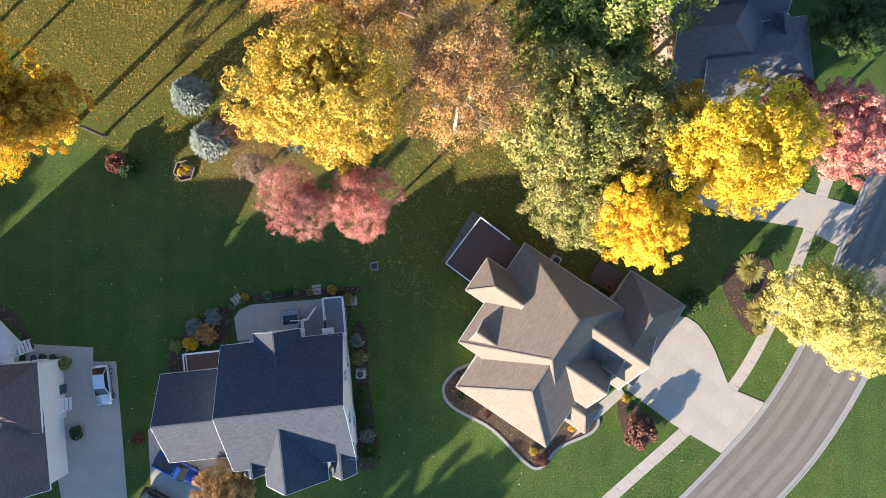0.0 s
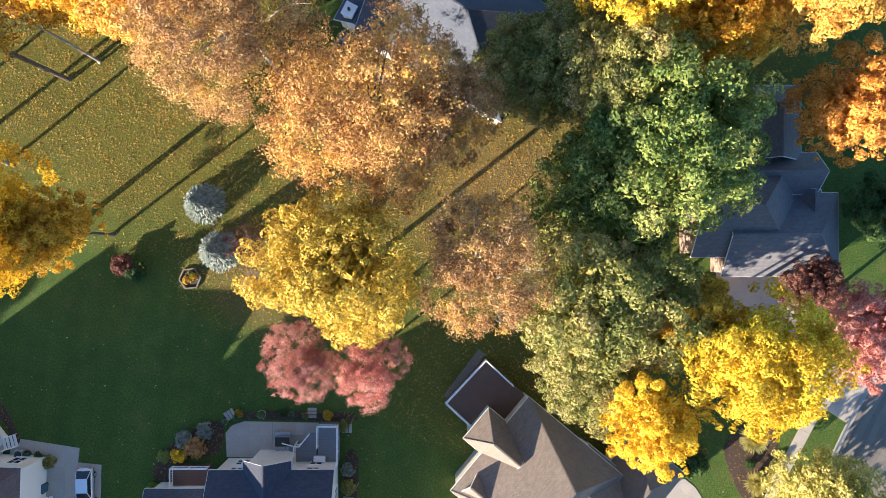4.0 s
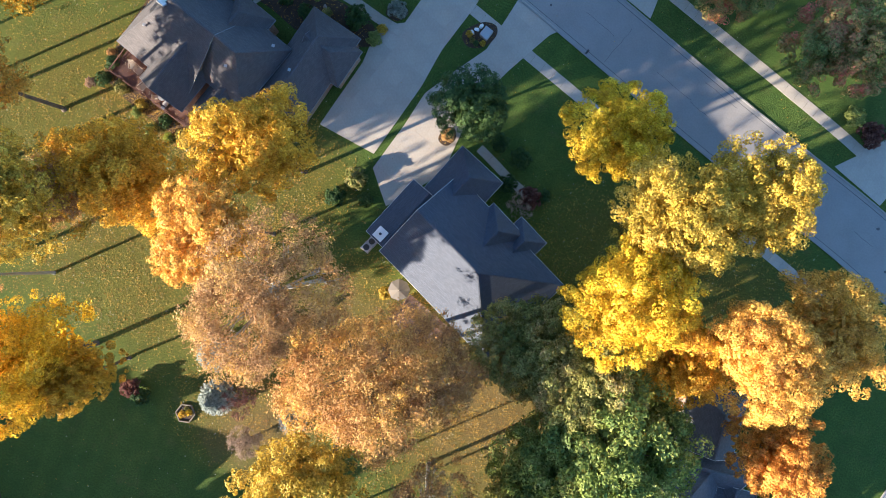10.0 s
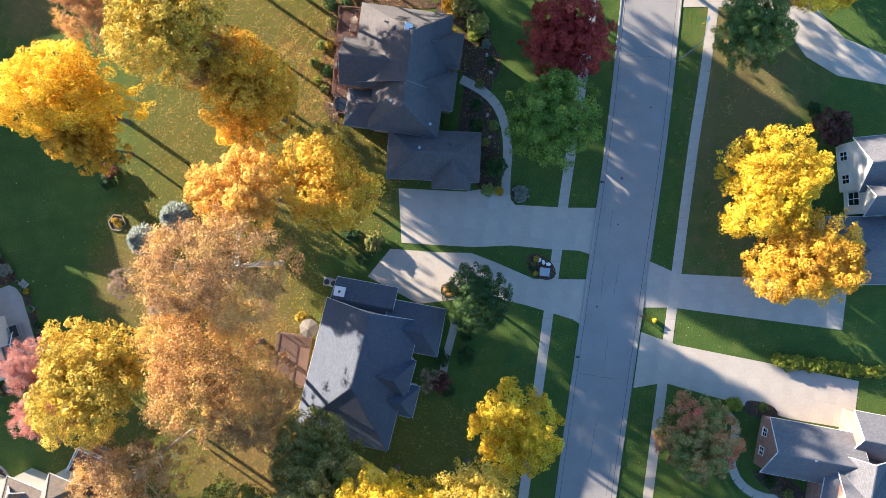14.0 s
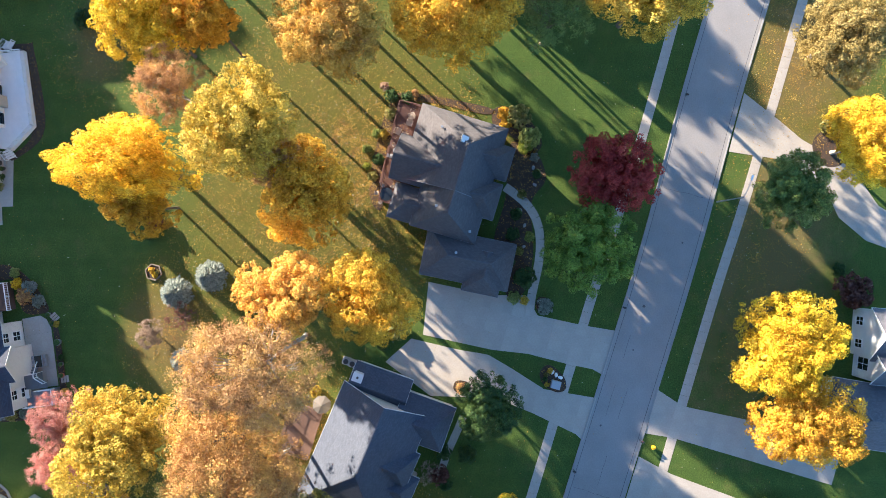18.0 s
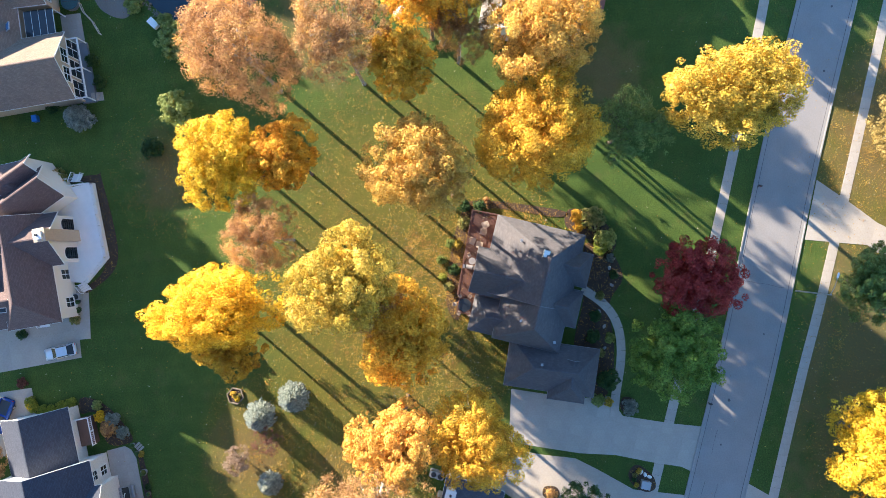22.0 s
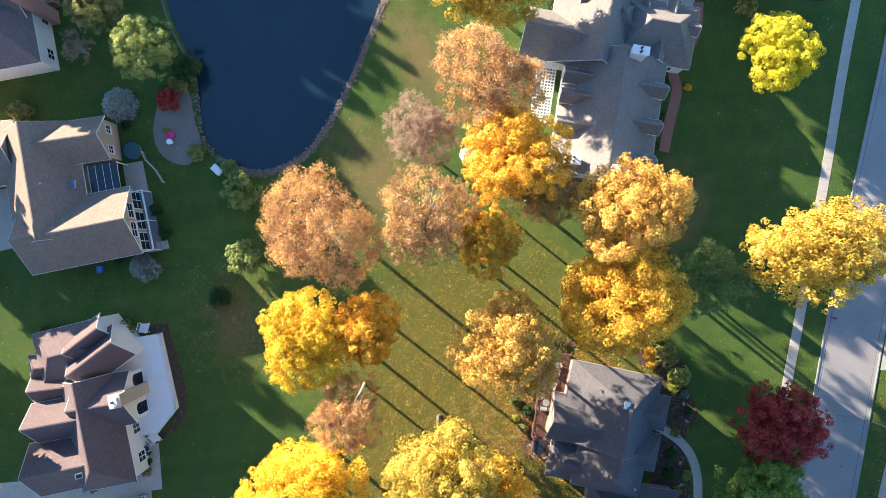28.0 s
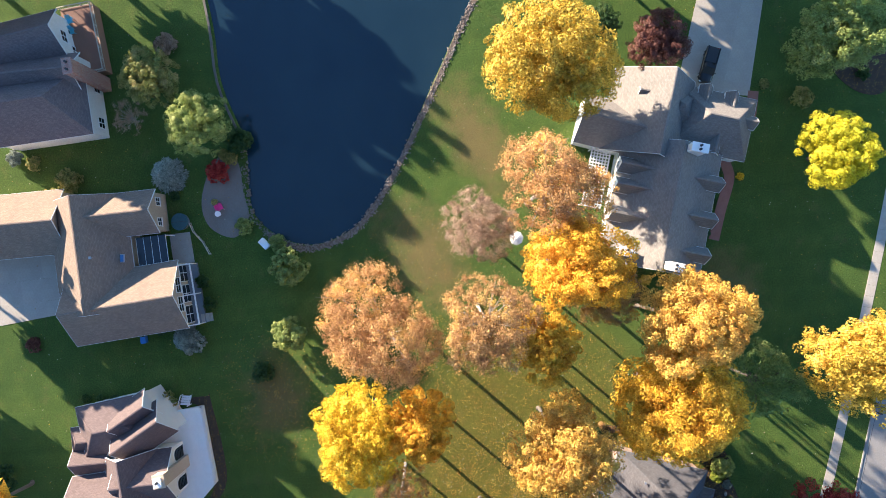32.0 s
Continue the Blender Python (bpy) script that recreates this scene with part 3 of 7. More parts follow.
def make_ground():
    bm = bmesh.new()
    out = [bm.verts.new((x, y, 0)) for x, y in ((-900, -900), (900, -900), (900, 900), (-900, 900))]
    inn = [bm.verts.new((p.x, p.y, 0)) for p in pond_line]
    es = [bm.edges.new((r[i], r[(i + 1) % len(r)])) for r in (out, inn) for i in range(len(r))]
    bmesh.ops.triangle_fill(bm, edges=es, use_beauty=True)
    for f in bm.faces:
        if f.normal.z < 0:
            f.normal_flip()
    # the bank falls to the water
    mid = sum(pond_line, Vector()) / len(pond_line)
    low = [bm.verts.new((p.x + (mid - p).normalized().x * 1.2, p.y + (mid - p).normalized().y * 1.2, -0.9)) for p in pond_line]
    for i in range(len(inn)):
        j = (i + 1) % len(inn)
        bm.faces.new((inn[i], inn[j], low[j], low[i]))
    bm.faces.new(low)
    bmesh.ops.recalc_face_normals(bm, faces=bm.faces)
    if sum(f.normal.z * f.calc_area() for f in bm.faces) < 0:
        bmesh.ops.reverse_faces(bm, faces=bm.faces)
    return tagged(obj("ground", bm, "lawn"), "mown green lawn with thin dry patches and fallen leaves", "lawn", kind="structure")


make_ground()
bm = bmesh.new()
bm.faces.new([bm.verts.new((p.x, p.y, -0.42)) for p in pond_line])
for f in bm.faces:
    f.normal_update()
    if f.normal.z < 0:
        f.normal_flip()
tagged(obj("water", bm, "water"), "still dark blue pond with a stone edge", "pond", kind="structure")

ROAD = smooth_line([(-150, 124.5), (-110, 110.8), (-84, 101.7), (-56, 91.9), (-29, 83.4), (-9.5, 76.6), (21, 65.8), (44, 58.2), (55, 52.5), (61, 43), (60.5, 31), (56.5, 18), (52, 7), (48.8, -1), (45, -11), (39.7, -20), (34, -26.6), (27, -33.5), (10, -49)], 6)
bend = min(range(len(ROAD)), key=lambda q: abs(ROAD[q].y - 43) + abs(ROAD[q].x - 61))
tagged(obj("road", ribbon(ROAD[:bend + 1], -4.0, 4.0, -0.05, 0.012), "asphalt"), "worn grey asphalt road with concrete kerbs", "road", kind="structure")
tagged(obj("road", ribbon(ROAD[bend:], -4.0, 4.0, -0.05, 0.012), "asphalt_old"), "older brown asphalt road with long cracks", "road", kind="structure")
kerbs = thing("kerb", "pale concrete kerb along the road", "kerb", kind="structure")
for side in (-1, 1):
    a, b = sorted((side * 3.65, side * 4.15))
    part("gutter", ribbon(ROAD, a, b, -0.05, 0.03), "kerb", kerbs)
    a, b = sorted((side * 4.1, side * 4.28))
    part("kerb_stone", ribbon(ROAD, a, b, -0.05, 0.13), "kerb", kerbs)
    a, b = sorted((side * 3.58, side * 3.67))
    part("joint", ribbon(ROAD, a, b, -0.05, 0.018), "tar", kerbs, "dark seam between asphalt and gutter")
wear = thing("road_crack", "dark tar lines, oil spots and worn tracks on asphalt", "crack", kind="structure")
rw = random.Random(44)
for k in range(44):
    i = rw.randrange(8, len(ROAD) - 12)
    o = rw.choice((0.0, 0.0, -1.9, 1.8, rw.uniform(-3, 3)))
    pts = []
    for q in range(rw.randint(5, 9)):
        p, nxt = ROAD[i].lerp(ROAD[i + 1], min(q * 0.16, 1.0)), ROAD[i + 1] - ROAD[i]
        nrm = Vector((-nxt.y, nxt.x, 0)).normalized()
        if k % 3 == 0:
            pts.append(ROAD[i] + nrm * (-3.4 + q * 0.8) + nxt.normalized() * rw.uniform(-0.12, 0.12))
        else:
            pts.append(p + nrm * (o + rw.uniform(-0.07, 0.07)))
    if k % 3 == 0 and k % 2:
        continue
    part("crack", ribbon(pts, -0.018, 0.018, 0.0, 0.018), "tar", wear)
# paler wheel tracks and darker patches worn into the older asphalt
for o, w in ((-2.5, 0.42), (-1.1, 0.36), (1.0, 0.4), (2.4, 0.45)):
    pts = []
    for i in range(bend + 2, len(ROAD) - 2):
        run = ROAD[i + 1] - ROAD[i]
        nrm = Vector((-run.y, run.x, 0)).normalized()
        for q in range(2):
            pts.append(ROAD[i].lerp(ROAD[i + 1], q / 2) + nrm * (o + rw.uniform(-0.03, 0.03)))
    part("wheel_track", ribbon(pts, -w, w, 0.0, 0.0155), "asphalt_track", wear, "paler worn wheel track")
# long wandering cracks and sealed seams of the older asphalt
for o in (-2.9, -0.2, 1.9):
    pts = []
    for i in range(bend + 4, len(ROAD) - 3):
        run = ROAD[i + 1] - ROAD[i]
        nrm = Vector((-run.y, run.x, 0)).normalized()
        for q in range(3):
            pts.append(ROAD[i].lerp(ROAD[i + 1], q / 3) + nrm * (o + 0.25 * math.sin(i * 1.3 + o) + rw.uniform(-0.05, 0.05)))
    n = len(pts)
    for a, b in ((0, n // 3), (n // 3 + 3, 2 * n // 3 + 2), (2 * n // 3 + 5, n)):
        w = rw.uniform(0.012, 0.026)
        part("crack", ribbon(pts[a:b], -w, w, 0.0, 0.018), "tar", wear)
for k in range(26):
    p = ROAD[rw.randrange(10, len(ROAD) - 10)] + Vector((rw.uniform(-2.8, 2.8), rw.uniform(-2.8, 2.8), 0))
    r = rw.uniform(0.1, 0.24)
    part("spot", blob_poly([(p.x + r * math.cos(q * 1.047) * rw.uniform(0.6, 1.2), p.y + r * math.sin(q * 1.047) * rw.uniform(0.6, 1.2)) for q in range(6)], 0.0, 0.02, 3), "tar", wear)


PAVED, WALKED = [], []


def sidewalk(pts, width, label, lift=0.0):
    line = smooth_line(pts, 4)
    top = thing("pavement", label, "pavement", kind="structure")
    total = sum((b - a).length for a, b in zip(line, line[1:]))
    n, walked = int(total / 1.6), 0.0
    cuts, k = [], 0
    for i, (a, b) in enumerate(zip(line, line[1:])):
        seg = (b - a).length
        while k <= n and k * total / n <= walked + seg + 1e-6:
            cuts.append(a + (b - a) * ((k * total / n - walked) / seg))
            k += 1
        walked += seg
    for a, b in zip(cuts, cuts[1:]):
        d = (b - a)
        WALKED.extend([(a.x, a.y), ((a.x + b.x) / 2, (a.y + b.y) / 2)])
        bm = bmesh.new()
        add_box(bm, (d.length - 0.016, width, 0.12), None, 0.008)
        o = part("slab", bm, "concrete", top)
        o.matrix_basis = pose((a.x + b.x) / 2, (a.y + b.y) / 2, -0.025 + lift + random.uniform(-0.004, 0.004), 0, 0, math.degrees(math.atan2(d.y, d.x)))


sidewalk([(-120, 104), (-89.2, 93.7), (-71.1, 88.2), (-43.3, 79.3), (-22.6, 71.8), (-13.4, 68.6), (20, 57), (40, 50)], 1.4, "narrow pale concrete pavement between lawns")
sidewalk([(-90, 112.6), (-39.9, 96), (-24.1, 90.3), (-7.5, 84.6), (10.3, 78.6), (28.5, 72.4), (38.9, 68.6), (58, 60.5)], 1.4, "narrow concrete pavement across the road")
sidewalk([(43.5, 8), (40.9, 0.7), (37.4, -7.6), (33.1, -15.2), (28, -20), (18.9, -28.1), (8, -38)], 1.35, "concrete pavement round the road's bend")
sidewalk([(-39.4, 60), (-36.8, 63), (-33.6, 64.6), (-29, 64.6), (-23.4, 63.2), (-20.6, 62.8)], 1.25, "curved concrete garden path to a front door", 0.06)


def driveway(label, pts, head, step=3.2):
    d = thing("driveway", label, "driveway", kind="structure")
    PAVED.append(pts)
    slabs(d, pts, head, step, 0.045)


driveway("wide pale concrete driveway beside a dark roofed garage", [(-26.1, 48.4), (-18.5, 47.3), (-15.9, 57.2), (-15.1, 62.4), (-13.4, 68), (-12.5, 71.6), (-11.6, 73.1), (-17.9, 75.3), (-18.9, 70.5), (-20.6, 64), (-23.6, 62.4), (-23.8, 57.5)], 71)
driveway("pale concrete driveway curving to a garage", [(-18.0, 45.6), (-14.8, 41.7), (-9.6, 48), (-9.2, 53.5), (-8.4, 58.5), (-6.5, 62.7), (-3.2, 68.8), (-2.2, 69.8), (-8.3, 72.0), (-9.9, 64.5), (-13.3, 59.6), (-15.2, 56.6), (-16.2, 52)], 71)
driveway("long concrete driveway with leaf stains", [(-9.1, 81.0), (-6.6, 84.5), (-0.7, 107.7), (5.7, 105.6), (-2.1, 82.8), (-2.9, 78.9)], 72)
driveway("long concrete driveway to a brick garage", [(0.4, 77.8), (3.2, 82.5), (13.2, 106.5), (19.7, 104.4), (16.5, 96), (8.0, 79.6), (7.9, 75.2)], 68)
driveway("pale concrete driveway at the bend beyond red maples", [(35.9, 66.0), (42.9, 63.4), (44.2, 66.8), (47.5, 71), (54, 78), (49.5, 82), (40.9, 74.3), (38.4, 68.6)], 68)
driveway("pale concrete driveway widening to the road", [(-51.6, 95.2), (-47, 100.6), (-44.6, 103.2), (-40, 110.5), (-34.5, 114), (-30.5, 120), (-26.9, 118.5), (-29.5, 112), (-33, 108.2), (-36.8, 106.6), (-41.5, 101.5), (-43.2, 92.6)], 72)
driveway("pale concrete driveway with tree shadows", [(26.3, -7.6), (27.6, -7.7), (28.8, -8.5), (29.9, -9.9), (30.8, -11.6), (31.5, -13.4), (32.4, -15.7), (36.7, -17.5), (31.7, -23.2), (26, -19.8), (20.8, -15.9), (21.5, -13)], -35)
driveway("concrete driveway of the white house", [(-47, -10.7), (-39.4, -11.1), (-39.4, -12.7), (-36.8, -12.7), (-35.4, -30), (-34.5, -45), (-43.5, -45), (-43, -28), (-44.5, -20), (-47, -16)], 4)
driveway("concrete driveway with a parked pickup", [(-33.2, -20.3), (-24, -19.5), (-23, -45), (-32, -45)], 6)
driveway("concrete driveway under yellow trees", [(28.6, 15.6), (37.8, 16.4), (38.4, 9.5), (41, 6.4), (46.6, 4.9), (44.9, 0.2), (40.6, 2.4), (33, 3.6), (28.2, 5.3), (29.8, 10)], 5)
driveway("concrete driveway of the tan roofed house", [(-84.8, -45), (-84.8, -26.6), (-76.3, -27), (-74.6, -45)], 92)
driveway("wide grey driveway beside the house with dormers", [(-99.4, 62.6), (-125, 71), (-125, 80), (-111.3, 76.2), (-97.9, 72.9)], 72)


# ---- houses ----
def wing(house, x, y, head, length, width, eave, ridge, e0=0.0, e1=0.0, roof="roof_grey", wall="white_siding", base=0.0, trim="white", over=0.4, wins=(), skew=0.0):
    """One block of a house: walls, gables or hips, a roof with thickness, white fascias and ridge caps.
    e0, e1: how far each ridge end stands back (0: a gable). wins: (side, places along, sill, width, height)."""
    m = pose(x, y, 0, 0, 0, head)
    l, w = length / 2, width / 2
    ev = [Vector(p) for p in ((-l, -w, eave), (l, -w, eave), (l, w, eave), (-l, w, eave))]
    r0, r1 = Vector((-l + e0, skew, ridge)), Vector((l - e1, skew, ridge))
    polys = [[ev[0], ev[1], r1, r0], [ev[2], ev[3], r0, r1]]
    if e0:
        polys.append([ev[3], ev[0], r0])
    if e1:
        polys.append([ev[1], ev[2], r1])
    down = Vector((0, 0, -0.16))
    bm = bmesh.new()
    for p in polys:
        top = [bm.verts.new(q) for q in p]
        low = [bm.verts.new(q + down) for q in p]
        bm.faces.new(top)
        bm.faces.new(low[::-1])
        for i in range(len(p)):
            j = (i + 1) % len(p)
            bm.faces.new((low[i], low[j], top[j], top[i]))
    ro = part("roof", bm, roof, house, "", True)
    ro.matrix_basis = m
    # walls under the eaves, up into the gables
    wl, ww = l - over, w - over
    rise = {-1: (ridge - eave) / (w + skew), 1: (ridge - eave) / (w - skew)}
    bm = bmesh.new()
    za, zb = eave - 0.12, {k: eave + v * over - 0.17 for k, v in rise.items()}
    def column(px, py, z):
        return bm.verts.new((px, py, base)), bm.verts.new((px, py, z))
    c = [column(sx * wl, sy * ww, za if (e0 and sx < 0) or (e1 and sx > 0) else zb[sy]) for sx, sy in ((-1, -1), (1, -1), (1, 1), (-1, 1))]
    zt = ridge - 0.17 - 0.01
    ends = {}
    if not e1:
        ends[1] = bm.verts.new((wl, skew, zt))
    if not e0:
        ends[3] = bm.verts.new((-wl, skew, zt))
    for i in range(4):
        j = (i + 1) % 4
        loop = [c[i][0], c[j][0], c[j][1]] + ([ends[i]] if i in ends else []) + [c[i][1]]
        bm.faces.new(loop)
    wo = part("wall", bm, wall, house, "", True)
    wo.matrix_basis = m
    # fascias and ridge caps
    edge = [(ev[0], ev[1]), (ev[2], ev[3])]
    edge += [(ev[1], ev[2])] if e1 else [(ev[1], r1), (r1, ev[2])]
    edge += [(ev[3], ev[0])] if e0 else [(ev[3], r0), (r0, ev[0])]
    for a, b in edge:
        out = Vector(((a + b).x, (a + b).y, 0))
        out = Vector((math.copysign(0.012, out.x), 0, 0)) if abs(a.x - b.x) < 0.01 else Vector((0, math.copysign(0.012, out.y), 0))
        bm = bmesh.new()
        add_bar(bm, a + out + down * 0.75, b + out + down * 0.75, 0.05, 0.17)
        fo = part("fascia", bm, trim, house)
        fo.matrix_basis = m
    bm = bmesh.new()
    if (r1 - r0).length > 0.1:
        add_bar(bm, r0, r1, 0.18, 0.04)
    for e, r, ids in ((e0, r0, (3, 0)), (e1, r1, (1, 2))):
        if e:
            for k in ids:
                add_bar(bm, ev[k] + Vector((0, 0, 0.01)), r + Vector((0, 0, 0.01)), 0.15, 0.04)
    if bm.verts:
        co = part("ridge_cap", bm, roof + "_cap", house, "", True)
        co.matrix_basis = m
    else:
        bm.free()
    for side, places, sill, ww_, hh in wins:
        for u in places:
            at = {"+x": pose(wl, u, sill, 0, 0, 90), "-x": pose(-wl, u, sill, 0, 0, -90), "+y": pose(u, ww, sill, 0, 0, 180), "-y": pose(u, -ww, sill)}[side]
            window(house, m @ at, ww_, hh)
    return ro


def window(house, m, w, h):
    """A casement in a wall that faces -y of m: frame, mullion, glazing bar, two panes, a sill."""
    if h > 2.9:
        r, arc = w / 2, [math.pi * k / 10 for k in range(11)]
        def outline(q):
            return [((r + q) * math.cos(u), h - r + (r + q) * math.sin(u)) for u in arc] + [(-r - q, -q), (r + q, -q)]
        bm = bmesh.new()
        rings = [[bm.verts.new((x, y, z)) for x, z in outline(q)] for q, y in ((0.07, 0.02), (0.07, -0.09), (-0.05, -0.09), (-0.05, 0.02))]
        for a, b in zip(rings, rings[1:] + rings[:1]):
            for k in range(13):
                bm.faces.new((a[k], a[(k + 1) % 13], b[(k + 1) % 13], b[k]))
        bmesh.ops.recalc_face_normals(bm, faces=bm.faces)
        fr = part("window", bm, "white", house, "tall arched window")
        fr.matrix_basis = m
        bm = bmesh.new()
        bm.faces.new([bm.verts.new((x, -0.02, z)) for x, z in outline(-0.04)])
        bmesh.ops.solidify(bm, geom=bm.faces[:], thickness=0.02)
        part("pane", bm, "glass", fr)
        for k in range(1, 6):
            bm = bmesh.new()
            add_box(bm, (w - 0.1, 0.04, 0.05), Matrix.Translation((0, -0.05, (h - r) * k / 5)))
            part("glazing_bar", bm, "dark", fr)
        return
    bm = bmesh.new()
    t = 0.09
    rings = [[bm.verts.new((x * (w / 2 + q), y, h / 2 + z * (h / 2 + q))) for x, z in ((-1, -1), (1, -1), (1, 1), (-1, 1))] for q, y in ((0.045, 0.02), (0.045, -0.08), (-0.045, -0.08), (-0.045, 0.02))]
    for a, b in zip(rings, rings[1:] + rings[:1]):
        for k in range(4):
            bm.faces.new((a[k], a[(k + 1) % 4], b[(k + 1) % 4], b[k]))
    bmesh.ops.recalc_face_normals(bm, faces=bm.faces)
    fr = part("window", bm, "white", house)
    fr.matrix_basis = m
    for name, size in (("mullion", (t, 0.08, h - 0.08)), ("glazing_bar", (w - 0.08, 0.06, 0.05))):
        bm = bmesh.new()
        add_box(bm, size, Matrix.Translation((0, -0.03, h / 2)))
        part(name, bm, "white", fr)
    for s in (-1, 1):
        bm = bmesh.new()
        add_box(bm, (w / 2 - 0.06, 0.03, h - 0.06), Matrix.Translation((s * w / 4, -0.015, h / 2)))
        part("pane", bm, "glass", fr)
    bm = bmesh.new()
    add_box(bm, (w + 0.2, 0.16, 0.06), Matrix.Translation((0, -0.06, -0.07)), 0.01)
    part("sill", bm, "white", fr)


def chimney(house, x, y, head, z0, z1, w, d, mat, pots=2):
    bm = bmesh.new()
    add_box(bm, (w, d, z1 - z0), Matrix.Translation((0, 0, (z0 + z1) / 2)), 0.02)
    add_box(bm, (w + 0.2, d + 0.2, 0.16), Matrix.Translation((0, 0, z1)), 0.03)
    c = part("chimney", bm, mat, house, "", True)
    c.matrix_basis = pose(x, y, 0, 0, 0, head)
    for k in range(pots):
        bm = bmesh.new()
        bmesh.ops.create_cone(bm, cap_ends=True, segments=10, radius1=0.17, radius2=0.15, depth=0.4, matrix=Matrix.Translation(((k - (pots - 1) / 2) * w * 0.5, 0, z1 + 0.26)))
        part("chimney_pot", bm, "dark", c)


def dormer(house, x, y, head, z0, length=4.6, width=2.1, eave=1.05, ridge=2.95, roof="roof_silver", wall="white_siding"):
    """A gabled roof window whose face looks along head."""
    wing(house, x, y, head, length, width, z0 + eave, z0 + ridge, 0, 0, roof, wall, z0 - 0.6, over=0.08, wins=[("+x", (0,), z0 + 0.35, 0.85, 1.05)])


def skylight(house, x, y, z, head, tilt, w=1.1, d=1.3, mat="skylight"):
    bm = bmesh.new()
    add_box(bm, (w, d, 0.16), None, 0.02)
    fr = part("skylight", bm, "metal", house)
    fr.matrix_basis = pose(x, y, z, 0, 0, head) @ pose(0, 0, 0, tilt, 0, 0)
    bm = bmesh.new()
    add_box(bm, (w - 0.2, d - 0.2, 0.06), Matrix.Translation((0, 0, 0.08)), 0.01)
    part("pane", bm, mat, fr)


def roof_vent(house, x, y, z):
    bm = bmesh.new()
    add_tube(bm, [(0, 0, -0.5), (0, 0, 0.1), (0, 0, 0.35)], [0.09, 0.09, 0.09], 8)
    add_box(bm, (0.34, 0.34, 0.06), Matrix.Translation((0, 0, 0.36)), 0.01)
    part("roof_vent", bm, "metal", house).matrix_basis = Matrix.Translation((x, y, z))


def house_thing(label):
    return thing("house", label, "house")


def build_houses():
    h = house_thing("large taupe shingled house with many hips and cream gables")
    k = dict(roof="roof_taupe", wall="cream")
    wing(h, 10.4, -8.1, -124, 12.6, 12.6, 5.2, 10.6, 3.7, 4.2, skew=1.7, **k)
    wing(h, 8.6, -14.3, -124, 8.6, 11.5, 4.6, 9.8, 0, 4.6, wins=[("+x", (-3, 0, 3), 1, 1.3, 1.5)], **k)
    wing(h, 13.3, -12.4, -34, 8.0, 5.2, 5.0, 8.2, 0, 0, wins=[("+x", (0,), 2.6, 1.6, 1.6)], **k)
    wing(h, 14.1, -17.0, -34, 5.6, 3.6, 3.0, 4.8, 1.6, 1.6, **k)
    wing(h, 20.5, -8.6, -123, 10.4, 7.0, 3.3, 7.2, 3.4, 0, **k)
    wing(h, 17.2, -9.4, -34, 9.0, 7.5, 4.0, 8.0, 0, 0, **k)
    wing(h, 5.9, -4.2, 146, 5.6, 4.2, 5.0, 8.0, 0, 2.2, **k)
    wing(h, 6.0, -10.2, 146, 6.0, 3.6, 5.0, 7.4, 0, 0, **k)
    h = house_thing("white two-storey house with a charcoal gabled roof")
    k = dict(roof="roof_grey", wall="white_siding")
    wing(h, -16.2, -16.1, 6, 12.9, 13.3, 5.4, 9.9, 0, 0, wins=[("+x", (-3.5, 3), 1.0, 1.2, 1.5), ("+x", (-2.5, 2), 3.7, 1.2, 1.4), ("+y", (-4, 0, 4), 3.5, 1.3, 1.4), ("+y", (-4, 4), 0.9, 1.3, 1.6)], **k)
    wing(h, -25.8, -17.9, 6, 8.4, 9.6, 3.3, 7.0, 0, 0, **k)
    wing(h, -15.6, -21.4, -84, 6.6, 6.6, 5.0, 8.6, 0, 0, skew=-0.5, **k)
    wing(h, -20.0, -22.0, -84, 4.0, 2.6, 4.2, 6.0, 0, 0, **k)
    wing(h, -10.6, -22.4, -84, 3.4, 2.6, 4.2, 6.0, 0, 0, **k)
    wing(h, -17.2, -10.6, 96, 4.0, 5.0, 5.4, 7.2, 0, 0, **k)
    h = house_thing("white stuccoed house with steep plum brown roofs")
    k = dict(roof="roof_plum", wall="stucco")
    wing(h, -49.7, -16.1, 184, 15.0, 7.4, 5.5, 9.6, 3.4, 0, wins=[("-y", (-5, -1, 3), 1, 1.4, 2.0)], **k)
    wing(h, -53.7, -14.6, 92, 7.4, 7.2, 5.5, 9.1, 0, 0, wins=[("+x", (-2, 2), 1.0, 1.7, 3.4)], **k)
    wing(h, -61.0, -18.4, 97, 9.4, 7.0, 5.4, 8.2, 3.0, 2.0, wins=[("+x", (0,), 1.0, 1.5, 3.0)], **k)
    wing(h, -59.9, -14.4, 120, 7.4, 5.2, 5.4, 9.2, 0, 0, **k)
    wing(h, -62.4, -15.3, 120, 5.6, 4.2, 5.6, 9.0, 0, 0, **k)
    wing(h, -52.1, -20.6, -87, 8.4, 5.4, 5.0, 8.6, 0, 0, **k)
    wing(h, -56.4, -22.2, -90, 5.0, 3.6, 4.6, 6.4, 0, 0, **k)
    wing(h, -59.4, -22.2, -90, 5.2, 3.4, 4.6, 6.6, 0, 1.6, **k)
    wing(h, -45.8, -21.6, -85, 8.8, 7.4, 4.4, 8.2, 0, 0, **k)
    chimney(h, -54.2, -11.4, 4, 0, 9.6, 1.6, 1.4, "tan_siding", 0)
    chimney(h, -54.2, -11.4, 4, 9.5, 10.1, 1.0, 0.9, "white", 1)
    skylight(h, -44.9, -18.0, 8.2, 0, -40, 0.7, 0.9, "glass")
    h = house_thing("tan shingled house with long gables and a timber porch")
    k = dict(roof="roof_tan", wall="tan_siding")
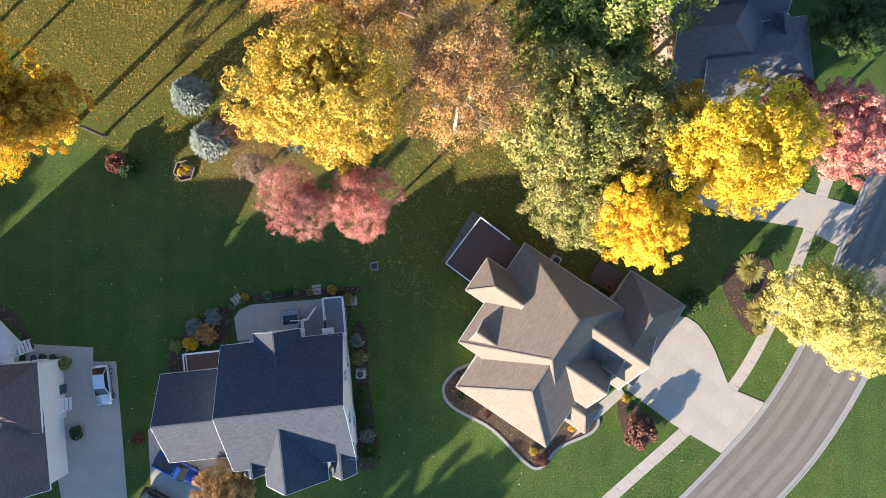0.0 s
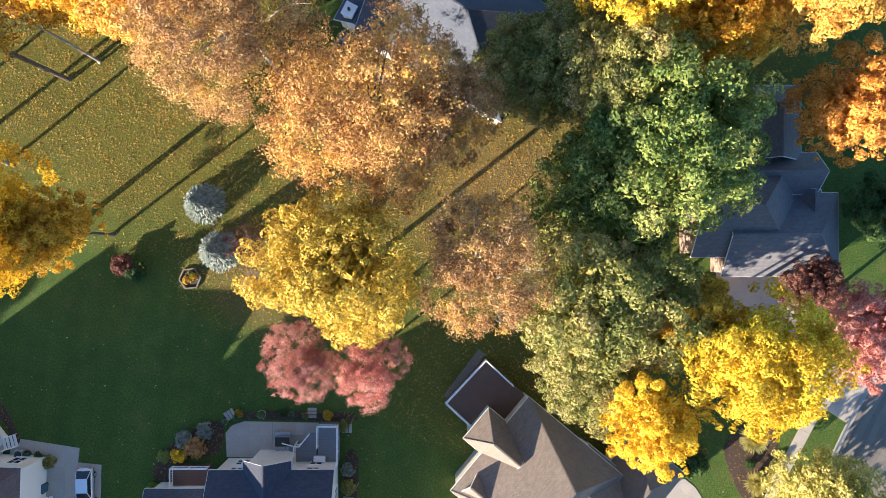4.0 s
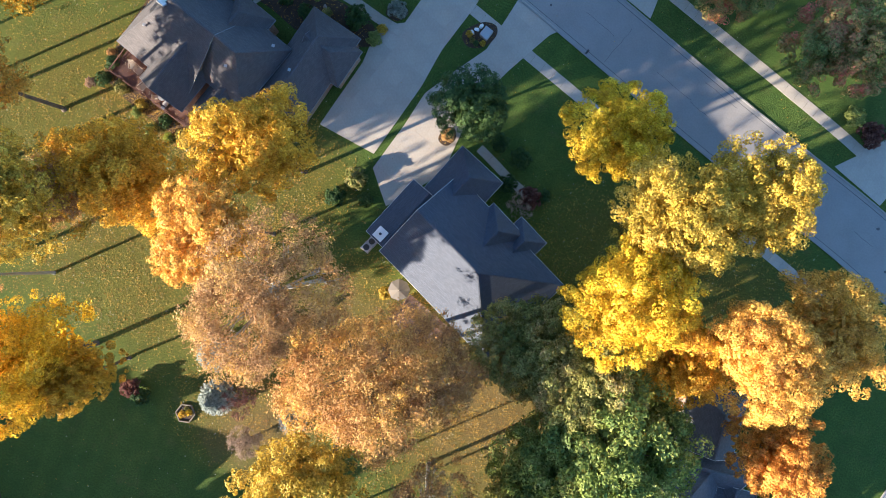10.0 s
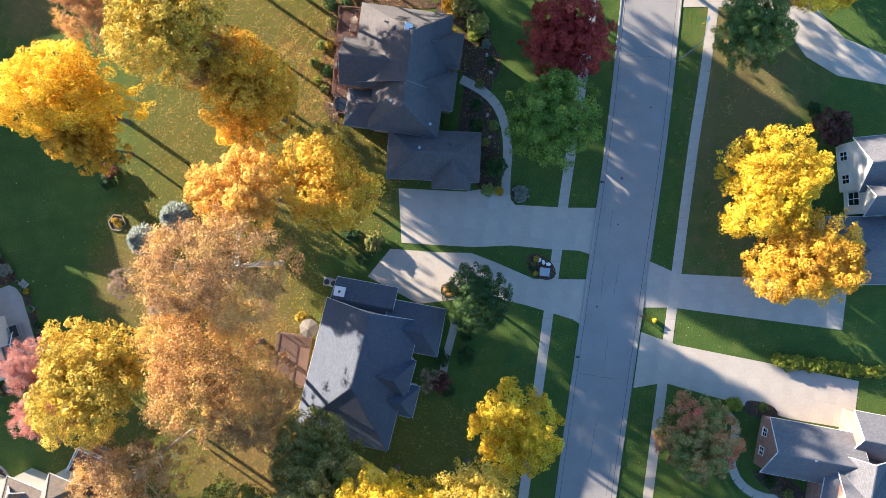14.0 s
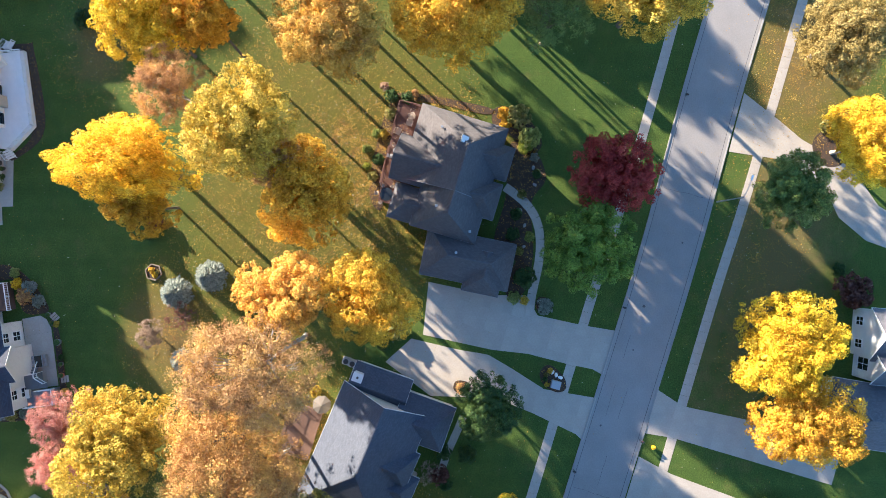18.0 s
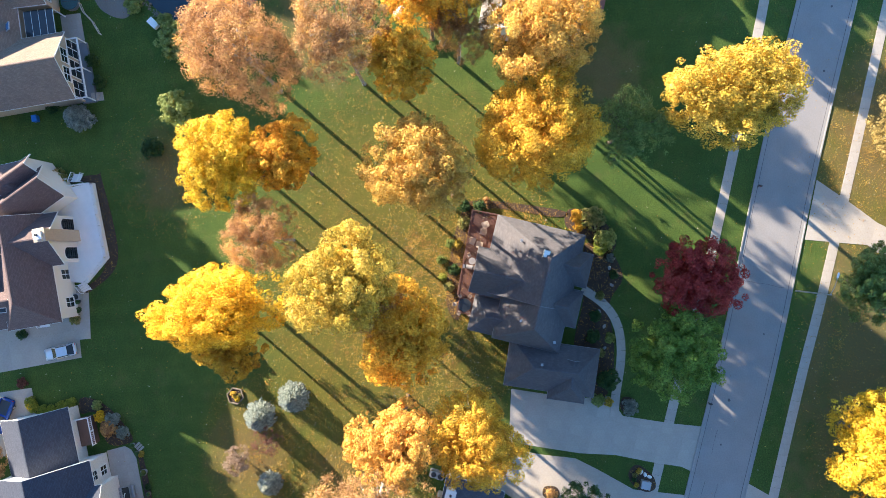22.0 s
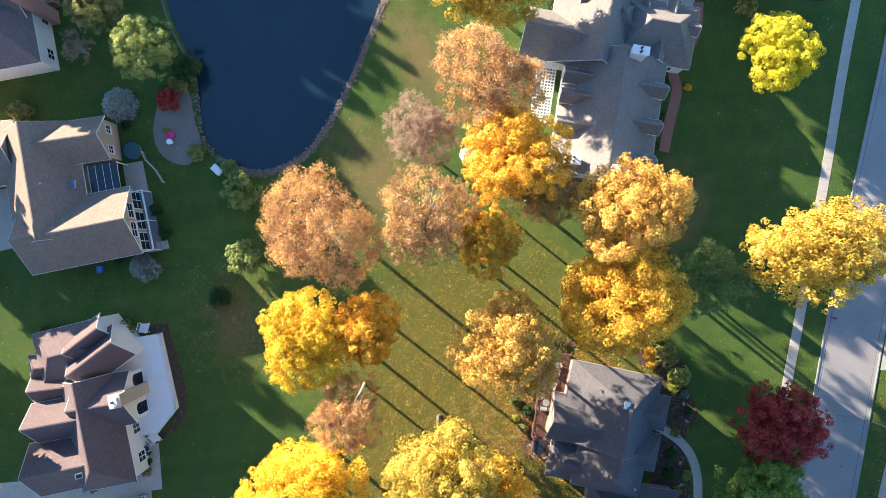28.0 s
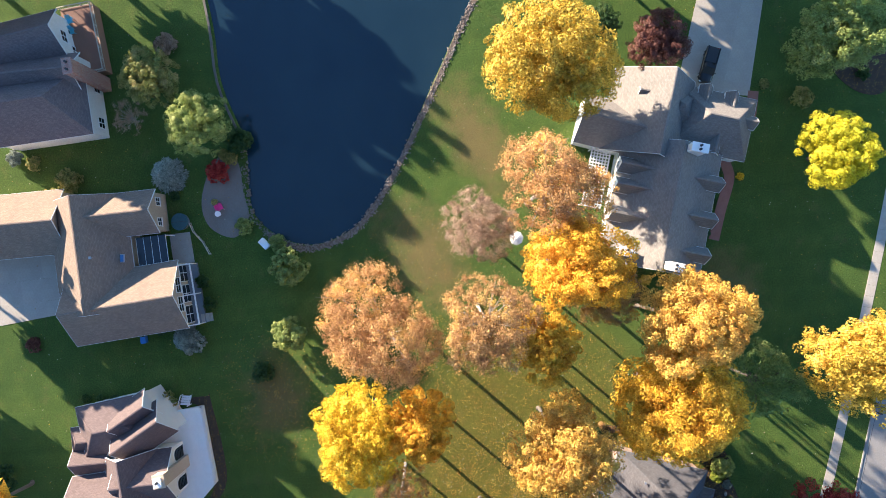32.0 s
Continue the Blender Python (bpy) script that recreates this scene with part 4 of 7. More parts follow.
    wing(h, -77.1, -15.8, 94, 15.4, 9.4, 4.0, 7.9, 0, 0, wins=[("+x", (-2.9, 0, 2.9), 0.4, 2.4, 2.8), ("+x", (-1.3, 1.3), 3.6, 2.0, 1.6)], **k)
    wing(h, -84, -19.8, 182, 15.8, 10.6, 4.0, 8.4, 0, 0, **k)
    wing(h, -89.1, -15.2, 91, 9.6, 6.0, 4.4, 7.6, 0, 0, wins=[("+x", (-1.4, 1.4), 2.4, 1.1, 1.3)], **k)
    wing(h, -89, -32, 90, 18.0, 8.8, 4.0, 7.8, 0, 0, **k)
    skylight(h, -83.2, -15.2, 5.5, 176, -44)
    roof_vent(h, -83.6, -18.4, 7.4)
    h = house_thing("brown roofed house with white gables beside the pond")
    k = dict(roof="roof_brown", wall="white_siding")
    wing(h, -104.5, -24.5, 93, 13.5, 9.4, 5.5, 9.8, 0, 3.8, wins=[("+x", (-2.5, 2.5), 1, 1.5, 1.6)], **k)
    wing(h, -112.9, -27, 99, 13.5, 6.8, 5.5, 9.0, 0, 0, wins=[("+x", (-1.5, 1.5), 1.2, 1.3, 1.8), ("+x", (0,), 3.8, 1.6, 1.4)], **k)
    wing(h, -108.4, -26.3, 90, 16.0, 5.6, 5.5, 8.8, 0, 0, wins=[("+x", (0,), 1.2, 1.6, 1.8)], **k)
    chimney(h, -108.0, -17.6, 3, 0, 10.4, 1.9, 1.1, "brick")
    h = house_thing("long silver roofed house with rows of white dormers")
    k = dict(roof="roof_silver", wall="white_siding")
    wing(h, -83.1, 57.5, 164, 17.0, 13.8, 4.4, 9.6, 0, 0, **k)
    wing(h, -95.7, 56.9, 163, 11.4, 11.0, 4.4, 9.4, 0, 0, skew=-1.3, **k)
    wing(h, -94.9, 51.9, -109, 9.0, 6.8, 4.4, 8.0, 0, 0, wins=[("+x", (-1, 1), 1, 1.2, 1.6)], **k)
    wing(h, -94.0, 65.6, 72.5, 11.0, 8.6, 4.0, 8.6, 3.7, 3.7, wins=[("-y", (-2.4, 0.4, 3.0), 1.0, 1.2, 1.6)], **k)
    wing(h, -96.2, 60.9, 72.5, 4.4, 4.6, 5.0, 7.8, 2.1, 2.1, **k)
    for x, y, a in ((-97.3, 64.5, 162), (-96.0, 67.9, 162), (-93.6, 69.4, 72), (-91.2, 65.2, -18)):
        dormer(h, x, y, a, 4.2, 3.2, 1.8, 1.0, 2.4)
    for x, y in ((-88.8, 54.2), (-86.2, 53.4), (-82.5, 52.3), (-98.1, 57.6)):
        dormer(h, x, y, -107, 4.7)
    for x, y in ((-86.0, 63.1), (-81.3, 61.7), (-76.7, 60.3)):
        dormer(h, x, y, 73, 4.7)
    chimney(h, -75.3, 56.6, 163, 5, 11.0, 1.0, 2.0, "white")
    chimney(h, -90.0, 61.1, 163, 5, 11.0, 1.0, 2.0, "white")
    chimney(h, -77.7, 51.4, 163, 3, 8.4, 1.0, 1.8, "white")
    h = house_thing("slate grey hipped house with a red timber deck")
    k = dict(roof="roof_umber", wall="brick_brown", trim="slate_gutter")
    wing(h, -40.62, 53.26, -19, 16.6, 9.4, 4.4, 9.4, 4.4, 2.9, **k)
    wing(h, -43.95, 52.82, -19, 10.7, 12.4, 4.4, 9.44, 4.4, 0, skew=1.5, **k)
    wing(h, -42.84, 47.89, -109, 7.0, 6.4, 4.4, 7.8, 0, 0, **k)
    wing(h, -37.2, 46.1, -109, 5.0, 5.0, 3.4, 5.4, 0, 2.0, **k)
    wing(h, -43.13, 57.19, 71, 7.0, 4.8, 4.2, 7.2, 0, 2.2, **k)
    wing(h, -37.99, 55.21, 71, 7.0, 5.2, 4.2, 7.4, 0, 2.3, **k)
    wing(h, -29.2, 54.1, 76, 12.6, 6.8, 3.2, 6.3, 3.4, 3.2, **k)
    wing(h, -27.2, 56.2, -14, 6.0, 5.2, 3.2, 5.7, 0, 2.4, **k)
    skylight(h, -45.1, 54.1, 9.0, 161, 36, 1.0, 1.2, "white")
    for x, y, z in ((-36.6, 50.0, 7.5), (-30.2, 52.4, 5.8), (-33.0, 54.4, 5.6), (-47.2, 51.2, 6.9)):
        roof_vent(h, x, y, z)
    h = house_thing("blue-grey hipped house among tall trees")
    k = dict(roof="roof_blue", wall="cream")
    wing(h, -2.3, 38.3, -25.6, 18.0, 12.9, 4.6, 10.2, 0, 8.4, **k)
    wing(h, -6.8, 46.8, 68, 7.8, 6.6, 3.2, 6.6, 0, 2.6, **k)
    wing(h, -11.6, 40.9, 68, 8.4, 5.4, 3.0, 5.4, 0, 0, **k)
    wing(h, -1.8, 41.8, 64, 7.6, 5.4, 4.6, 8.0, 0, 2.2, **k)
    wing(h, 1.8, 42.4, 64, 6.2, 4.4, 3.5, 6.2, 0, 2.0, **k)
    chimney(h, -13.7, 38.3, 68, 0, 5.6, 1.25, 1.1, "white", 1)
    h = house_thing("grey hipped house half hidden by a green oak")
    k = dict(roof="roof_slate", wall="brick_brown")
    wing(h, 28.8, 22.4, 6, 10.6, 10.4, 4.6, 8.8, 0, 4.8, **k)
    wing(h, 33.4, 20.0, 6, 12.4, 8.8, 3.8, 7.0, 0, 3.6, **k)
    wing(h, 36.0, 23.4, 96, 3.2, 3.0, 3.7, 5.4, 0, 0, **k)
    wing(h, 32.4, 26.3, 6, 7.8, 4.4, 4.4, 6.8, 0, 0, roof="roof_slate", wall="white_siding")
    wing(h, 30.6, 31.4, 96, 7.8, 7.0, 4.5, 7.8, 0, 2.6, **k)
    h = house_thing("red brick house with grey roofs and white gables")
    k = dict(roof="roof_slate", wall="brick")
    wing(h, 20.5, 96.3, 68, 12.4, 7.6, 3.2, 6.8, 0, 0, wins=[("-x", (-1.2,), 1.2, 1.1, 1.1), ("-x", (1.4,), 1.2, 1.1, 1.1), ("-y", (2.2, 4.4), 0.9, 1.2, 1.5)], **k)
    wing(h, 26.0, 100.4, -22, 9.0, 8.0, 4.4, 8.2, 0, 0, wins=[("+x", (-1.5, 1.5), 1.0, 1.1, 1.6)], **k)
    wing(h, 28.5, 103.6, 68, 14.0, 9.0, 4.6, 8.8, 0, 3.0, wins=[("-x", (-1.5, 1.5), 1.0, 1.1, 1.6)], **k)
    wing(h, 20.4, 105.8, 68, 8.0, 6.4, 3.4, 6.6, 0, 2.0, **k)
    roof_vent(h, 20.2, 95.2, 6.4)
    h = house_thing("white house with grey roofs behind golden maples")
    k = dict(roof="roof_slate", wall="white_siding")
    wing(h, -16.0, 115, 84, 12.0, 7.4, 5.0, 8.6, 0, 0, wins=[("-x", (-1.6, 1.6), 1.0, 1.2, 1.6)], **k)
    wing(h, -11.6, 113.5, 82, 9.0, 5.0, 5.0, 8.0, 0, 0, wins=[("-x", (0,), 1.2, 1.8, 2.4)], **k)
    wing(h, -4.6, 111.0, 78, 15.0, 9.2, 3.2, 7.2, 4.0, 3.5, **k)


build_houses()


# ---- trees ----
def crown_mesh(seed, boughs, clumps, leaves_n, tall=1.0, leaf=0.015, sparse=0.0, ball=0.0, skirt=1.0):
    """A unit crown: boughs on a dome, each set with rounded clumps of small leaves, with gaps between them.
    skirt: how far the lower boughs of a tall tree hang down."""
    rg = np.random.default_rng(seed)
    # boughs spread evenly over a dome, each with its own reach
    k = np.arange(boughs) + 0.5
    up = 1 - k / boughs * 1.45
    turn = k * 2.39996 + rg.uniform(-0.35, 0.35, boughs)
    flat = np.sqrt(np.maximum(1 - up ** 2, 0.02))
    axis = np.stack([np.cos(turn) * flat, np.sin(turn) * flat, up], 1)
    reach = rg.uniform(0.4, 0.62, boughs) if not ball else rg.uniform(0.46, 0.6, boughs)
    size = rg.uniform(0.34, 0.56, boughs) if not ball else rg.uniform(0.34, 0.46, boughs)
    own = rg.integers(0, boughs, clumps)
    d = rg.normal(size=(clumps, 3))
    d /= np.linalg.norm(d, axis=1)[:, None]
    d = d + axis[own] * 0.75 + np.array([0, 0, 0.25])
    d /= np.linalg.norm(d, axis=1)[:, None]
    cen = axis[own] * reach[own][:, None] + d * (size[own] * rg.uniform(0.72, 1.04, clumps))[:, None]
    # some clumps fill the hollows between the boughs
    fill = clumps // 4
    e = rg.normal(size=(fill, 3))
    e[:, 2] = np.abs(e[:, 2]) - 0.25
    e /= np.linalg.norm(e, axis=1)[:, None]
    cen[:fill] = e * rg.uniform(0.08, 0.82, fill)[:, None]
    far = np.sort(np.hypot(cen[:, 0], cen[:, 1]))[int(clumps * 0.93)]
    cen *= np.array([1, 1, tall]) * (0.95 if ball else 0.91) / far
    if not ball:
        # an uneven outline
        th = np.arctan2(cen[:, 1], cen[:, 0])
        wave = 1 + 0.13 * np.sin(2 * th + seed) + 0.09 * np.sin(3 * th + 2.3 * seed) + 0.06 * np.sin(5 * th + 1.1 * seed)
        cen[:, :2] *= wave[:, None]
        wide = np.hypot(cen[:, 0], cen[:, 1])
        cen[:, :2] *= np.minimum(1, rg.uniform(0.93, 1.06, clumps) / wide)[:, None]
    cen[:, 2] = np.where(cen[:, 2] < 0, cen[:, 2] * skirt, cen[:, 2])
    rad = 0.045 + 0.085 * rg.random(clumps) ** 1.4 if not sparse and not ball else rg.uniform(0.06, 0.13, clumps) if ball else rg.uniform(0.05, 0.15, clumps)
    pick = rg.choice(clumps, leaves_n, p=rad ** 2 / (rad ** 2).sum())
    d = rg.normal(size=(leaves_n, 3))
    d[:, 2] += 0.3
    d /= np.linalg.norm(d, axis=1)[:, None]
    far = rg.uniform(0.78, 1.08, leaves_n) if not sparse else rg.uniform(0.1, 1.2, leaves_n)
    c = cen[pick] + d * np.array([1, 1, 0.8]) * (rad[pick] * far)[:, None]
    out = cen[pick] / np.linalg.norm(cen[pick], axis=1)[:, None]
    # oversized leaves inside the crown, added to block sunlight and darken its gaps
    core = 0 if sparse else leaves_n // 11
    e = rg.normal(size=(core, 3))
    e *= (rg.uniform(0.05, 0.66, core) / np.linalg.norm(e, axis=1))[:, None]
    e[:, 2] = np.where(e[:, 2] < 0, e[:, 2] * skirt, e[:, 2]) * tall
    c[:core] = e
    nrm = d + out * 0.25 + rg.normal(size=(leaves_n, 3)) * (0.6 if sparse else 0.3 if ball else 0.42)
    nrm /= np.linalg.norm(nrm, axis=1)[:, None]
    a = np.cross(nrm, rg.normal(size=(leaves_n, 3)))
    a /= np.linalg.norm(a, axis=1)[:, None]
    b = np.cross(nrm, a)
    s = (leaf * rg.uniform(0.6, 1.35, leaves_n))[:, None]
    s[:core] *= 3.0
    v = np.stack([c - a * s * 1.1 - b * s * 0.75, c - a * s * 0.7 + b * s * 0.95, c + a * s * 1.3 + nrm * s * 0.3], 1).reshape(-1, 3)
    me = bpy.data.meshes.new("crown")
    me.vertices.add(len(v))
    me.vertices.foreach_set("co", v.ravel())
    me.loops.add(3 * leaves_n)
    me.loops.foreach_set("vertex_index", np.arange(3 * leaves_n, dtype=np.int32))
    me.polygons.add(leaves_n)
    me.polygons.foreach_set("loop_start", np.arange(0, 3 * leaves_n, 3, dtype=np.int32))
    me.update(calc_edges=True)
    return me, cen


CROWNS = {}
for kind, count, args in (("grand", 5, (20, 700, 58000, 1.1, 0.0138, 0.0, 0.0, 2.3)), ("full", 6, (17, 560, 44000, 1.1, 0.0158, 0.0, 0.0, 2.3)), ("slim", 3, (13, 360, 27000, 1.15, 0.0198, 0.0, 0.0, 2.3)), ("spread", 4, (18, 600, 44000, 1.0, 0.0155)), ("round", 5, (19, 300, 30000, 0.85, 0.0178, 0.0, 1.0)), ("airy", 4, (22, 560, 60000, 1.1, 0.0106, 1.0, 0.0, 2.2)), ("thin", 4, (17, 420, 38000, 1.1, 0.013, 1.0, 0.0, 2.2)), ("veil", 3, (16, 360, 24000, 1.0, 0.015, 1.0)), ("far", 2, (10, 120, 10000, 1.1, 0.05)), ("bare", 2, (10, 140, 12000, 1.0, 0.011, 1.0)), ("shrub", 4, (9, 210, 6500, 0.75, 0.042, 0.0, 1.0))):
    CROWNS[kind] = [crown_mesh(100 + 17 * i + len(kind) * 7, *args) for i in range(count)]
TURN = [0]


def tree(x, y, centre, radius, mat, kind="full", label="", bark="bark", squash=1.0, name="tree", category="tree", spin=0):
    """A trunk with limbs that reach into a crown whose middle stands at that height."""
    TURN[0] += 1
    if kind == "full":
        kind = "grand" if radius >= 6.9 else "full" if radius >= 5.3 else "slim"
    elif kind == "thin" and radius >= 6.4:
        kind = "airy"
    if centre < radius * 2.3:
        kind = {"grand": "spread", "full": "spread", "slim": "spread", "airy": "veil", "thin": "veil"}.get(kind, kind)
    me, cen = CROWNS[kind][TURN[0] % len(CROWNS[kind])]
    t = thing(name, label, category, x, y, 0, (TURN[0] * 73 + spin) % 360)
    use = me.copy() if not me.materials else me
    if me.materials and me.materials[0] != MAT[mat]:
        use = me.copy()
        use.materials.clear()
    if not use.materials:
        use.materials.append(MAT[mat])
    if not me.materials:
        CROWNS[kind][TURN[0] % len(CROWNS[kind])] = (use, cen)
    c = new("crown", use)
    c.parent = t
    c.matrix_basis = Matrix.Translation((0, 0, centre)) @ Matrix.Diagonal((radius, radius * squash, radius, 1))
    bm = bmesh.new()
    r0 = max(0.05, radius * 0.042)
    rg = random.Random(TURN[0])
    top = centre + radius * 0.35
    bend = [(rg.uniform(-0.2, 0.2), rg.uniform(-0.2, 0.2)) for _ in range(4)]
    zs = [0, 0.35, top * 0.35, top * 0.7, top]
    add_tube(bm, [(0, 0, -0.1)] + [(bx, by, z) for (bx, by), z in zip(bend, zs[1:])], [r0 * 1.5, r0 * 1.05, r0 * 0.9, r0 * 0.6, r0 * 0.2], 8)
    n = 26 if kind in ("bare", "thin", "airy", "veil") else 12
    for k in range(min(n, len(cen))):
        e = Vector(cen[(k * 7) % len(cen)] * radius) + Vector((0, 0, centre))
        e = Vector((e.x, e.y * squash, e.z))
        z = min(max(centre - radius * rg.uniform(0.3, 1.0), top * 0.25), e.z - 0.2)
        s = Vector((0, 0, max(z, 0.3)))
        mid = s.lerp(e, 0.5) + Vector((0, 0, radius * 0.08))
        add_tube(bm, [s, mid, e], [r0 * 0.45, r0 * 0.26, r0 * 0.06], 5)
        if kind in ("bare", "thin", "airy", "veil"):
            for q in range(3):
                tip = e + Vector((rg.uniform(-1, 1), rg.uniform(-1, 1), rg.uniform(-0.2, 0.7))) * radius * 0.17
                add_tube(bm, [mid.lerp(e, 0.3 + 0.3 * q), tip], [r0 * 0.16, r0 * 0.04], 4)
    part("trunk", bm, "bark_pale" if mat == "russet" else bark, t)
    return t


def conifer(x, y, height, radius, mat, label):
    """A layered spruce: whorls of drooping boughs set with needle sprays."""
    t = thing("spruce_tree", label, "tree", x, y, 0, (x * 31 + y * 17) % 360)
    bm = bmesh.new()
    add_tube(bm, [(0, 0, -0.1), (0, 0, height * 0.5), (0, 0, height)], [radius * 0.09, radius * 0.06, 0.02], 7)
    part("trunk", bm, "bark", t)
    rg = np.random.default_rng(int(abs(x * 100 + y * 10)))
    n = 6000
    hgt = rg.uniform(0.02, 1, n) ** 1.25
    ang = rg.uniform(0, 2 * np.pi, n)
    reach = radius * (1 - hgt ** 1.4) * (0.9 + 0.1 * np.sin(ang * 7 + np.floor(hgt * 9) * 1.9)) * rg.uniform(0.6, 1.08, n)
    c = np.stack([np.cos(ang) * reach, np.sin(ang) * reach, 0.15 + hgt * height - reach * 0.25], 1)
    out = np.stack([np.cos(ang), np.sin(ang), np.full(n, -0.15)], 1)
    sde = np.stack([-np.sin(ang), np.cos(ang), rg.uniform(-0.6, 0.6, n)], 1)
    s = (radius * 0.055 * rg.uniform(0.7, 1.3, n))[:, None]
    v = np.stack([c - sde * s * 0.6, c + out * s * 1.6, c + sde * s * 0.6, c - out * s * 0.8], 1).reshape(-1, 3)
    me = bpy.data.meshes.new("crown")
    me.from_pydata(v.tolist(), [], [(4 * i, 4 * i + 1, 4 * i + 2, 4 * i + 3) for i in range(n)])
    me.materials.append(MAT[mat])
    o = new("crown", me)
    o.parent = t
    return t


GOLD, ORNG, YELL = "tall maple in golden autumn leaf", "tall maple in orange autumn leaf", "tall maple in bright yellow leaf"
tree(-42.6, 13.1, 16.6, 7.1, "yellow", label="broad maple in bright yellow leaf at the lawn's edge", spin=17, squash=0.8)
tree(-38.0, 12.8, 14.0, 4.2, "gold", label="golden maple leaning over the lawn")
tree(-10.0, 12.5, 21.5, 6.5, "lime", label="golden maple behind two pink maples")
tree(1.6, 13.5, 21.0, 5.8, "russet", "thin", "russet half-bare oak with grey twigs")
tree(13.2, 11.6, 15.5, 8.2, "olive", label="broad olive green oak turning tan")
tree(13.6, 5.8, 13.0, 5.6, "olive", label="olive oak crown beside a taupe house")
tree(16.6, 26.2, 17.5, 8.6, "green", label="large green oak overhanging a grey roof")
tree(12.2, 30.6, 17.0, 6.0, "olive", label="tall oak with mixed green and tan leaves")
tree(12.5, 20.5, 13.5, 7.0, "green", label="green oak in the middle of the grove")
tree(24.8, 8.2, 20.0, 6.2, "yellow", label="bright yellow maple over a driveway")
tree(21.0, 11.0, 15.0, 4.4, "gold", label="golden maple in the shade of an oak")
tree(17.4, 2.0, 18.5, 4.2, "yellow", label="bright yellow maple near a hipped roof")
tree(38.0, 11.2, 13.0, 4.8, "pink", "round", "pink crab apple by the bend of the road")
tree(40.6, -6.9, 6.5, 6.9, "pale_lime", "full", "pale yellow street maple", squash=0.8)
tree(-12.9, 4.1, 17.3, 3.4, "pink", "thin", "pink red half-bare maple at the lawn's edge")
tree(-6.7, 4.3, 16.8, 3.4, "pink", "thin", "pink red maple beside another one")
tree(-8.9, 25.3, 20.8, 7.9, "rust_gold", "thin", "large rust and gold oak with bare twigs")
tree(-3.5, 27.5, 16.5, 5.8, "russet", "thin", "russet oak against a shaded roof")
tree(-19.1, 30.3, 27.0, 7.0, "russet", "thin", "tall russet oak losing its leaves")
tree(-26.7, 33.5, 24.8, 5.0, "amber", label=ORNG)
tree(-25.7, 42.2, 23.5, 5.4, "gold", label="golden maple beside two driveways")
tree(-38.1, 34.9, 19.2, 6.2, "gold", label="broad golden maple on leafy grass")
tree(-44.7, 29.5, 26.5, 5.9, "lime", label="tall lime yellow maple")
tree(-41.6, 31.6, 21.0, 3.6, "russet", "thin", "russet maple with grey twigs")
tree(-56.6, 38.9, 20.8, 6.1, "amber", label=ORNG)
tree(-60.0, 16.0, 18.1, 5.7, "yellow", label=YELL)
tree(-59.7, 23.0, 17.6, 4.6, "gold", label="golden orange maple joined to a yellow one")
tree(-72.1, 19.6, 20.0, 7.0, "russet", "thin", "tall russet oak beside the pond")
tree(-71.9, 31.8, 24.0, 5.6, "russet", "thin", "tall russet oak on the open lawn")
tree(-69.0, 37.6, 20.8, 4.4, "gold", label=GOLD)
tree(-85.9, 40.1, 22.5, 6.2, "russet", "thin", "russet oak with twigs beside a long roof")
tree(-77.4, 42.2, 22.5, 5.8, "gold", label="golden maple close to a white gable")
tree(-73.6, 45.6, 17.0, 4.4, "russet", "thin", "small russet maple beneath a gable")
tree(-82.6, 32.2, 15.0, 4.6, "tan", "thin", "pale half-bare tree with dry leaves")
tree(-69.8, 54.1, 22.6, 6.1, "amber", label="golden brown maple beside the long house")
tree(-60.0, 53.2, 17.9, 7.3, "gold", label="spreading golden orange maple")
tree(-59.9, 66.0, 11.5, 5.1, "shade_green", label="loose green tree in shade", kind="airy")
tree(-62.1, 77.4, 15.5, 8.4, "lime", label="gold street maple beside the road", squash=0.8)
tree(-39.9, 73.7, 8.0, 5.6, "crimson", "round", "crimson maple on a shaded lawn")
tree(-30.4, 70.0, 7.4, 6.2, "leafgreen", "round", "round green maple beside the road")
tree(7.0, 57.2, 13.0, 5.6, "yellow", "round", "yellow street tree on the verge")
tree(13.2, 50.2, 20.5, 6.3, "lime", label="large lime green maple")
tree(20.2, 54.4, 20.5, 5.6, "lime", label="yellow green maple beside the road")
tree(12.2, 40.6, 20.5, 6.3, "yellow", label="bright yellow maple among oaks")
tree(20.0, 37.6, 17.0, 5.4, "gold", label=GOLD)
tree(25.3, 39.9, 22.0, 5.6, "amber", label=ORNG)
tree(-9.0, 56.0, 6.4, 4.5, "deep", "round", "dark green ornamental tree by the driveway")
tree(5.8, 32.4, 12.0, 6.2, "olive", label="dark olive oak against the roof")
tree(-16.3, 95.0, 9.6, 7.2, "yellow", label="glowing yellow maple across the road")
tree(-6.2, 97.9, 9.0, 6.8, "gold", label="golden maple over a driveway")
tree(14.9, 81.1, 5.2, 5.6, "mixed", "round", "maple turning from green to red")
tree(29.2, 77.8, 5.6, 6.4, "mixed", "round", "green and red maple on the verge")
tree(-37.0, 98.0, 7.4, 5.3, "green", "round", "low green tree beside a driveway")
tree(-42.5, 107.5, 9.0, 6.0, "yellow", label="yellow maple at a driveway", bark="bark_pale")
tree(-56.4, 104.9, 8.5, 6.4, "straw_leaf", "full", "pale straw coloured tree with a white trunk", "bark_pale")
tree(-102.0, 43.0, 14.0, 8.0, "lime", label="broad golden maple above the pond bank")
tree(-88.2, 80.4, 7.0, 5.1, "chartreuse", "round", "round bright yellow tree on dark lawn")
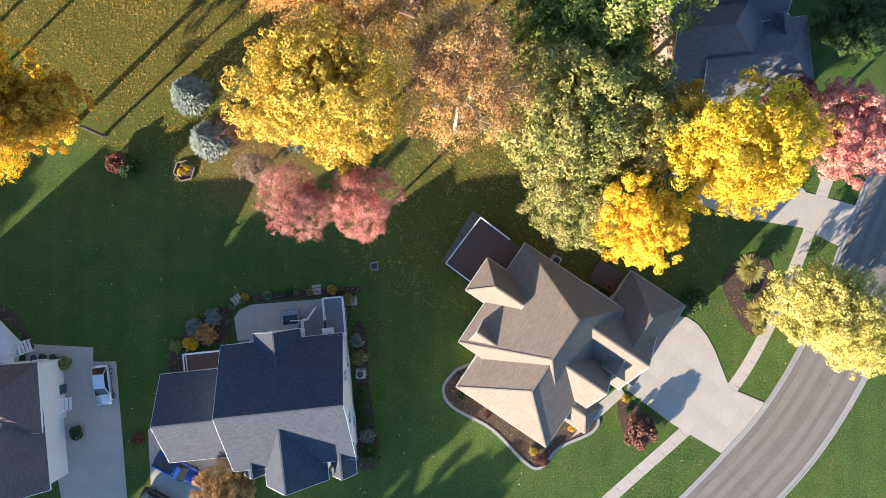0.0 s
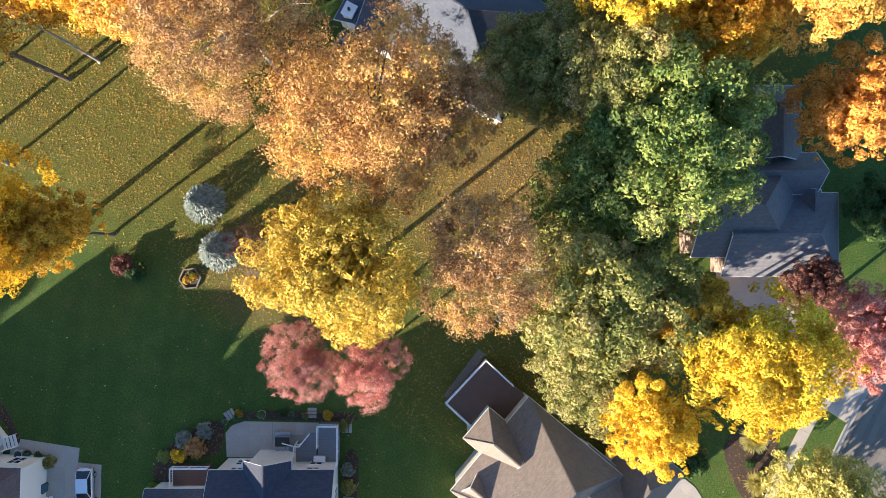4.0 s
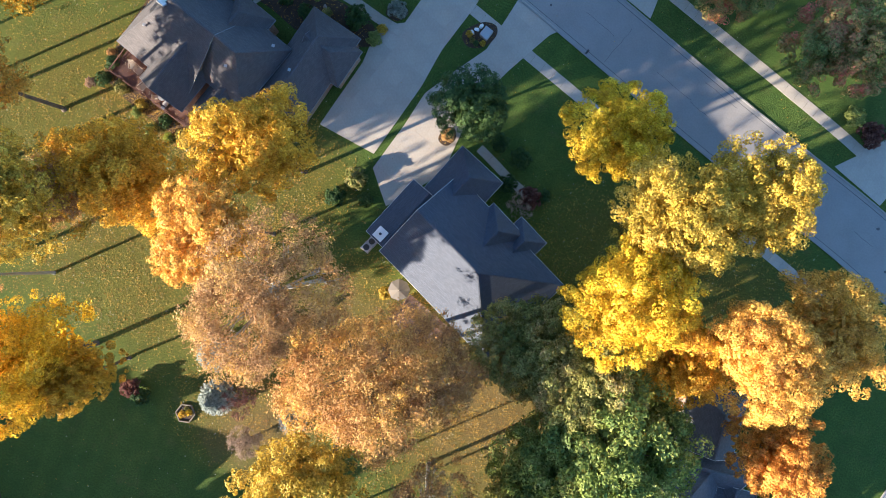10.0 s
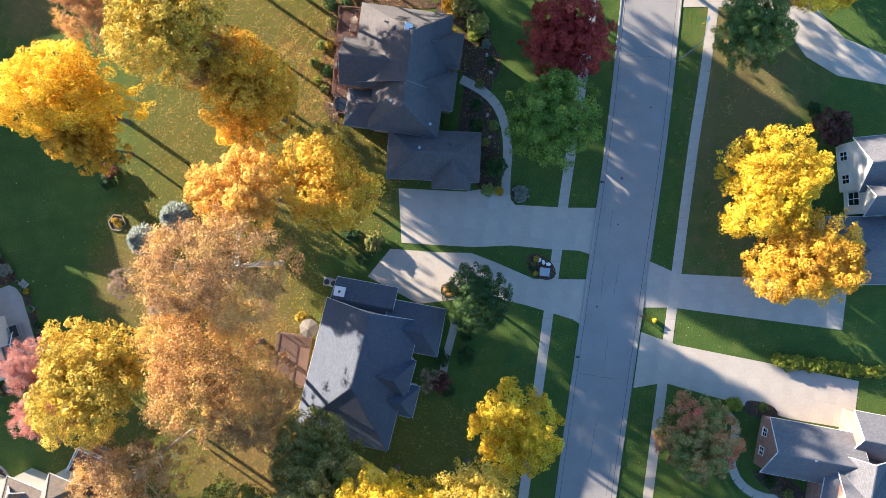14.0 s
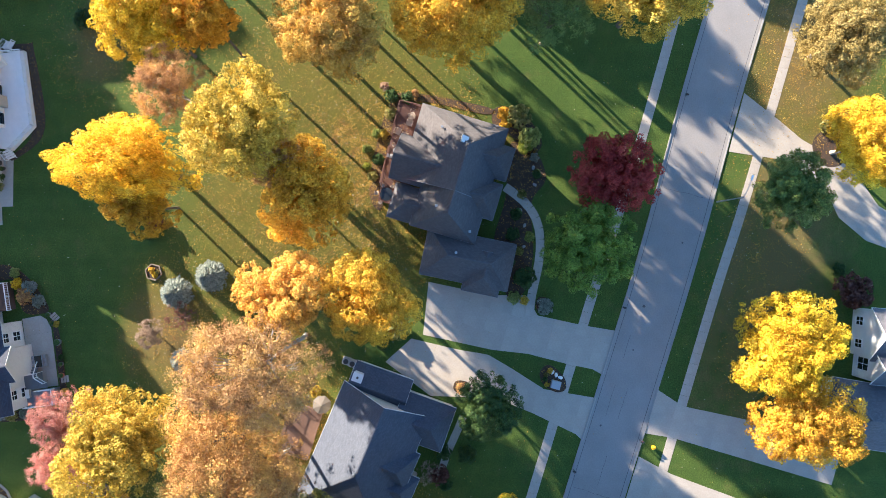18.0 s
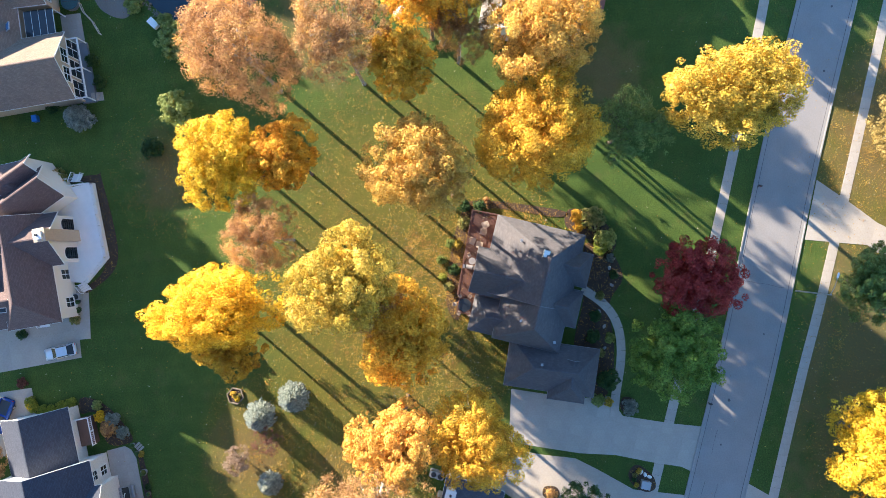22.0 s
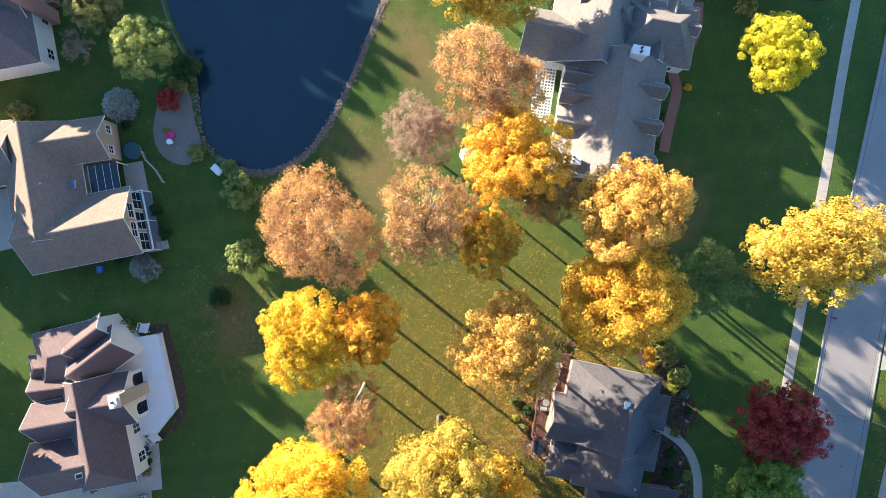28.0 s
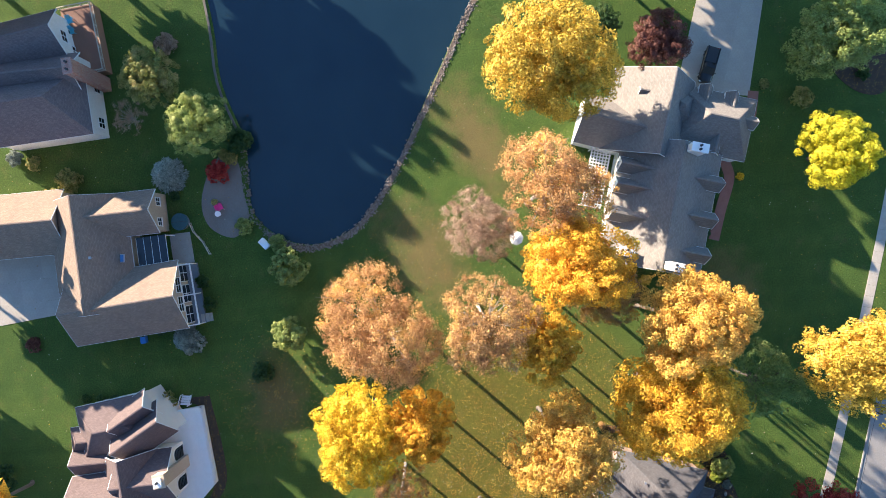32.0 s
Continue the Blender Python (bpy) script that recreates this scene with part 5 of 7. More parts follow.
tree(-105.2, 58.8, 6.0, 4.2, "plum", "round", "dark reddish tree by the driveway")
tree(-108.5, 51.5, 5.0, 2.6, "deep", "round", "small dark green tree")
tree(-99.9, -3.3, 6.5, 4.2, "sage", "round", "pale green willow at the pond edge")
tree(-106.8, -9.2, 5.5, 3.9, "olive", "round", "small tree turning from green to orange")
tree(-70.6, 5.3, 2.4, 2.5, "sage", "shrub", "light green rounded shrub tree", name="shrub", category="shrub")
tree(-79.9, 6.1, 2.4, 2.7, "sage", "shrub", "grey green shrub tree by the pond", name="shrub", category="shrub")
tree(-50.6, 19.4, 19.0, 4.5, "russet", "thin", "red brown half-bare tree")
tree(-20.4, 8.9, 2.2, 2.1, "tan", "thin", "bare tan bush on the lawn", name="shrub", category="shrub")
tree(33.9, 31.2, 15.0, 5.2, "orange", label="brown orange maple behind a grey roof")
tree(37.0, 15.2, 4.5, 3.4, "plum", "round", "dark plum tree beside a driveway")
tree(43.2, 23.8, 5.0, 4.2, "deep", "round", "deep green tree beside the road")
tree(32.4, 44.8, 17.0, 6.0, "amber", label="orange maple near the road's bend")
tree(-103.6, 82.4, 6.5, 6.2, "sage", label="pale leaved tree on the far lawn")
# added trees out of view, set up-sun so their shadows reach lawns and drives
for x, y, z, r in ((-134, -42, 15, 7), (-142, -34, 15, 7), (-150, -26, 15, 7), (-131, 51, 13, 7.5), (-124, -33, 10, 7), (-129, -22, 10, 7), (-135, -12, 10, 6.5), (-92, -49, 11, 6), (-78, -54, 11, 6.5), (-64, -50, 10, 6), (-54, -55, 10, 6), (-43, -58, 11, 6.5), (-33, -62, 10, 6), (-127, 45, 12, 6.5), (-132, 57, 12, 6.5), (-127, 68, 14, 7), (-120, 61, 12, 6), (-139, 70, 12, 7), (-122, 53, 12, 6.5), (-97, -44.5, 13.5, 6), (-53, -33.5, 12, 6), (-123, -37.5, 16, 7)):
    tree(x, y, z, r, "gold" if int(x) % 3 else "orange", "far", label="unseen maple added beyond the houses to cast shade")
conifer(-28.2, 17.2, 5.0, 2.4, "spruce", "blue spruce on the lawn")
conifer(-26.0, 12.2, 5.0, 2.4, "spruce", "blue spruce near a hexagonal planter")


# ---- fallen leaves ----
def fallen_leaves():
    rg = np.random.default_rng(5)
    pts = []
    for x, y, rx, ry, dens in LITTER:
        n = int(rx * ry * dens * 120)
        a, r = rg.uniform(0, 2 * np.pi, n), np.sqrt(rg.uniform(0, 1, n)) ** 1.3
        pts.append(np.stack([x + np.cos(a) * r * rx, y + np.sin(a) * r * ry], 1))
    pts.append(np.stack([rg.uniform(-115, 45, 15000), rg.uniform(-35, 110, 15000)], 1))
    p = np.concatenate(pts)
    def within(out):
        inside = np.zeros(len(p), bool)
        for (x0, y0), (x1, y1) in zip(out, np.roll(out, -1, 0)):
            inside ^= ((y0 > p[:, 1]) != (y1 > p[:, 1])) & (p[:, 0] < (x1 - x0) * (p[:, 1] - y0) / (y1 - y0 + 1e-9) + x0)
        return inside
    p = p[~within(np.array([[q.x, q.y] for q in pond_line]))]
    swept = np.zeros(len(p), bool)
    for drive in PAVED:
        swept |= within(np.array(drive))
    swept |= np.concatenate([np.sqrt(((c[:, None] - np.array(WALKED)[None]) ** 2).sum(2)).min(1) < 0.8 for c in np.array_split(p, 60)])
    p = p[~swept | (rg.random(len(p)) < 0.12)]
    mid = np.array([[q.x, q.y] for q in ROAD])
    mid = np.concatenate([mid[:-1] + (mid[1:] - mid[:-1]) * f for f in (0, 0.2, 0.4, 0.6, 0.8)])
    near = np.concatenate([np.sqrt(((c[:, None] - mid[None]) ** 2).sum(2)).min(1) for c in np.array_split(p, 40)])
    p = p[(near > 4.6) | (rg.random(len(p)) < 0.06)]
    # drifts and thin places
    drift = np.sin(p[:, 0] * 0.9 + 2 * np.sin(p[:, 1] * 0.37)) * np.sin(p[:, 1] * 1.1 + 1.7 * np.sin(p[:, 0] * 0.43)) + 0.5 * np.sin(p[:, 0] * 2.7 + p[:, 1] * 1.9)
    p = p[rg.random(len(p)) < 0.62 + 0.34 * drift]
    n = len(p)
    wide = 6000
    c = np.column_stack([p, np.full(n, 0.07)])
    # leaves drifted on to the red deck
    along, across = rg.uniform(-6.0, 6.0, 420), rg.uniform(-1.8, 1.8, 420) ** 3 / 3.24
    q = radians(-16)
    onto = np.column_stack([-45.8 + along * math.cos(q) - across * math.sin(q), 45.5 + along * math.sin(q) + across * math.cos(q), np.full(420, 0.9)])
    c = np.concatenate([c, onto])
    n = len(c)
    a, s = rg.uniform(0, np.pi, n), 0.024 + 0.075 * rg.random(n) ** 1.7
    u = np.column_stack([np.cos(a) * s, np.sin(a) * s, rg.uniform(-0.5, 0.5, n) * s])
    w = np.column_stack([-np.sin(a) * s * 0.7, np.cos(a) * s * 0.7, rg.uniform(-0.4, 0.4, n) * s])
    v = np.stack([c - u, c + u * 0.3 - w * 1.2, c + u + w], 1).reshape(-1, 3)
    pale = (rg.random(n) < 0.05) | ((np.arange(n) > n - 420 - wide) & (rg.random(n) < 0.4))
    for keep, mat, label in ((~pale, "litter", "scattered yellow and brown fallen leaves on grass"), (pale, "pale_litter", "pale upturned fallen leaves scattered over the lawns")):
        k = int(keep.sum())
        me = bpy.data.meshes.new("fallen_leaves")
        me.from_pydata(v.reshape(-1, 3, 3)[keep].reshape(-1, 3).tolist(), [], np.arange(3 * k).reshape(-1, 3).tolist())
        me.materials.append(MAT[mat])
        tagged(new("fallen_leaves", me), label, "leaves", kind="stuff")


fallen_leaves()


# ---- garden, street and parked things ----
def bed(label, pts, border=True):
    t = thing("garden_bed", label, "garden bed")
    part("mulch", blob_poly(pts, -0.05, 0.06), "mulch", t)
    # leaves caught on the mulch
    rg = np.random.default_rng(len(label))
    out = np.array([[q.x, q.y] for q in smooth_line(pts, 6, True)])
    lo, hi = out.min(0), out.max(0)
    p = rg.uniform(lo, hi, (int(np.prod(hi - lo) * 9), 2))
    inside = np.zeros(len(p), bool)
    for (x0, y0), (x1, y1) in zip(out, np.roll(out, -1, 0)):
        inside ^= ((y0 > p[:, 1]) != (y1 > p[:, 1])) & (p[:, 0] < (x1 - x0) * (p[:, 1] - y0) / (y1 - y0 + 1e-9) + x0)
    p = p[inside]
    n = len(p)
    c = np.column_stack([p, rg.uniform(0.07, 0.1, n)])
    a, s = rg.uniform(0, 2 * np.pi, n), rg.uniform(0.03, 0.085, n)
    u = np.column_stack([np.cos(a) * s, np.sin(a) * s, rg.uniform(-0.3, 0.3, n) * s])
    w = np.column_stack([-np.sin(a) * s * 0.7, np.cos(a) * s * 0.7, rg.uniform(-0.3, 0.3, n) * s])
    me = bpy.data.meshes.new("fallen_leaves")
    me.from_pydata(np.stack([c - u, c + u * 0.3 - w * 1.2, c + u + w], 1).reshape(-1, 3).tolist(), [], np.arange(3 * n).reshape(-1, 3).tolist())
    me.materials.append(MAT["litter"])
    o = new("fallen_leaves", me)
    o.parent = t
    o["kind"] = "stuff"
    if border:
        part("edging", ribbon(smooth_line(pts + [pts[0]], 6), -0.16, 0.16, -0.05, 0.14), "kerb", t, "pale concrete edging")
    return t


def shrub(x, y, r, mat="deep", label="rounded dark green garden shrub", squash=1.0):
    return tree(x, y, r * 0.62, r, mat, "shrub", label, squash=squash, name="shrub", category="shrub")


def grass_clump(x, y, r, label="tuft of straw yellow ornamental grass"):
    t = thing("ornamental_grass", label, "grass", x, y, 0)
    rg = np.random.default_rng(int(abs(x * 7 + y * 13)))
    n = 420
    a, lean = rg.uniform(0, 2 * np.pi, n), rg.uniform(0.1, 1.0, n)
    root = np.stack([np.cos(a) * 0.15, np.sin(a) * 0.15, np.zeros(n)], 1)
    tip = np.stack([np.cos(a) * r * lean, np.sin(a) * r * lean, r * (1.25 - 0.7 * lean)], 1)
    mid = (root + tip) / 2 + np.array([0, 0, r * 0.3])
    sd = np.stack([-np.sin(a), np.cos(a), np.zeros(n)], 1) * r * 0.035
    v = np.stack([root - sd, root + sd, mid + sd, mid - sd, tip + sd * 0.2, tip - sd * 0.2], 1).reshape(-1, 3)
    f = [q for i in range(n) for q in ((6 * i, 6 * i + 1, 6 * i + 2, 6 * i + 3), (6 * i + 3, 6 * i + 2, 6 * i + 4, 6 * i + 5))]
    me = bpy.data.meshes.new("blades")
    me.from_pydata(v.tolist(), [], f)
    me.materials.append(MAT["straw"])
    o = new("blades", me)
    o.parent = t


def rail_line(parent, pts, z, mat, high=0.95, step=1.6):
    """Posts, a top and a bottom rail and slim balusters along a line of corners."""
    for a, b in zip(pts, pts[1:]):
        a, b = Vector((*a, z)), Vector((*b, z))
        n = max(1, round((b - a).length / step))
        for k in range(n + 1):
            bm = bmesh.new()
            add_box(bm, (0.12, 0.12, high + 0.1), Matrix.Translation(a.lerp(b, k / n) + Vector((0, 0, high / 2))), 0.01)
            part("post", bm, mat, parent)
        for hgt, w in ((high, 0.13), (0.12, 0.06)):
            bm = bmesh.new()
            add_bar(bm, a + Vector((0, 0, hgt)), b + Vector((0, 0, hgt)), w, 0.06)
            part("rail", bm, mat, parent)
        bm = bmesh.new()
        m = max(2, int((b - a).length / 0.25))
        for k in range(1, m):
            q = a.lerp(b, k / m)
            add_box(bm, (0.035, 0.035, high - 0.1), Matrix.Translation(q + Vector((0, 0, high / 2))))
        part("balustrade", bm, mat, parent)["kind"] = "stuff"


def deck(label, x, y, head, length, width, z, mat, rails=(), railmat="white", board=0.16):
    """A raised deck: boards on a skirted frame, with railings along the named sides."""
    t = thing("deck", label, "deck", x, y, 0, head)
    l, w = length / 2, width / 2
    bm = bmesh.new()
    add_box(bm, (length - 0.1, width - 0.1, max(0.12, z - 0.05)), Matrix.Translation((0, 0, (z - 0.05) / 2)))
    part("frame", bm, mat, t)
    bm = bmesh.new()
    n = int(width / board)
    for k in range(n):
        add_box(bm, (length, width / n - 0.012, 0.04), Matrix.Translation((0, -w + (k + 0.5) * width / n, z + random.uniform(-0.003, 0.003))))
    part("decking", bm, mat, t)["kind"] = "stuff"
    for line in rails:
        rail_line(t, [(u * l * 0.985, v * w * 0.985) for u, v in line], z, railmat)
    return t


def terrace(label, pts, z, mat, head=0.0, step=2.4):
    t = thing("patio", label, "patio", kind="structure")
    slabs(t, pts, head, step, z, mat)
    return t


def car(label, x, y, head, mat, length=4.7, width=1.85, height=1.45, pickup=False, category="car"):
    """A parked vehicle: lofted body, glasshouse, roof, wheels, lamps, mirrors."""
    t = thing("pickup" if pickup else "car", label, category, x, y, 0.03, head)
    l, w = length / 2, width / 2
    bm = bmesh.new()
    sec = [(-l, 0.72, 0.8, 0.4), (-l + 0.15, 0.9, 0.92, 0.3), (-l * 0.55, 0.98, 1.0, 0.25), (0, 0.98, 1.0, 0.25), (l * 0.5, 0.95, 1.0, 0.25), (l - 0.35, 0.85, 0.95, 0.28), (l, 0.66, 0.78, 0.4)]
    rings = []
    for px, top, wide, low in sec:
        ww = w * wide
        rings.append([bm.verts.new(p) for p in ((px, -ww * 0.94, low), (px, -ww, (low + top) / 2), (px, -ww * 0.9, top), (px, 0, top + 0.04), (px, ww * 0.9, top), (px, ww, (low + top) / 2), (px, ww * 0.94, low))])
    for r, q in zip(rings, rings[1:]):
        for k in range(6):
            bm.faces.new((r[k], q[k], q[k + 1], r[k + 1]))
        bm.faces.new((r[6], q[6], q[0], r[0]))
    bm.faces.new(rings[0][::-1])
    bm.faces.new(rings[-1])
    bmesh.ops.recalc_face_normals(bm, faces=bm.faces)
    for f in bm.faces:
        f.smooth = True
    body = part("body", bm, mat, t)
    back, front = (-0.05 * l, 0.52 * l) if pickup else (-0.86 * l, 0.48 * l)
    tb, tf = (0.08 * l, 0.25 * l) if pickup else (-0.55 * l, 0.12 * l)
    bm = bmesh.new()
    lo = [bm.verts.new((px, s * w * 0.86, 0.95)) for px, s in ((back, -1), (front, -1), (front, 1), (back, 1))]
    hi = [bm.verts.new((px, s * w * 0.68, height - 0.02)) for px, s in ((tb, -1), (tf, -1), (tf, 1), (tb, 1))]
    for i in range(4):
        bm.faces.new((lo[i], lo[(i + 1) % 4], hi[(i + 1) % 4], hi[i]))
    part("window_glass", bm, "glass", t, "dark tinted glass")
    bm = bmesh.new()
    add_box(bm, (tf - tb + 0.04, w * 1.4, 0.06), Matrix.Translation(((tb + tf) / 2, 0, height)), 0.025)
    part("roof", bm, mat, t)
    for i in range(4):
        bm = bmesh.new()
        add_bar(bm, ((back, front, front, back)[i], (-1, -1, 1, 1)[i] * w * 0.865, 0.95), ((tb, tf, tf, tb)[i], (-1, -1, 1, 1)[i] * w * 0.69, height), 0.08, 0.06)
        part("pillar", bm, mat, t)
    if pickup:
        bm = bmesh.new()
        add_box(bm, (l * 0.78, w * 1.5, 0.05), Matrix.Translation((-l * 0.53, 0, 1.03)), 0.01)
        part("cargo_bed", bm, "dark", t, "dark open cargo bed")
        for s in (-1, 1):
            bm = bmesh.new()
            add_bar(bm, (-l * 0.95, s * w * 0.83, 1.12), (-0.08 * l, s * w * 0.83, 1.12), 0.16, 0.22)
            part("bed_side", bm, mat, t)
    for px in (-l * 0.6, l * 0.62):
        for s in (-1, 1):
            bm = bmesh.new()
            bmesh.ops.create_cone(bm, cap_ends=True, segments=16, radius1=0.33, radius2=0.33, depth=0.22, matrix=pose(px, s * (w - 0.1), 0.32, 90, 0, 0))
            wh = part("wheel", bm, "rubber", t)
            bm = bmesh.new()
            bmesh.ops.create_cone(bm, cap_ends=True, segments=12, radius1=0.2, radius2=0.2, depth=0.03, matrix=pose(px, s * (w + 0.02), 0.32, 90, 0, 0))
            part("rim", bm, "metal", wh)
    for s in (-1, 1):
        bm = bmesh.new()
        add_box(bm, (0.25, 0.36, 0.14), pose(l - 0.2, s * w * 0.66, 0.7, 0, 12, -s * 12), 0.03)
        part("headlight", bm, "lamp_glass", t)
        bm = bmesh.new()
        add_box(bm, (0.12, 0.3, 0.16), pose(-l + 0.1, s * w * 0.66, 0.76, 0, -8, s * 8), 0.03)
        part("tail_light", bm, "tail_red", t)
        bm = bmesh.new()
        add_box(bm, (0.1, 0.22, 0.14), Matrix.Translation((front - 0.35, s * (w + 0.06), 0.98)), 0.03)
        part("mirror", bm, mat, t)


def ac_unit(x, y, head=0.0, z=0.0):
    t = thing("air_conditioner", "pale grey outdoor air conditioner with a round fan", "air conditioner", x, y, z, head)
    bm = bmesh.new()
    add_box(bm, (0.95, 0.95, 0.85), Matrix.Translation((0, 0, 0.48)), 0.06)
    part("casing", bm, "metal", t)
    bm = bmesh.new()
    bmesh.ops.create_cone(bm, cap_ends=True, segments=20, radius1=0.38, radius2=0.38, depth=0.05, matrix=Matrix.Translation((0, 0, 0.92)))
    part("fan_grille", bm, "dark", t)
    bm = bmesh.new()
    add_box(bm, (1.2, 1.2, 0.1), Matrix.Translation((0, 0, 0.02)), 0.02)
    part("base_pad", bm, "concrete", t)


def mailbox(x, y, head):
    t = thing("mailbox", "dark mailbox on a post at the kerb", "mailbox", x, y, 0, head)
    bm = bmesh.new()
    add_box(bm, (0.12, 0.12, 1.1), Matrix.Translation((0, 0, 0.5)), 0.01)
    part("post", bm, "dark", t)
    bm = bmesh.new()
    bmesh.ops.create_cone(bm, cap_ends=True, segments=12, radius1=0.13, radius2=0.13, depth=0.5, matrix=pose(0.1, 0, 1.18, 0, 90, 0))
    add_box(bm, (0.5, 0.26, 0.13), Matrix.Translation((0.1, 0, 1.11)), 0.01)
    part("box", bm, "dark", t)
    bm = bmesh.new()
    add_box(bm, (0.05, 0.03, 0.2), Matrix.Translation((0.1, 0.15, 1.3)), 0.005)
    part("flag", bm, "tail_red", t)


def street_lamp(x, y, head):
    t = thing("street_lamp", "slim grey street lamp with one arm", "street lamp", x, y, 0, head)
    bm = bmesh.new()
    add_tube(bm, [(0, 0, -0.1), (0, 0, 3), (0, 0, 9.0)], [0.13, 0.1, 0.07], 8)
    part("pole", bm, "metal", t)
    bm = bmesh.new()
    add_tube(bm, [(0, 0, 8.7), (0.9, 0, 9.2), (2.4, 0, 9.3)], [0.05, 0.045, 0.04], 6)
    part("arm", bm, "metal", t)
    bm = bmesh.new()
    add_box(bm, (0.75, 0.3, 0.16), Matrix.Translation((2.7, 0, 9.28)), 0.06)
    part("lamp_head", bm, "lamp_glass", t, "pale lamp head")


def table_set(x, y, z, head, r=0.75, chairs=4, top="glass", frame="dark"):
    t = thing("garden_table", "round garden table on a central foot", "table", x, y, z, head)
    bm = bmesh.new()
    bmesh.ops.create_cone(bm, cap_ends=True, segments=24, radius1=r, radius2=r, depth=0.04, matrix=Matrix.Translation((0, 0, 0.74)))
    part("tabletop", bm, top, t)
    bm = bmesh.new()
    add_tube(bm, [(0, 0, 0), (0, 0, 0.1), (0, 0, 0.73)], [0.28, 0.05, 0.05], 10)
    part("foot", bm, frame, t)
    first = None
    for k in range(chairs):
        a = head + k * 360 / chairs + 20
        m = pose(x + math.cos(radians(a)) * (r + 0.42), y + math.sin(radians(a)) * (r + 0.42), z, 0, 0, a + 90)
        if first:
            copy_thing(first, m)
            continue
        c = first = thing("garden_chair", "light garden chair at a round table", "chair", group="garden chairs")
        c.matrix_basis = m
        bm = bmesh.new()
        add_box(bm, (0.5, 0.5, 0.06), Matrix.Translation((0, 0, 0.44)), 0.02)
        part("seat", bm, "canvas", c)
        bm = bmesh.new()
        add_box(bm, (0.5, 0.05, 0.5), pose(0, -0.25, 0.72, 12, 0, 0), 0.02)
        part("backrest", bm, "canvas", c)
        for sx in (-1, 1):
            for sy in (-1, 1):
                bm = bmesh.new()
                add_box(bm, (0.04, 0.04, 0.44), Matrix.Translation((sx * 0.22, sy * 0.22, 0.22)))
                part("leg", bm, frame, c)


def dining_set(x, y, z, head):
    """A rectangular garden table with three chairs on each long side."""
    t = thing("garden_table", "rectangular glass topped metal garden table", "table", x, y, z, head)
    bm = bmesh.new()
    add_box(bm, (1.7, 1.1, 0.03), Matrix.Translation((0, 0, 0.73)), 0.01)
    part("tabletop", bm, "glass", t, "dark glass top")
    bm = bmesh.new()
    for a, b in (((-0.85, -0.55, 0.74), (0.85, -0.55, 0.74)), ((-0.85, 0.55, 0.74), (0.85, 0.55, 0.74)), ((-0.85, -0.55, 0.74), (-0.85, 0.55, 0.74)), ((0.85, -0.55, 0.74), (0.85, 0.55, 0.74))):
        add_bar(bm, a, b, 0.07, 0.06)
    part("rim", bm, "metal", t)
    for sx in (-1, 1):
        for sy in (-1, 1):
            bm = bmesh.new()
            add_box(bm, (0.06, 0.06, 0.71), Matrix.Translation((sx * 0.78, sy * 0.48, 0.355)))
            part("leg", bm, "metal", t)
    first = None
    for sy in (-1, 1):
        for k in range(3):
            u = (k - 1) * 0.58
            at = pose(x, y, z, 0, 0, head) @ pose(u, sy * 0.86, 0, 0, 0, 0 if sy < 0 else 180)
            if first:
                copy_thing(first, at)
                continue
            c = first = thing("garden_chair", "grey metal mesh chair at a garden table", "chair", group="patio chairs")
            c.matrix_basis = at
            bm = bmesh.new()
            add_box(bm, (0.48, 0.48, 0.04), Matrix.Translation((0, 0, 0.44)), 0.015)
            part("seat", bm, "metal", c)
            for q in range(4):
                bm = bmesh.new()
                add_box(bm, (0.09, 0.03, 0.48), pose(-0.18 + q * 0.12, -0.25, 0.7, 12, 0, 0), 0.01)
                part("back_slat", bm, "metal", c)
            for sx in (-1, 1):
                for s2 in (-1, 1):
                    bm = bmesh.new()
                    add_box(bm, (0.035, 0.035, 0.44), Matrix.Translation((sx * 0.21, s2 * 0.21, 0.22)))
                    part("leg", bm, "metal", c)


def rail_steps(label, x, y, head, z, n=4, wide=1.3):
    """Straight steps down from a height, with white handrails on both sides."""
    t = thing("steps", label, "steps", x, y, 0, head)
    run = 0.3
    for k in range(n):
        bm = bmesh.new()
        add_box(bm, (run, wide, 0.06), Matrix.Translation((k * run, 0, z - (k + 1) * z / (n + 1))), 0.01)
        part("tread", bm, "white", t)
    for sy in (-wide / 2, wide / 2):
        bm = bmesh.new()
        add_bar(bm, (-0.15, sy, z + 0.85), (n * run, sy, 0.95), 0.08, 0.07)
        part("handrail", bm, "white", t)
        for px, pz in ((-0.1, z + 0.85), (n * run - 0.05, 0.95)):
            bm = bmesh.new()
            add_bar(bm, (px, sy, 0.0), (px, sy, pz), 0.08, 0.08)
            part("post", bm, "white", t)
        bm = bmesh.new()
        for q in range(1, 6):
            f = q / 6
            add_box(bm, (0.03, 0.03, 0.8), Matrix.Translation((-0.1 + f * n * run, sy, z + 0.42 - f * (z + 0.42 - 0.5))))
        part("balustrade", bm, "white", t)["kind"] = "stuff"


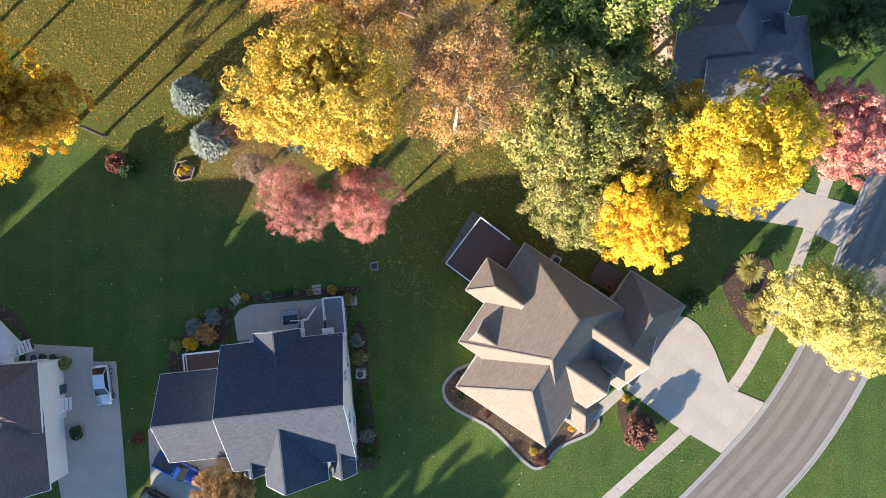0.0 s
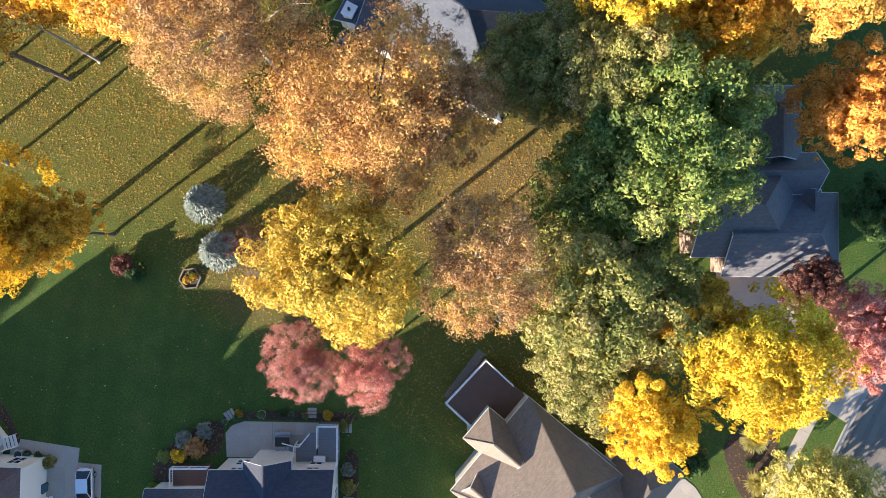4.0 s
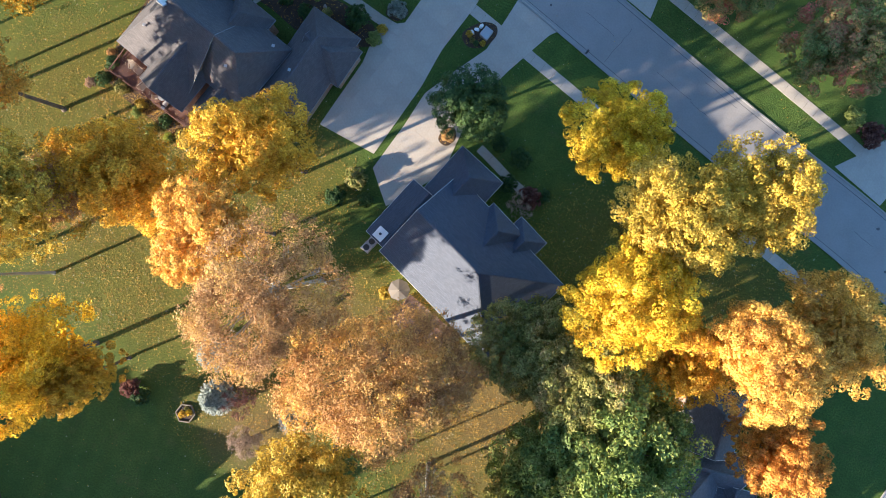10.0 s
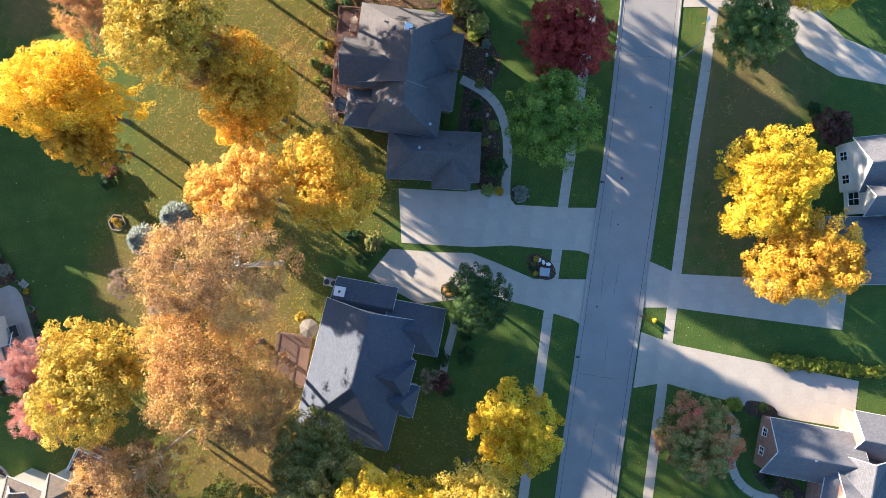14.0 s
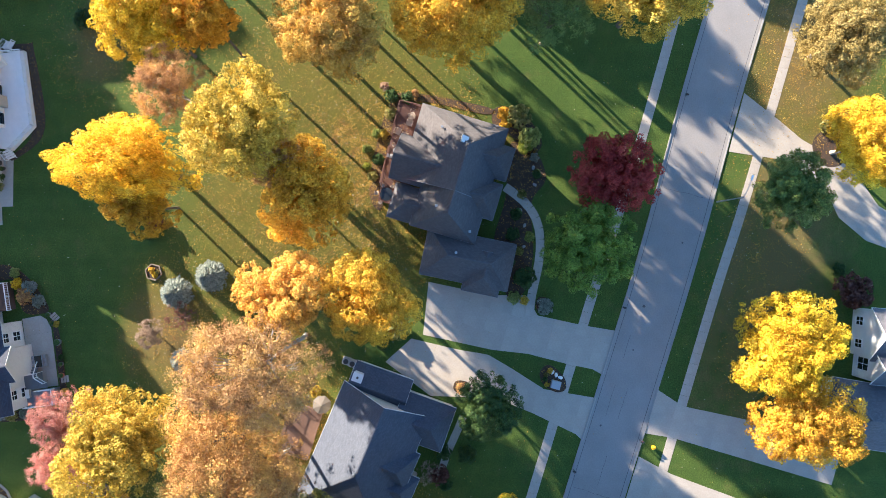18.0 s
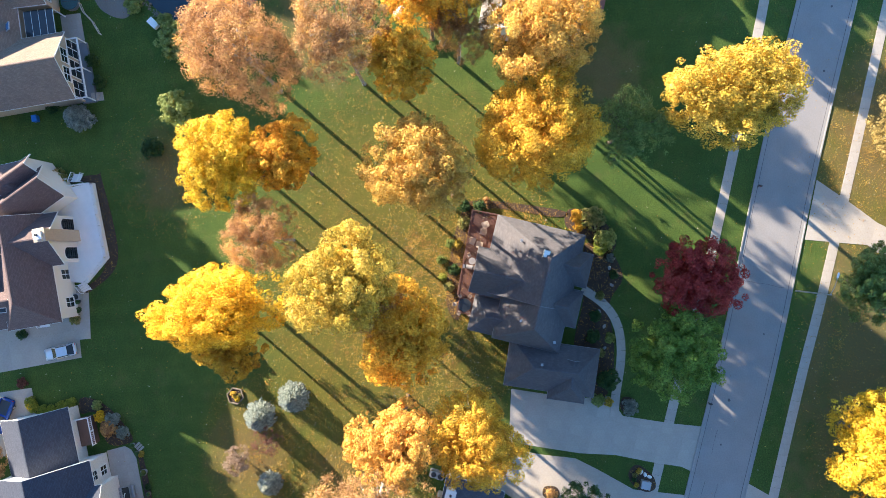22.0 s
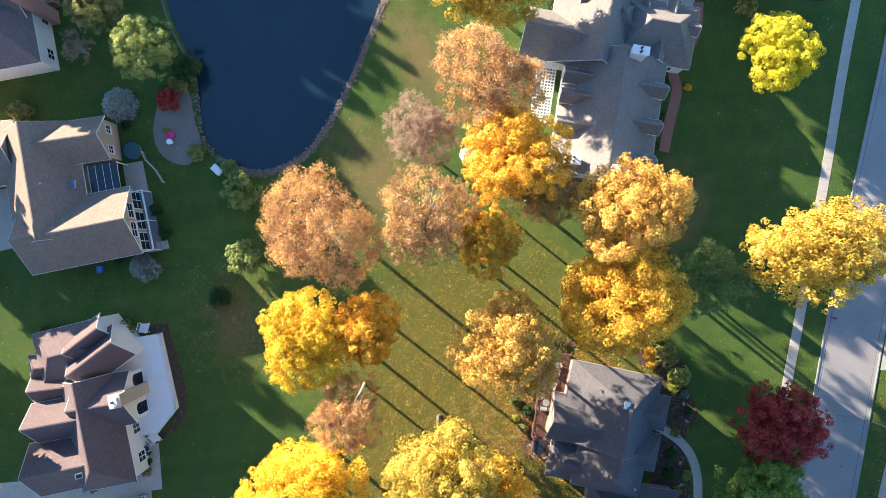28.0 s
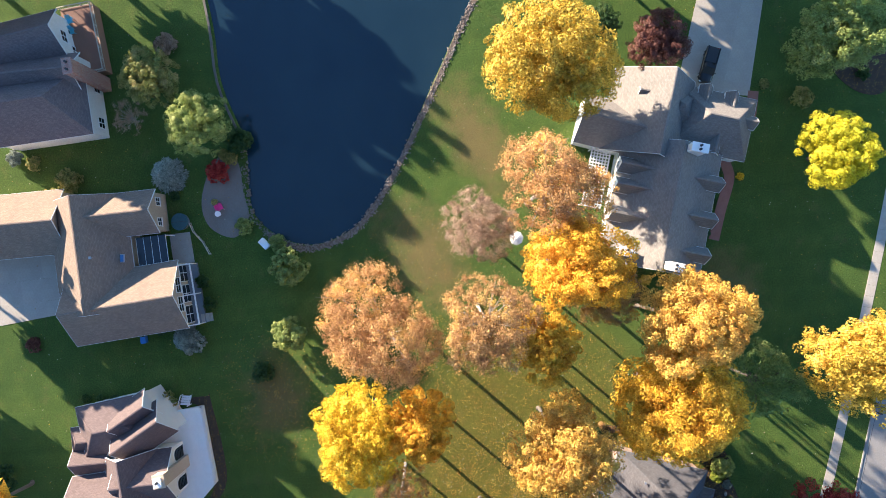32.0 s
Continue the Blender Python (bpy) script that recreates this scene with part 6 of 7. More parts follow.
def pot(x, y, r, mat, plant=None, z=0.0):
    t = thing("flower_pot", "round garden pot with a plant", "pot", x, y, z)
    bm = bmesh.new()
    bmesh.ops.create_cone(bm, cap_ends=True, segments=14, radius1=r * 0.7, radius2=r, depth=r * 1.3, matrix=Matrix.Translation((0, 0, r * 0.65)))
    part("pot", bm, mat, t)
    bm = bmesh.new()
    bmesh.ops.create_icosphere(bm, subdivisions=2, radius=r * 0.85, matrix=Matrix.Translation((0, 0, r * 1.5)))
    for v in bm.verts:
        v.co += Vector((random.uniform(-1, 1), random.uniform(-1, 1), random.uniform(-1, 1))) * r * 0.18
    part("plant", bm, plant or "deep", t)


def rocks(label, line, spread, n, lo, hi, z=0.0, seed=3):
    """A loose row of stones, too many to count."""
    rg = random.Random(seed)
    bm = bmesh.new()
    for _ in range(n):
        i = rg.randrange(len(line) - 1)
        p = line[i].lerp(line[i + 1], rg.random())
        r = rg.uniform(lo, hi)
        m = pose(p.x + rg.uniform(-spread, spread), p.y + rg.uniform(-spread, spread), z + rg.uniform(-0.1, 0.1), rg.uniform(0, 360), rg.uniform(0, 360), rg.uniform(0, 360)) @ Matrix.Diagonal((r, r * rg.uniform(0.6, 0.9), r * rg.uniform(0.4, 0.7), 1))
        bmesh.ops.create_icosphere(bm, subdivisions=1, radius=1.0, matrix=m)
    tagged(obj("stones", bm, "stone"), label, "stones", kind="stuff")


# taupe house
deck("brown boarded deck with white railings", 4.7, -0.9, -127, 6.4, 6.2, 1.5, "deck_brown", [[(1, 1), (1, -1), (-1, -1), (-1, 0.3)]])
terrace("pale stone strip beside a raised deck", [(0.9, -1.8), (4.2, 3.8), (3.4, 4.3), (0.1, -1.2)], 0.05, "soil", 53, 1.2)
bed("curved mulch bed with pale edging round a house", [(1.6, -13.6), (0.1, -15.6), (1.1, -17.8), (5.5, -20.3), (9.1, -23.9), (11, -24.7), (13.2, -22.4), (16.9, -20.6), (17.3, -18.6), (14, -15), (6, -12.5)])
bed("mulch island with grasses and low shrubs", [(34.2, -0.6), (37.0, -1.4), (37.1, -5.2), (36.2, -9.4), (34.2, -9.2), (32.2, -6.0), (31.6, -3.2)], False)
bed("mulch ring under a pale leaved tree", [(-101.4, 85), (-97.2, 88), (-96.6, 92), (-100.8, 93.4), (-105.5, 90)], False)
tree(-102.5, -13.6, 3.0, 2.6, "tan", "bare", "leaning bare tree with pale branches", "bark_pale")
for k in range(7):
    grass_clump(-92.9 - 0.1 * k, -33.0 + 1.1 * k, 0.8)
bed("mulch bed beside a driveway", [(19.8, -16.8), (21.8, -17.6), (23.6, -19.5), (23.4, -21.8), (21.4, -22), (20, -19.6)], False)
for x, y, r in ((34.3, -2.2, 1.9), (35.0, -7.0, 1.5), (35.5, -8.9, 1.0)):
    grass_clump(x, y, r)
shrub(22.0, -20.4, 1.9, "barberry", "round red brown barberry bush")
shrub(28.0, -5.6, 1.5, "deep")
for x, y, r, m in ((10.2, -22.8, 0.5, "lime"), (14.6, -20.2, 0.45, "lime"), (11.2, -23.6, 0.8, "plum"), (16.4, -19.6, 0.5, "deep"), (20.6, -16.8, 0.5, "lime"), (2.2, -16.4, 0.5, "deep"), (5, -18.6, 0.5, "plum"), (20.9, -18.2, 0.4, "deep"), (34.4, -5.2, 0.6, "deep"), (29, -4.6, 0.7, "olive")):
    shrub(x, y, r, m, "small garden shrub in a mulch bed")
terrace("concrete path from a door to the driveway", [(14.5, -21.3), (15.4, -20.8), (18.4, -18.4), (20.6, -16.4), (20, -15.4), (17.6, -17.4)], 0.07, "concrete", -40, 1.6)
deck("small brown deck behind a garage", 18.4, -3.2, -34, 3.4, 2.6, 0.6, "deck_brown", [])
box = thing("planter_box", "orange timber box beside a house wall", "planter", 18.6, -4.3, 0.62, -34)
bm = bmesh.new()
add_box(bm, (0.8, 0.6, 0.5), Matrix.Translation((0, 0, 0.25)), 0.03)
part("box", bm, "terracotta", box)
bm = bmesh.new()
add_box(bm, (0.66, 0.46, 0.06), Matrix.Translation((0, 0, 0.5)), 0.01)
part("soil", bm, "mulch", box)
ac_unit(12.7, -1.3, -34)
# white house
terrace("grey concrete patio behind a white house", [(-23.5, -7.8), (-22.9, -6.9), (-21.6, -6.3), (-13.3, -5.6), (-13.0, -9.6), (-23.1, -10.4)], 0.06, "concrete", 6, 2.6)
deck("small grey deck with white railings", -11.9, -7.45, 5, 2.2, 4.3, 1.4, "deck_grey", [[(-1, -0.1), (-1, 1), (1, 1), (1, -1)]])
side_deck = deck("grey deck landing with a slanting white rail", -14.2, -8.75, 5, 2.3, 2.1, 1.4, "deck_grey", [[(-1, -1), (-1, 1), (-0.5, 1)]])
part("corner_boards", blob_poly([(-0.57, 1.02), (1.1, 1.02), (1.1, 2.2), (0.35, 2.2)], 1.2, 1.38, 1), "deck_grey", side_deck)
rail_line(side_deck, [(-0.57, 1.05), (0.35, 2.18)], 1.38, "white")
bench = thing("bench", "pale storage bench on a grey deck", "bench", -12.6, -9.0, 1.4, 5)
bm = bmesh.new()
add_box(bm, (1.2, 0.55, 0.5), Matrix.Translation((0, 0, 0.25)), 0.03)
part("box", bm, "canvas", bench)
bm = bmesh.new()
add_box(bm, (1.26, 0.6, 0.06), Matrix.Translation((0, 0, 0.53)), 0.02)
part("lid", bm, "white", bench)
deck("brown side deck with white railings", -26.4, -12.6, 6, 4.0, 2.4, 1.2, "deck_brown", [[(-1, -1), (-1, 1), (1, 1)]])
dining_set(-17.0, -7.9, 0.06, 6)
bed("mulch bed with mixed shrubs beside a patio", [(-31, -13.4), (-30.4, -11), (-28.4, -8.8), (-24.8, -6.6), (-23.8, -7.4), (-24.2, -10.2), (-28.6, -11.4), (-28.8, -13.6)], False)
bed("mulch bed along a white wall", [(-10, -9), (-8.6, -9), (-8.2, -16), (-7.2, -22.5), (-7.4, -24.6), (-9.6, -24.2), (-9.6, -16)], False)
bed("planting strip along a patio", [(-24, -6.2), (-21, -5.2), (-13, -4.4), (-9.6, -4.2), (-9.6, -5), (-13.4, -5.4), (-21.4, -6)], False)
for x, y, r, m in ((-29.8, -10.9, 0.8, "sage"), (-28.2, -10.6, 0.9, "yellow"), (-26.4, -9.4, 1.3, "russet"), (-27.6, -8.8, 1.1, "spruce"), (-25.6, -7.6, 1.0, "spruce"), (-9.6, -10.3, 0.8, "spruce"), (-9.3, -12.2, 0.9, "olive"), (-9.1, -16.2, 0.9, "deep"), (-9.1, -17.6, 0.8, "deep"), (-8.9, -19.4, 0.9, "deep"), (-8.4, -21.0, 0.9, "spruce"), (-8.0, -22.8, 1.2, "deep"), (-34.1, -21.3, 0.8, "plum"), (-22.2, -5.4, 0.5, "lime"), (-17.4, -4.9, 0.5, "deep"), (-12.4, -4.6, 0.6, "lime"), (-10.6, -5.6, 0.7, "olive"), (-30.6, -20.4, 0.7, "yellow")):
    shrub(x, y, r, m, "garden shrub beside a white house")
for x, y, r, m in ((-14.8, -4.9, 0.4, "terracotta"), (-19.6, -5.2, 0.5, "kerb"), (-23.6, -6.5, 0.35, "kerb"), (-22.4, -5.9, 0.4, "stone"), (-16.4, -4.9, 0.35, "stone")):
    pot(x, y, r, m)
ac_unit(-9.2, -14.0)
for x, y in ((-31.3, -20.3), (-30.4, -19.8), (-29.9, -18.7), (-29.8, -17.4), (-30.2, -16.0), (-30.5, -14.6)):
    shrub(x, y, 0.85, "hedge", "clipped bright green shrub beside a garage")
stp = thing("steps", "white railed steps from a deck to a patio", "steps", -16.1, -8.5, 0, 8)
for k in range(5):
    bm = bmesh.new()
    add_box(bm, (0.3, 1.1, 0.05), Matrix.Translation((0.6 - k * 0.3, 0, 1.2 - k * 0.25)), 0.01)
    part("tread", bm, "deck_grey", stp)
for sy in (-0.58, 0.58):
    bm = bmesh.new()
    add_bar(bm, (0.8, sy, 2.3), (-0.8, sy, 0.95), 0.09, 0.09)
    part("handrail", bm, "white", stp)
    for px, pz in ((0.75, 2.3), (-0.75, 1.0)):
        bm = bmesh.new()
        add_bar(bm, (px, sy, 0.06), (px, sy, pz), 0.09, 0.09)
        part("post", bm, "white", stp)
for x, y, hd in ((-23.2, -5.7, 40), (-14.2, -4.6, 95), (-10.2, -5.9, 5)):
    sq = thing("stepping_stones", "three pale paving slabs set as a garden step", "paving", x, y, 0.04, hd)
    for k in range(3):
        bm = bmesh.new()
        add_box(bm, (0.32, 1.0, 0.1), Matrix.Translation((k * 0.4 - 0.4, 0, 0.04)), 0.02)
        part("slab", bm, "concrete", sq)
tree(-23.6, -26.4, 3.2, 3.4, "russet", "round", "small russet tree before a driveway")
car("blue pickup parked on a driveway", -29.7, -24.5, -28, "paint_blue", 5.3, 1.95, 1.8, True, "pickup")
car("dark car parked behind a blue pickup", -31.6, -28.4, -28, "paint_black")
# stuccoed house
terrace("white raised terrace with a low white wall", [(-60.9, -14.6), (-61.6, -8.2), (-50.7, -7.2), (-47.4, -10.6), (-48.4, -15.4)], 0.9, "white", 4, 3.4)
wall_t = thing("terrace_rail", "low white rail round a terrace", "railing", 0, 0, 0.9)
rail_line(wall_t, [(-61.3, -13.6), (-61.5, -8.3), (-50.8, -7.3), (-47.6, -10.6), (-47.9, -13)], 0.0, "white", 0.8)
bed("dark mulch strip round a white terrace", [(-62.4, -14), (-62.8, -8), (-62, -7.2), (-50.6, -6), (-46.4, -10), (-46.6, -11.2), (-50.2, -7.8), (-61.2, -8.8), (-61.4, -14)], False)
car("silver car parked on a pale driveway", -38.0, -15.2, -83, "paint_silver", 4.6)
ac_unit(-45.6, -12.2)
pot(-44.9, -12.2, 0.4, "dark")
gb = thing("waste_bin", "teal wheeled bin against a white wall", "bin", -42.7, -15.7, 0.05, 92)
bm = bmesh.new()
add_box(bm, (1.0, 0.7, 0.9), Matrix.Translation((0, 0, 0.45)), 0.06)
part("body", bm, "teal", gb)
bm = bmesh.new()
add_box(bm, (1.06, 0.78, 0.1), Matrix.Translation((0, 0, 0.95)), 0.04)
part("lid", bm, "teal", gb)
sd = thing("steps", "white side steps with a rail", "steps", -42.4, -17.4, 0, 2)
for k in range(4):
    bm = bmesh.new()
    add_box(bm, (0.34, 1.4, 0.06), Matrix.Translation((-0.5 + k * 0.34, 0, 0.8 - k * 0.2)), 0.01)
    part("tread", bm, "white", sd)
for sy in (-0.7, 0.7):
    bm = bmesh.new()
    add_bar(bm, (-0.7, sy, 1.7), (0.7, sy, 0.95), 0.07, 0.07)
    part("handrail", bm, "white", sd)
    for px, pz in ((-0.65, 1.7), (0.65, 0.98)):
        bm = bmesh.new()
        add_bar(bm, (px, sy, 0.04), (px, sy, pz), 0.07, 0.07)
        part("post", bm, "white", sd)
for k in range(5):
    shrub(-43.6 + 0.05 * k, -12.4 - 0.8 * k, 0.6, "deep", "low shrub in a strip along a white wall")
shrub(-62.5, -13.1, 1.6, "olive", "round yellow green shrub at a terrace")
for k in range(6):
    shrub(-64.0 + 0.25 * k, -24.5 + 2.0 * k, 0.75, "deep", "clipped dark green shrub along a wall")
shrub(-41.0, -20.6, 0.8, "deep")
shrub(-42.4, -12.8, 0.8, "olive", "low shrub beside the driveway")
rail_steps("white railed steps beside a raised terrace", -62.1, -10.6, 172, 0.9)
rail_steps("white railed steps down to a driveway", -47.3, -11.2, 20, 0.9)
# tan house
tub = thing("hot_tub", "round hot tub under a dark green cover", "hot tub", -87.7, -8.9, 0, 0)
bm = bmesh.new()
bmesh.ops.create_cone(bm, cap_ends=True, segments=28, radius1=1.12, radius2=1.16, depth=0.85, matrix=Matrix.Translation((0, 0, 0.42)))
part("shell", bm, "deck_grey", tub)
bm = bmesh.new()
bmesh.ops.create_cone(bm, cap_ends=True, segments=28, radius1=1.22, radius2=1.16, depth=0.1, matrix=Matrix.Translation((0, 0, 0.89)))
part("cover", bm, "teal", tub, "dark green padded cover")
bm = bmesh.new()
add_box(bm, (0.05, 2.3, 0.03), Matrix.Translation((0, 0, 0.95)), 0.01)
part("fold", bm, "dark", tub)
low_fence = thing("fence", "low pale timber fence round a patio corner", "fence", 0, 0, 0)
rail_line(low_fence, [(-87.4, -7.6), (-86.1, -7.2), (-84.6, -6.0), (-82.8, -5.2)], 0.0, "timber", 0.8, 1.2)
terrace("pale concrete patio beside a sunroom", [(-86.1, -10.8), (-86.2, -7.9), (-81.8, -7.6), (-81.7, -10.6)], 0.06, "concrete", 2, 2.2)
sr = thing("sunroom", "glass roofed sunroom with white frames", "sunroom", -84, -12, 0, 92)
for sx in (-1, 1):
    for sy in (-1, 1):
        bm = bmesh.new()
        add_box(bm, (0.14, 0.14, 3.3), Matrix.Translation((sx * 2.0, sy * 1.8, 1.65)), 0.01)
        part("post", bm, "white", sr)
for k in range(4):
    bm = bmesh.new()
    add_box(bm, (0.98, 3.8, 0.05), Matrix.Translation((-1.53 + k * 1.02, 0, 3.42)), 0.01)
    part("roof_pane", bm, "glass", sr)
for k in range(5):
    bm = bmesh.new()
    add_box(bm, (0.05, 3.9, 0.1), Matrix.Translation((-2.04 + k * 1.02, 0, 3.42)), 0.01)
    part("glazing_bar", bm, "white", sr)
porch = thing("porch", "pale timber porch frame with posts and beams", "porch", -77.4, -8.0, 0, 94)
for a, b in (((-0.8, -4.2, 3), (-0.8, 4.2, 3)), ((1.0, -4.2, 3), (1.0, 4.2, 3)), ((-0.8, -4.2, 3), (1.0, -4.2, 3)), ((-0.8, 4.2, 3), (1.0, 4.2, 3)), ((-0.8, 0, 3), (1.0, 0, 3))):
    bm = bmesh.new()
    add_bar(bm, a, b, 0.16, 0.2)
    part("beam", bm, "white", porch)
for y in (-4.2, 0, 4.2):
    bm = bmesh.new()
    add_box(bm, (0.14, 0.14, 3.0), Matrix.Translation((1.0, y, 1.5)), 0.01)
    part("post", bm, "white", porch)
bm = bmesh.new()
add_box(bm, (2.0, 8.6, 0.5), Matrix.Translation((0.1, 0, 0.25)), 0.02)
part("floor", bm, "deck_grey", porch)
st = thing("steps", "short pale steps beside a porch", "steps", -73.9, -6.4, 0, 94)
for k in range(3):
    bm = bmesh.new()
    add_box(bm, (0.5, 1.2, 0.18 * (3 - k)), Matrix.Translation((-0.6 + k * 0.5, 0, 0.09 * (3 - k))), 0.02)
    part("step", bm, "concrete", st)
for x, y, r, m in ((-70.6, -8.6, 1.7, "spruce"), (-79, -6.6, 1.0, "deep"), (-75.8, -5.8, 1.0, "deep"), (-94.8, -23.7, 1.8, "olive"), (-72.4, -31, 1.1, "plum"), (-98.8, -31.2, 1.2, "spruce"), (-97.8, -28.6, 1.1, "olive"), (-94.1, -2.8, 1.7, "crimson"), (-98.2, 0.6, 1.9, "deep"), (-95.9, -1.0, 1.1, "olive"), (-65.6, 0.9, 1.6, "deep"), (-91.4, -9.4, 0.8, "deep"), (-90, -3.9, 0.5, "straw"), (-86.2, 0.1, 1.3, "sage"), (-83.4, 4.6, 1.3, "sage"), (-73, -13, 1.0, "deep"), (-96.6, -2.0, 0.8, "olive"), (-54.3, -37, 2.2, "deep"), (-112.6, -8.4, 1.6, "tan")):
    shrub(x, y, r, m, "garden shrub near the pond")
conifer(-94.4, -9.9, 4.2, 2.7, "spruce", "blue spruce beside the tan house")
conifer(-71.2, -9.6, 3.6, 2.0, "spruce", "pale spruce beside porch steps")
sand = thing("gravel_patch", "bare gravel sitting area by the pond", "gravel", kind="structure")
part("gravel", blob_poly([(-96, -3.4), (-95.6, -0.3), (-91, 0.2), (-87.4, 0.6), (-84.8, -1.6), (-86.6, -5), (-90.6, -5.8)], -0.05, 0.03), "soil", sand)


def lawn_chair(x, y, head, mat, label):
    t = thing("lawn_chair", label, "chair", x, y, 0.04, head)
    bm = bmesh.new()
    add_box(bm, (0.7, 0.7, 0.07), pose(0, 0, 0.36, 8, 0, 0), 0.02)
    part("seat", bm, mat, t)
    for k in range(4):
        bm = bmesh.new()
        add_box(bm, (0.15, 0.05, 0.8), pose(-0.27 + k * 0.18, 0.42, 0.7, -25, 0, 0), 0.015)
        part("back_slat", bm, mat, t)
    for s in (-1, 1):
        bm = bmesh.new()
        add_box(bm, (0.12, 0.8, 0.04), Matrix.Translation((s * 0.42, 0.05, 0.6)), 0.01)
        part("armrest", bm, mat, t)
        for y2 in (-0.3, 0.3):
            bm = bmesh.new()
            add_box(bm, (0.06, 0.06, 0.58), Matrix.Translation((s * 0.42, y2, 0.29)))
            part("leg", bm, mat, t)
    return t


lawn_chair(-89.3, -3.2, 200, "hotpink", "bright pink plastic lawn chair on gravel")
table_set(-88.3, -3.5, 0.04, 0, 0.4, 0, "white", "white")
bx = thing("storage_box", "white plastic storage box on the bank", "box", -83.5, 2.6, 0, 40)
bm = bmesh.new()
add_box(bm, (1.5, 0.9, 0.7), Matrix.Translation((0, 0, 0.35)), 0.04)
part("body", bm, "white", bx)
bm = bmesh.new()
add_box(bm, (1.56, 0.96, 0.1), Matrix.Translation((0, 0, 0.74)), 0.03)
part("lid", bm, "white", bx)
bin_ = thing("storage_bin", "blue plastic bin against a wall", "bin", -71.6, -15.6, 0, 4)
bm = bmesh.new()
add_box(bm, (0.9, 0.7, 0.8), Matrix.Translation((0, 0, 0.4)), 0.05)
part("body", bm, "tarp_blue", bin_)
bm = bmesh.new()
add_box(bm, (0.96, 0.76, 0.08), Matrix.Translation((0, 0, 0.84)), 0.03)
part("lid", bm, "tarp_blue", bin_)
east = [p for p in pond_line if -125 < p.x < -81 and p.y > 3]
shore = thing("shore", "bare brown earth strip along the pond's edge", "shore", kind="structure")
part("earth", ribbon(east, -0.3, 0.4, -0.06, 0.035), "shore_earth", shore)
rocks("row of stones along the pond's grassy bank", east, 0.55, 1500, 0.07, 0.22, -0.02, 4)
west = [p for p in pond_line if -99 < p.x < -83 and p.y < 6]
rocks("loose stones round the pond's gravel corner", west, 0.5, 220, 0.1, 0.28, -0.1, 8)
tagged(obj("retaining_wall", ribbon([p for p in pond_line if -135 < p.x < -98 and p.y < 2], -0.12, 0.2, -0.9, 0.1), "stone"), "low pale concrete retaining wall at the pond", "wall", kind="structure")
# brown roofed house
deck("red stained deck beside a brown roofed house", -114.0, -19.4, 96, 4.6, 9.6, 2.0, "deck_tan", [[(-1, 1), (1, 1), (1, -1), (-1, -1)]], "timber")
for x, y in ((-116.7, -20.8), (-115.2, -20.7)):
    lawn_chair(x, y, 100, "aqua", "aqua plastic chair on a red deck").location.z = 2.05
ac_unit(-101.0, -27.0)
# long house with dormers
pg = thing("pergola", "white lattice pergola beside a long house", "pergola", -88.2, 49.6, 0, -16)
for sx in (-1, 0, 1):
    for sy in (-1, 1):
        bm = bmesh.new()
        add_box(bm, (0.16, 0.16, 2.7), Matrix.Translation((sx * 3.9, sy * 1.2, 1.35)), 0.01)
        part("post", bm, "white", pg)
for k in range(20):
    bm = bmesh.new()
    add_box(bm, (0.16, 2.8, 0.1), Matrix.Translation((-4.1 + k * 8.2 / 19, 0, 2.85)))
    part("rafter", bm, "white", pg)
for k in range(7):
    bm = bmesh.new()
    add_box(bm, (8.4, 0.16, 0.1), Matrix.Translation((0, -1.26 + k * 0.42, 2.75)))
    part("beam", bm, "white", pg)
pv = thing("pavement", "red paver walk round a house front", "pavement", kind="structure")
line = smooth_line([(-98.5, 73.6), (-94.5, 72.7), (-91.5, 70.8), (-89, 68.8), (-86.5, 69.0), (-82.2, 67.4), (-78.0, 66.0)], 5)
part("pavers", ribbon(line, -0.75, 0.75, -0.05, 0.05), "paver", pv)
car("black pickup with an open bed on a grey driveway", -102.6, 67.4, -21, "paint_black", 5.3, 1.95, 1.8, True, "pickup")
for x, y, r, m in ((-86.6, 70.4, 0.6, "yellow"), (-87.6, 67.2, 0.7, "deep"), (-83.2, 66, 0.7, "deep"), (-79, 64.6, 0.8, "deep"), (-99.3, 75, 0.8, "olive"), (-96.8, 79.8, 1.6, "olive"), (-99.4, 89, 1.0, "deep"), (-72.5, 52.6, 1.0, "olive"), (-73.2, 55.6, 0.9, "lime"), (-101, 53.6, 2.0, "deep")):
    shrub(x, y, r, m, "shrub on a dark lawn beside a house")
pot(-76.5, 43.6, 0.5, "white")
par = thing("garden_parasol", "white garden parasol half hidden by branches", "parasol", -80.9, 37.9, 0, 0)
bm = bmesh.new()
bmesh.ops.create_cone(bm, cap_ends=False, segments=8, radius1=1.0, radius2=0.08, depth=0.45, matrix=Matrix.Translation((0, 0, 2.3)))
bmesh.ops.solidify(bm, geom=bm.faces[:], thickness=0.02)
part("canopy", bm, "white", par)
bm = bmesh.new()
add_tube(bm, [(0, 0, 0), (0, 0, 0.08), (0, 0, 2.5)], [0.3, 0.03, 0.03], 8)
part("pole", bm, "metal", par)
# slate house with the red deck
deck("red stained deck with steps and furniture", -45.8, 45.5, -16, 12.4, 3.8, 0.8, "deck_red", [[(-1, 1), (-1, -1), (-0.2, -1)], [(0.1, -1), (0.98, -1)]], "deck_red")
deck("lower red deck at a bay window", -39.6, 44.2, -16, 4.4, 4.0, 0.7, "deck_red", [[(1, 0.6), (1, -1), (-1, -1)]], "deck_red")
table_set(-38.9, 42.9, 0.72, 0, 0.95, 6)
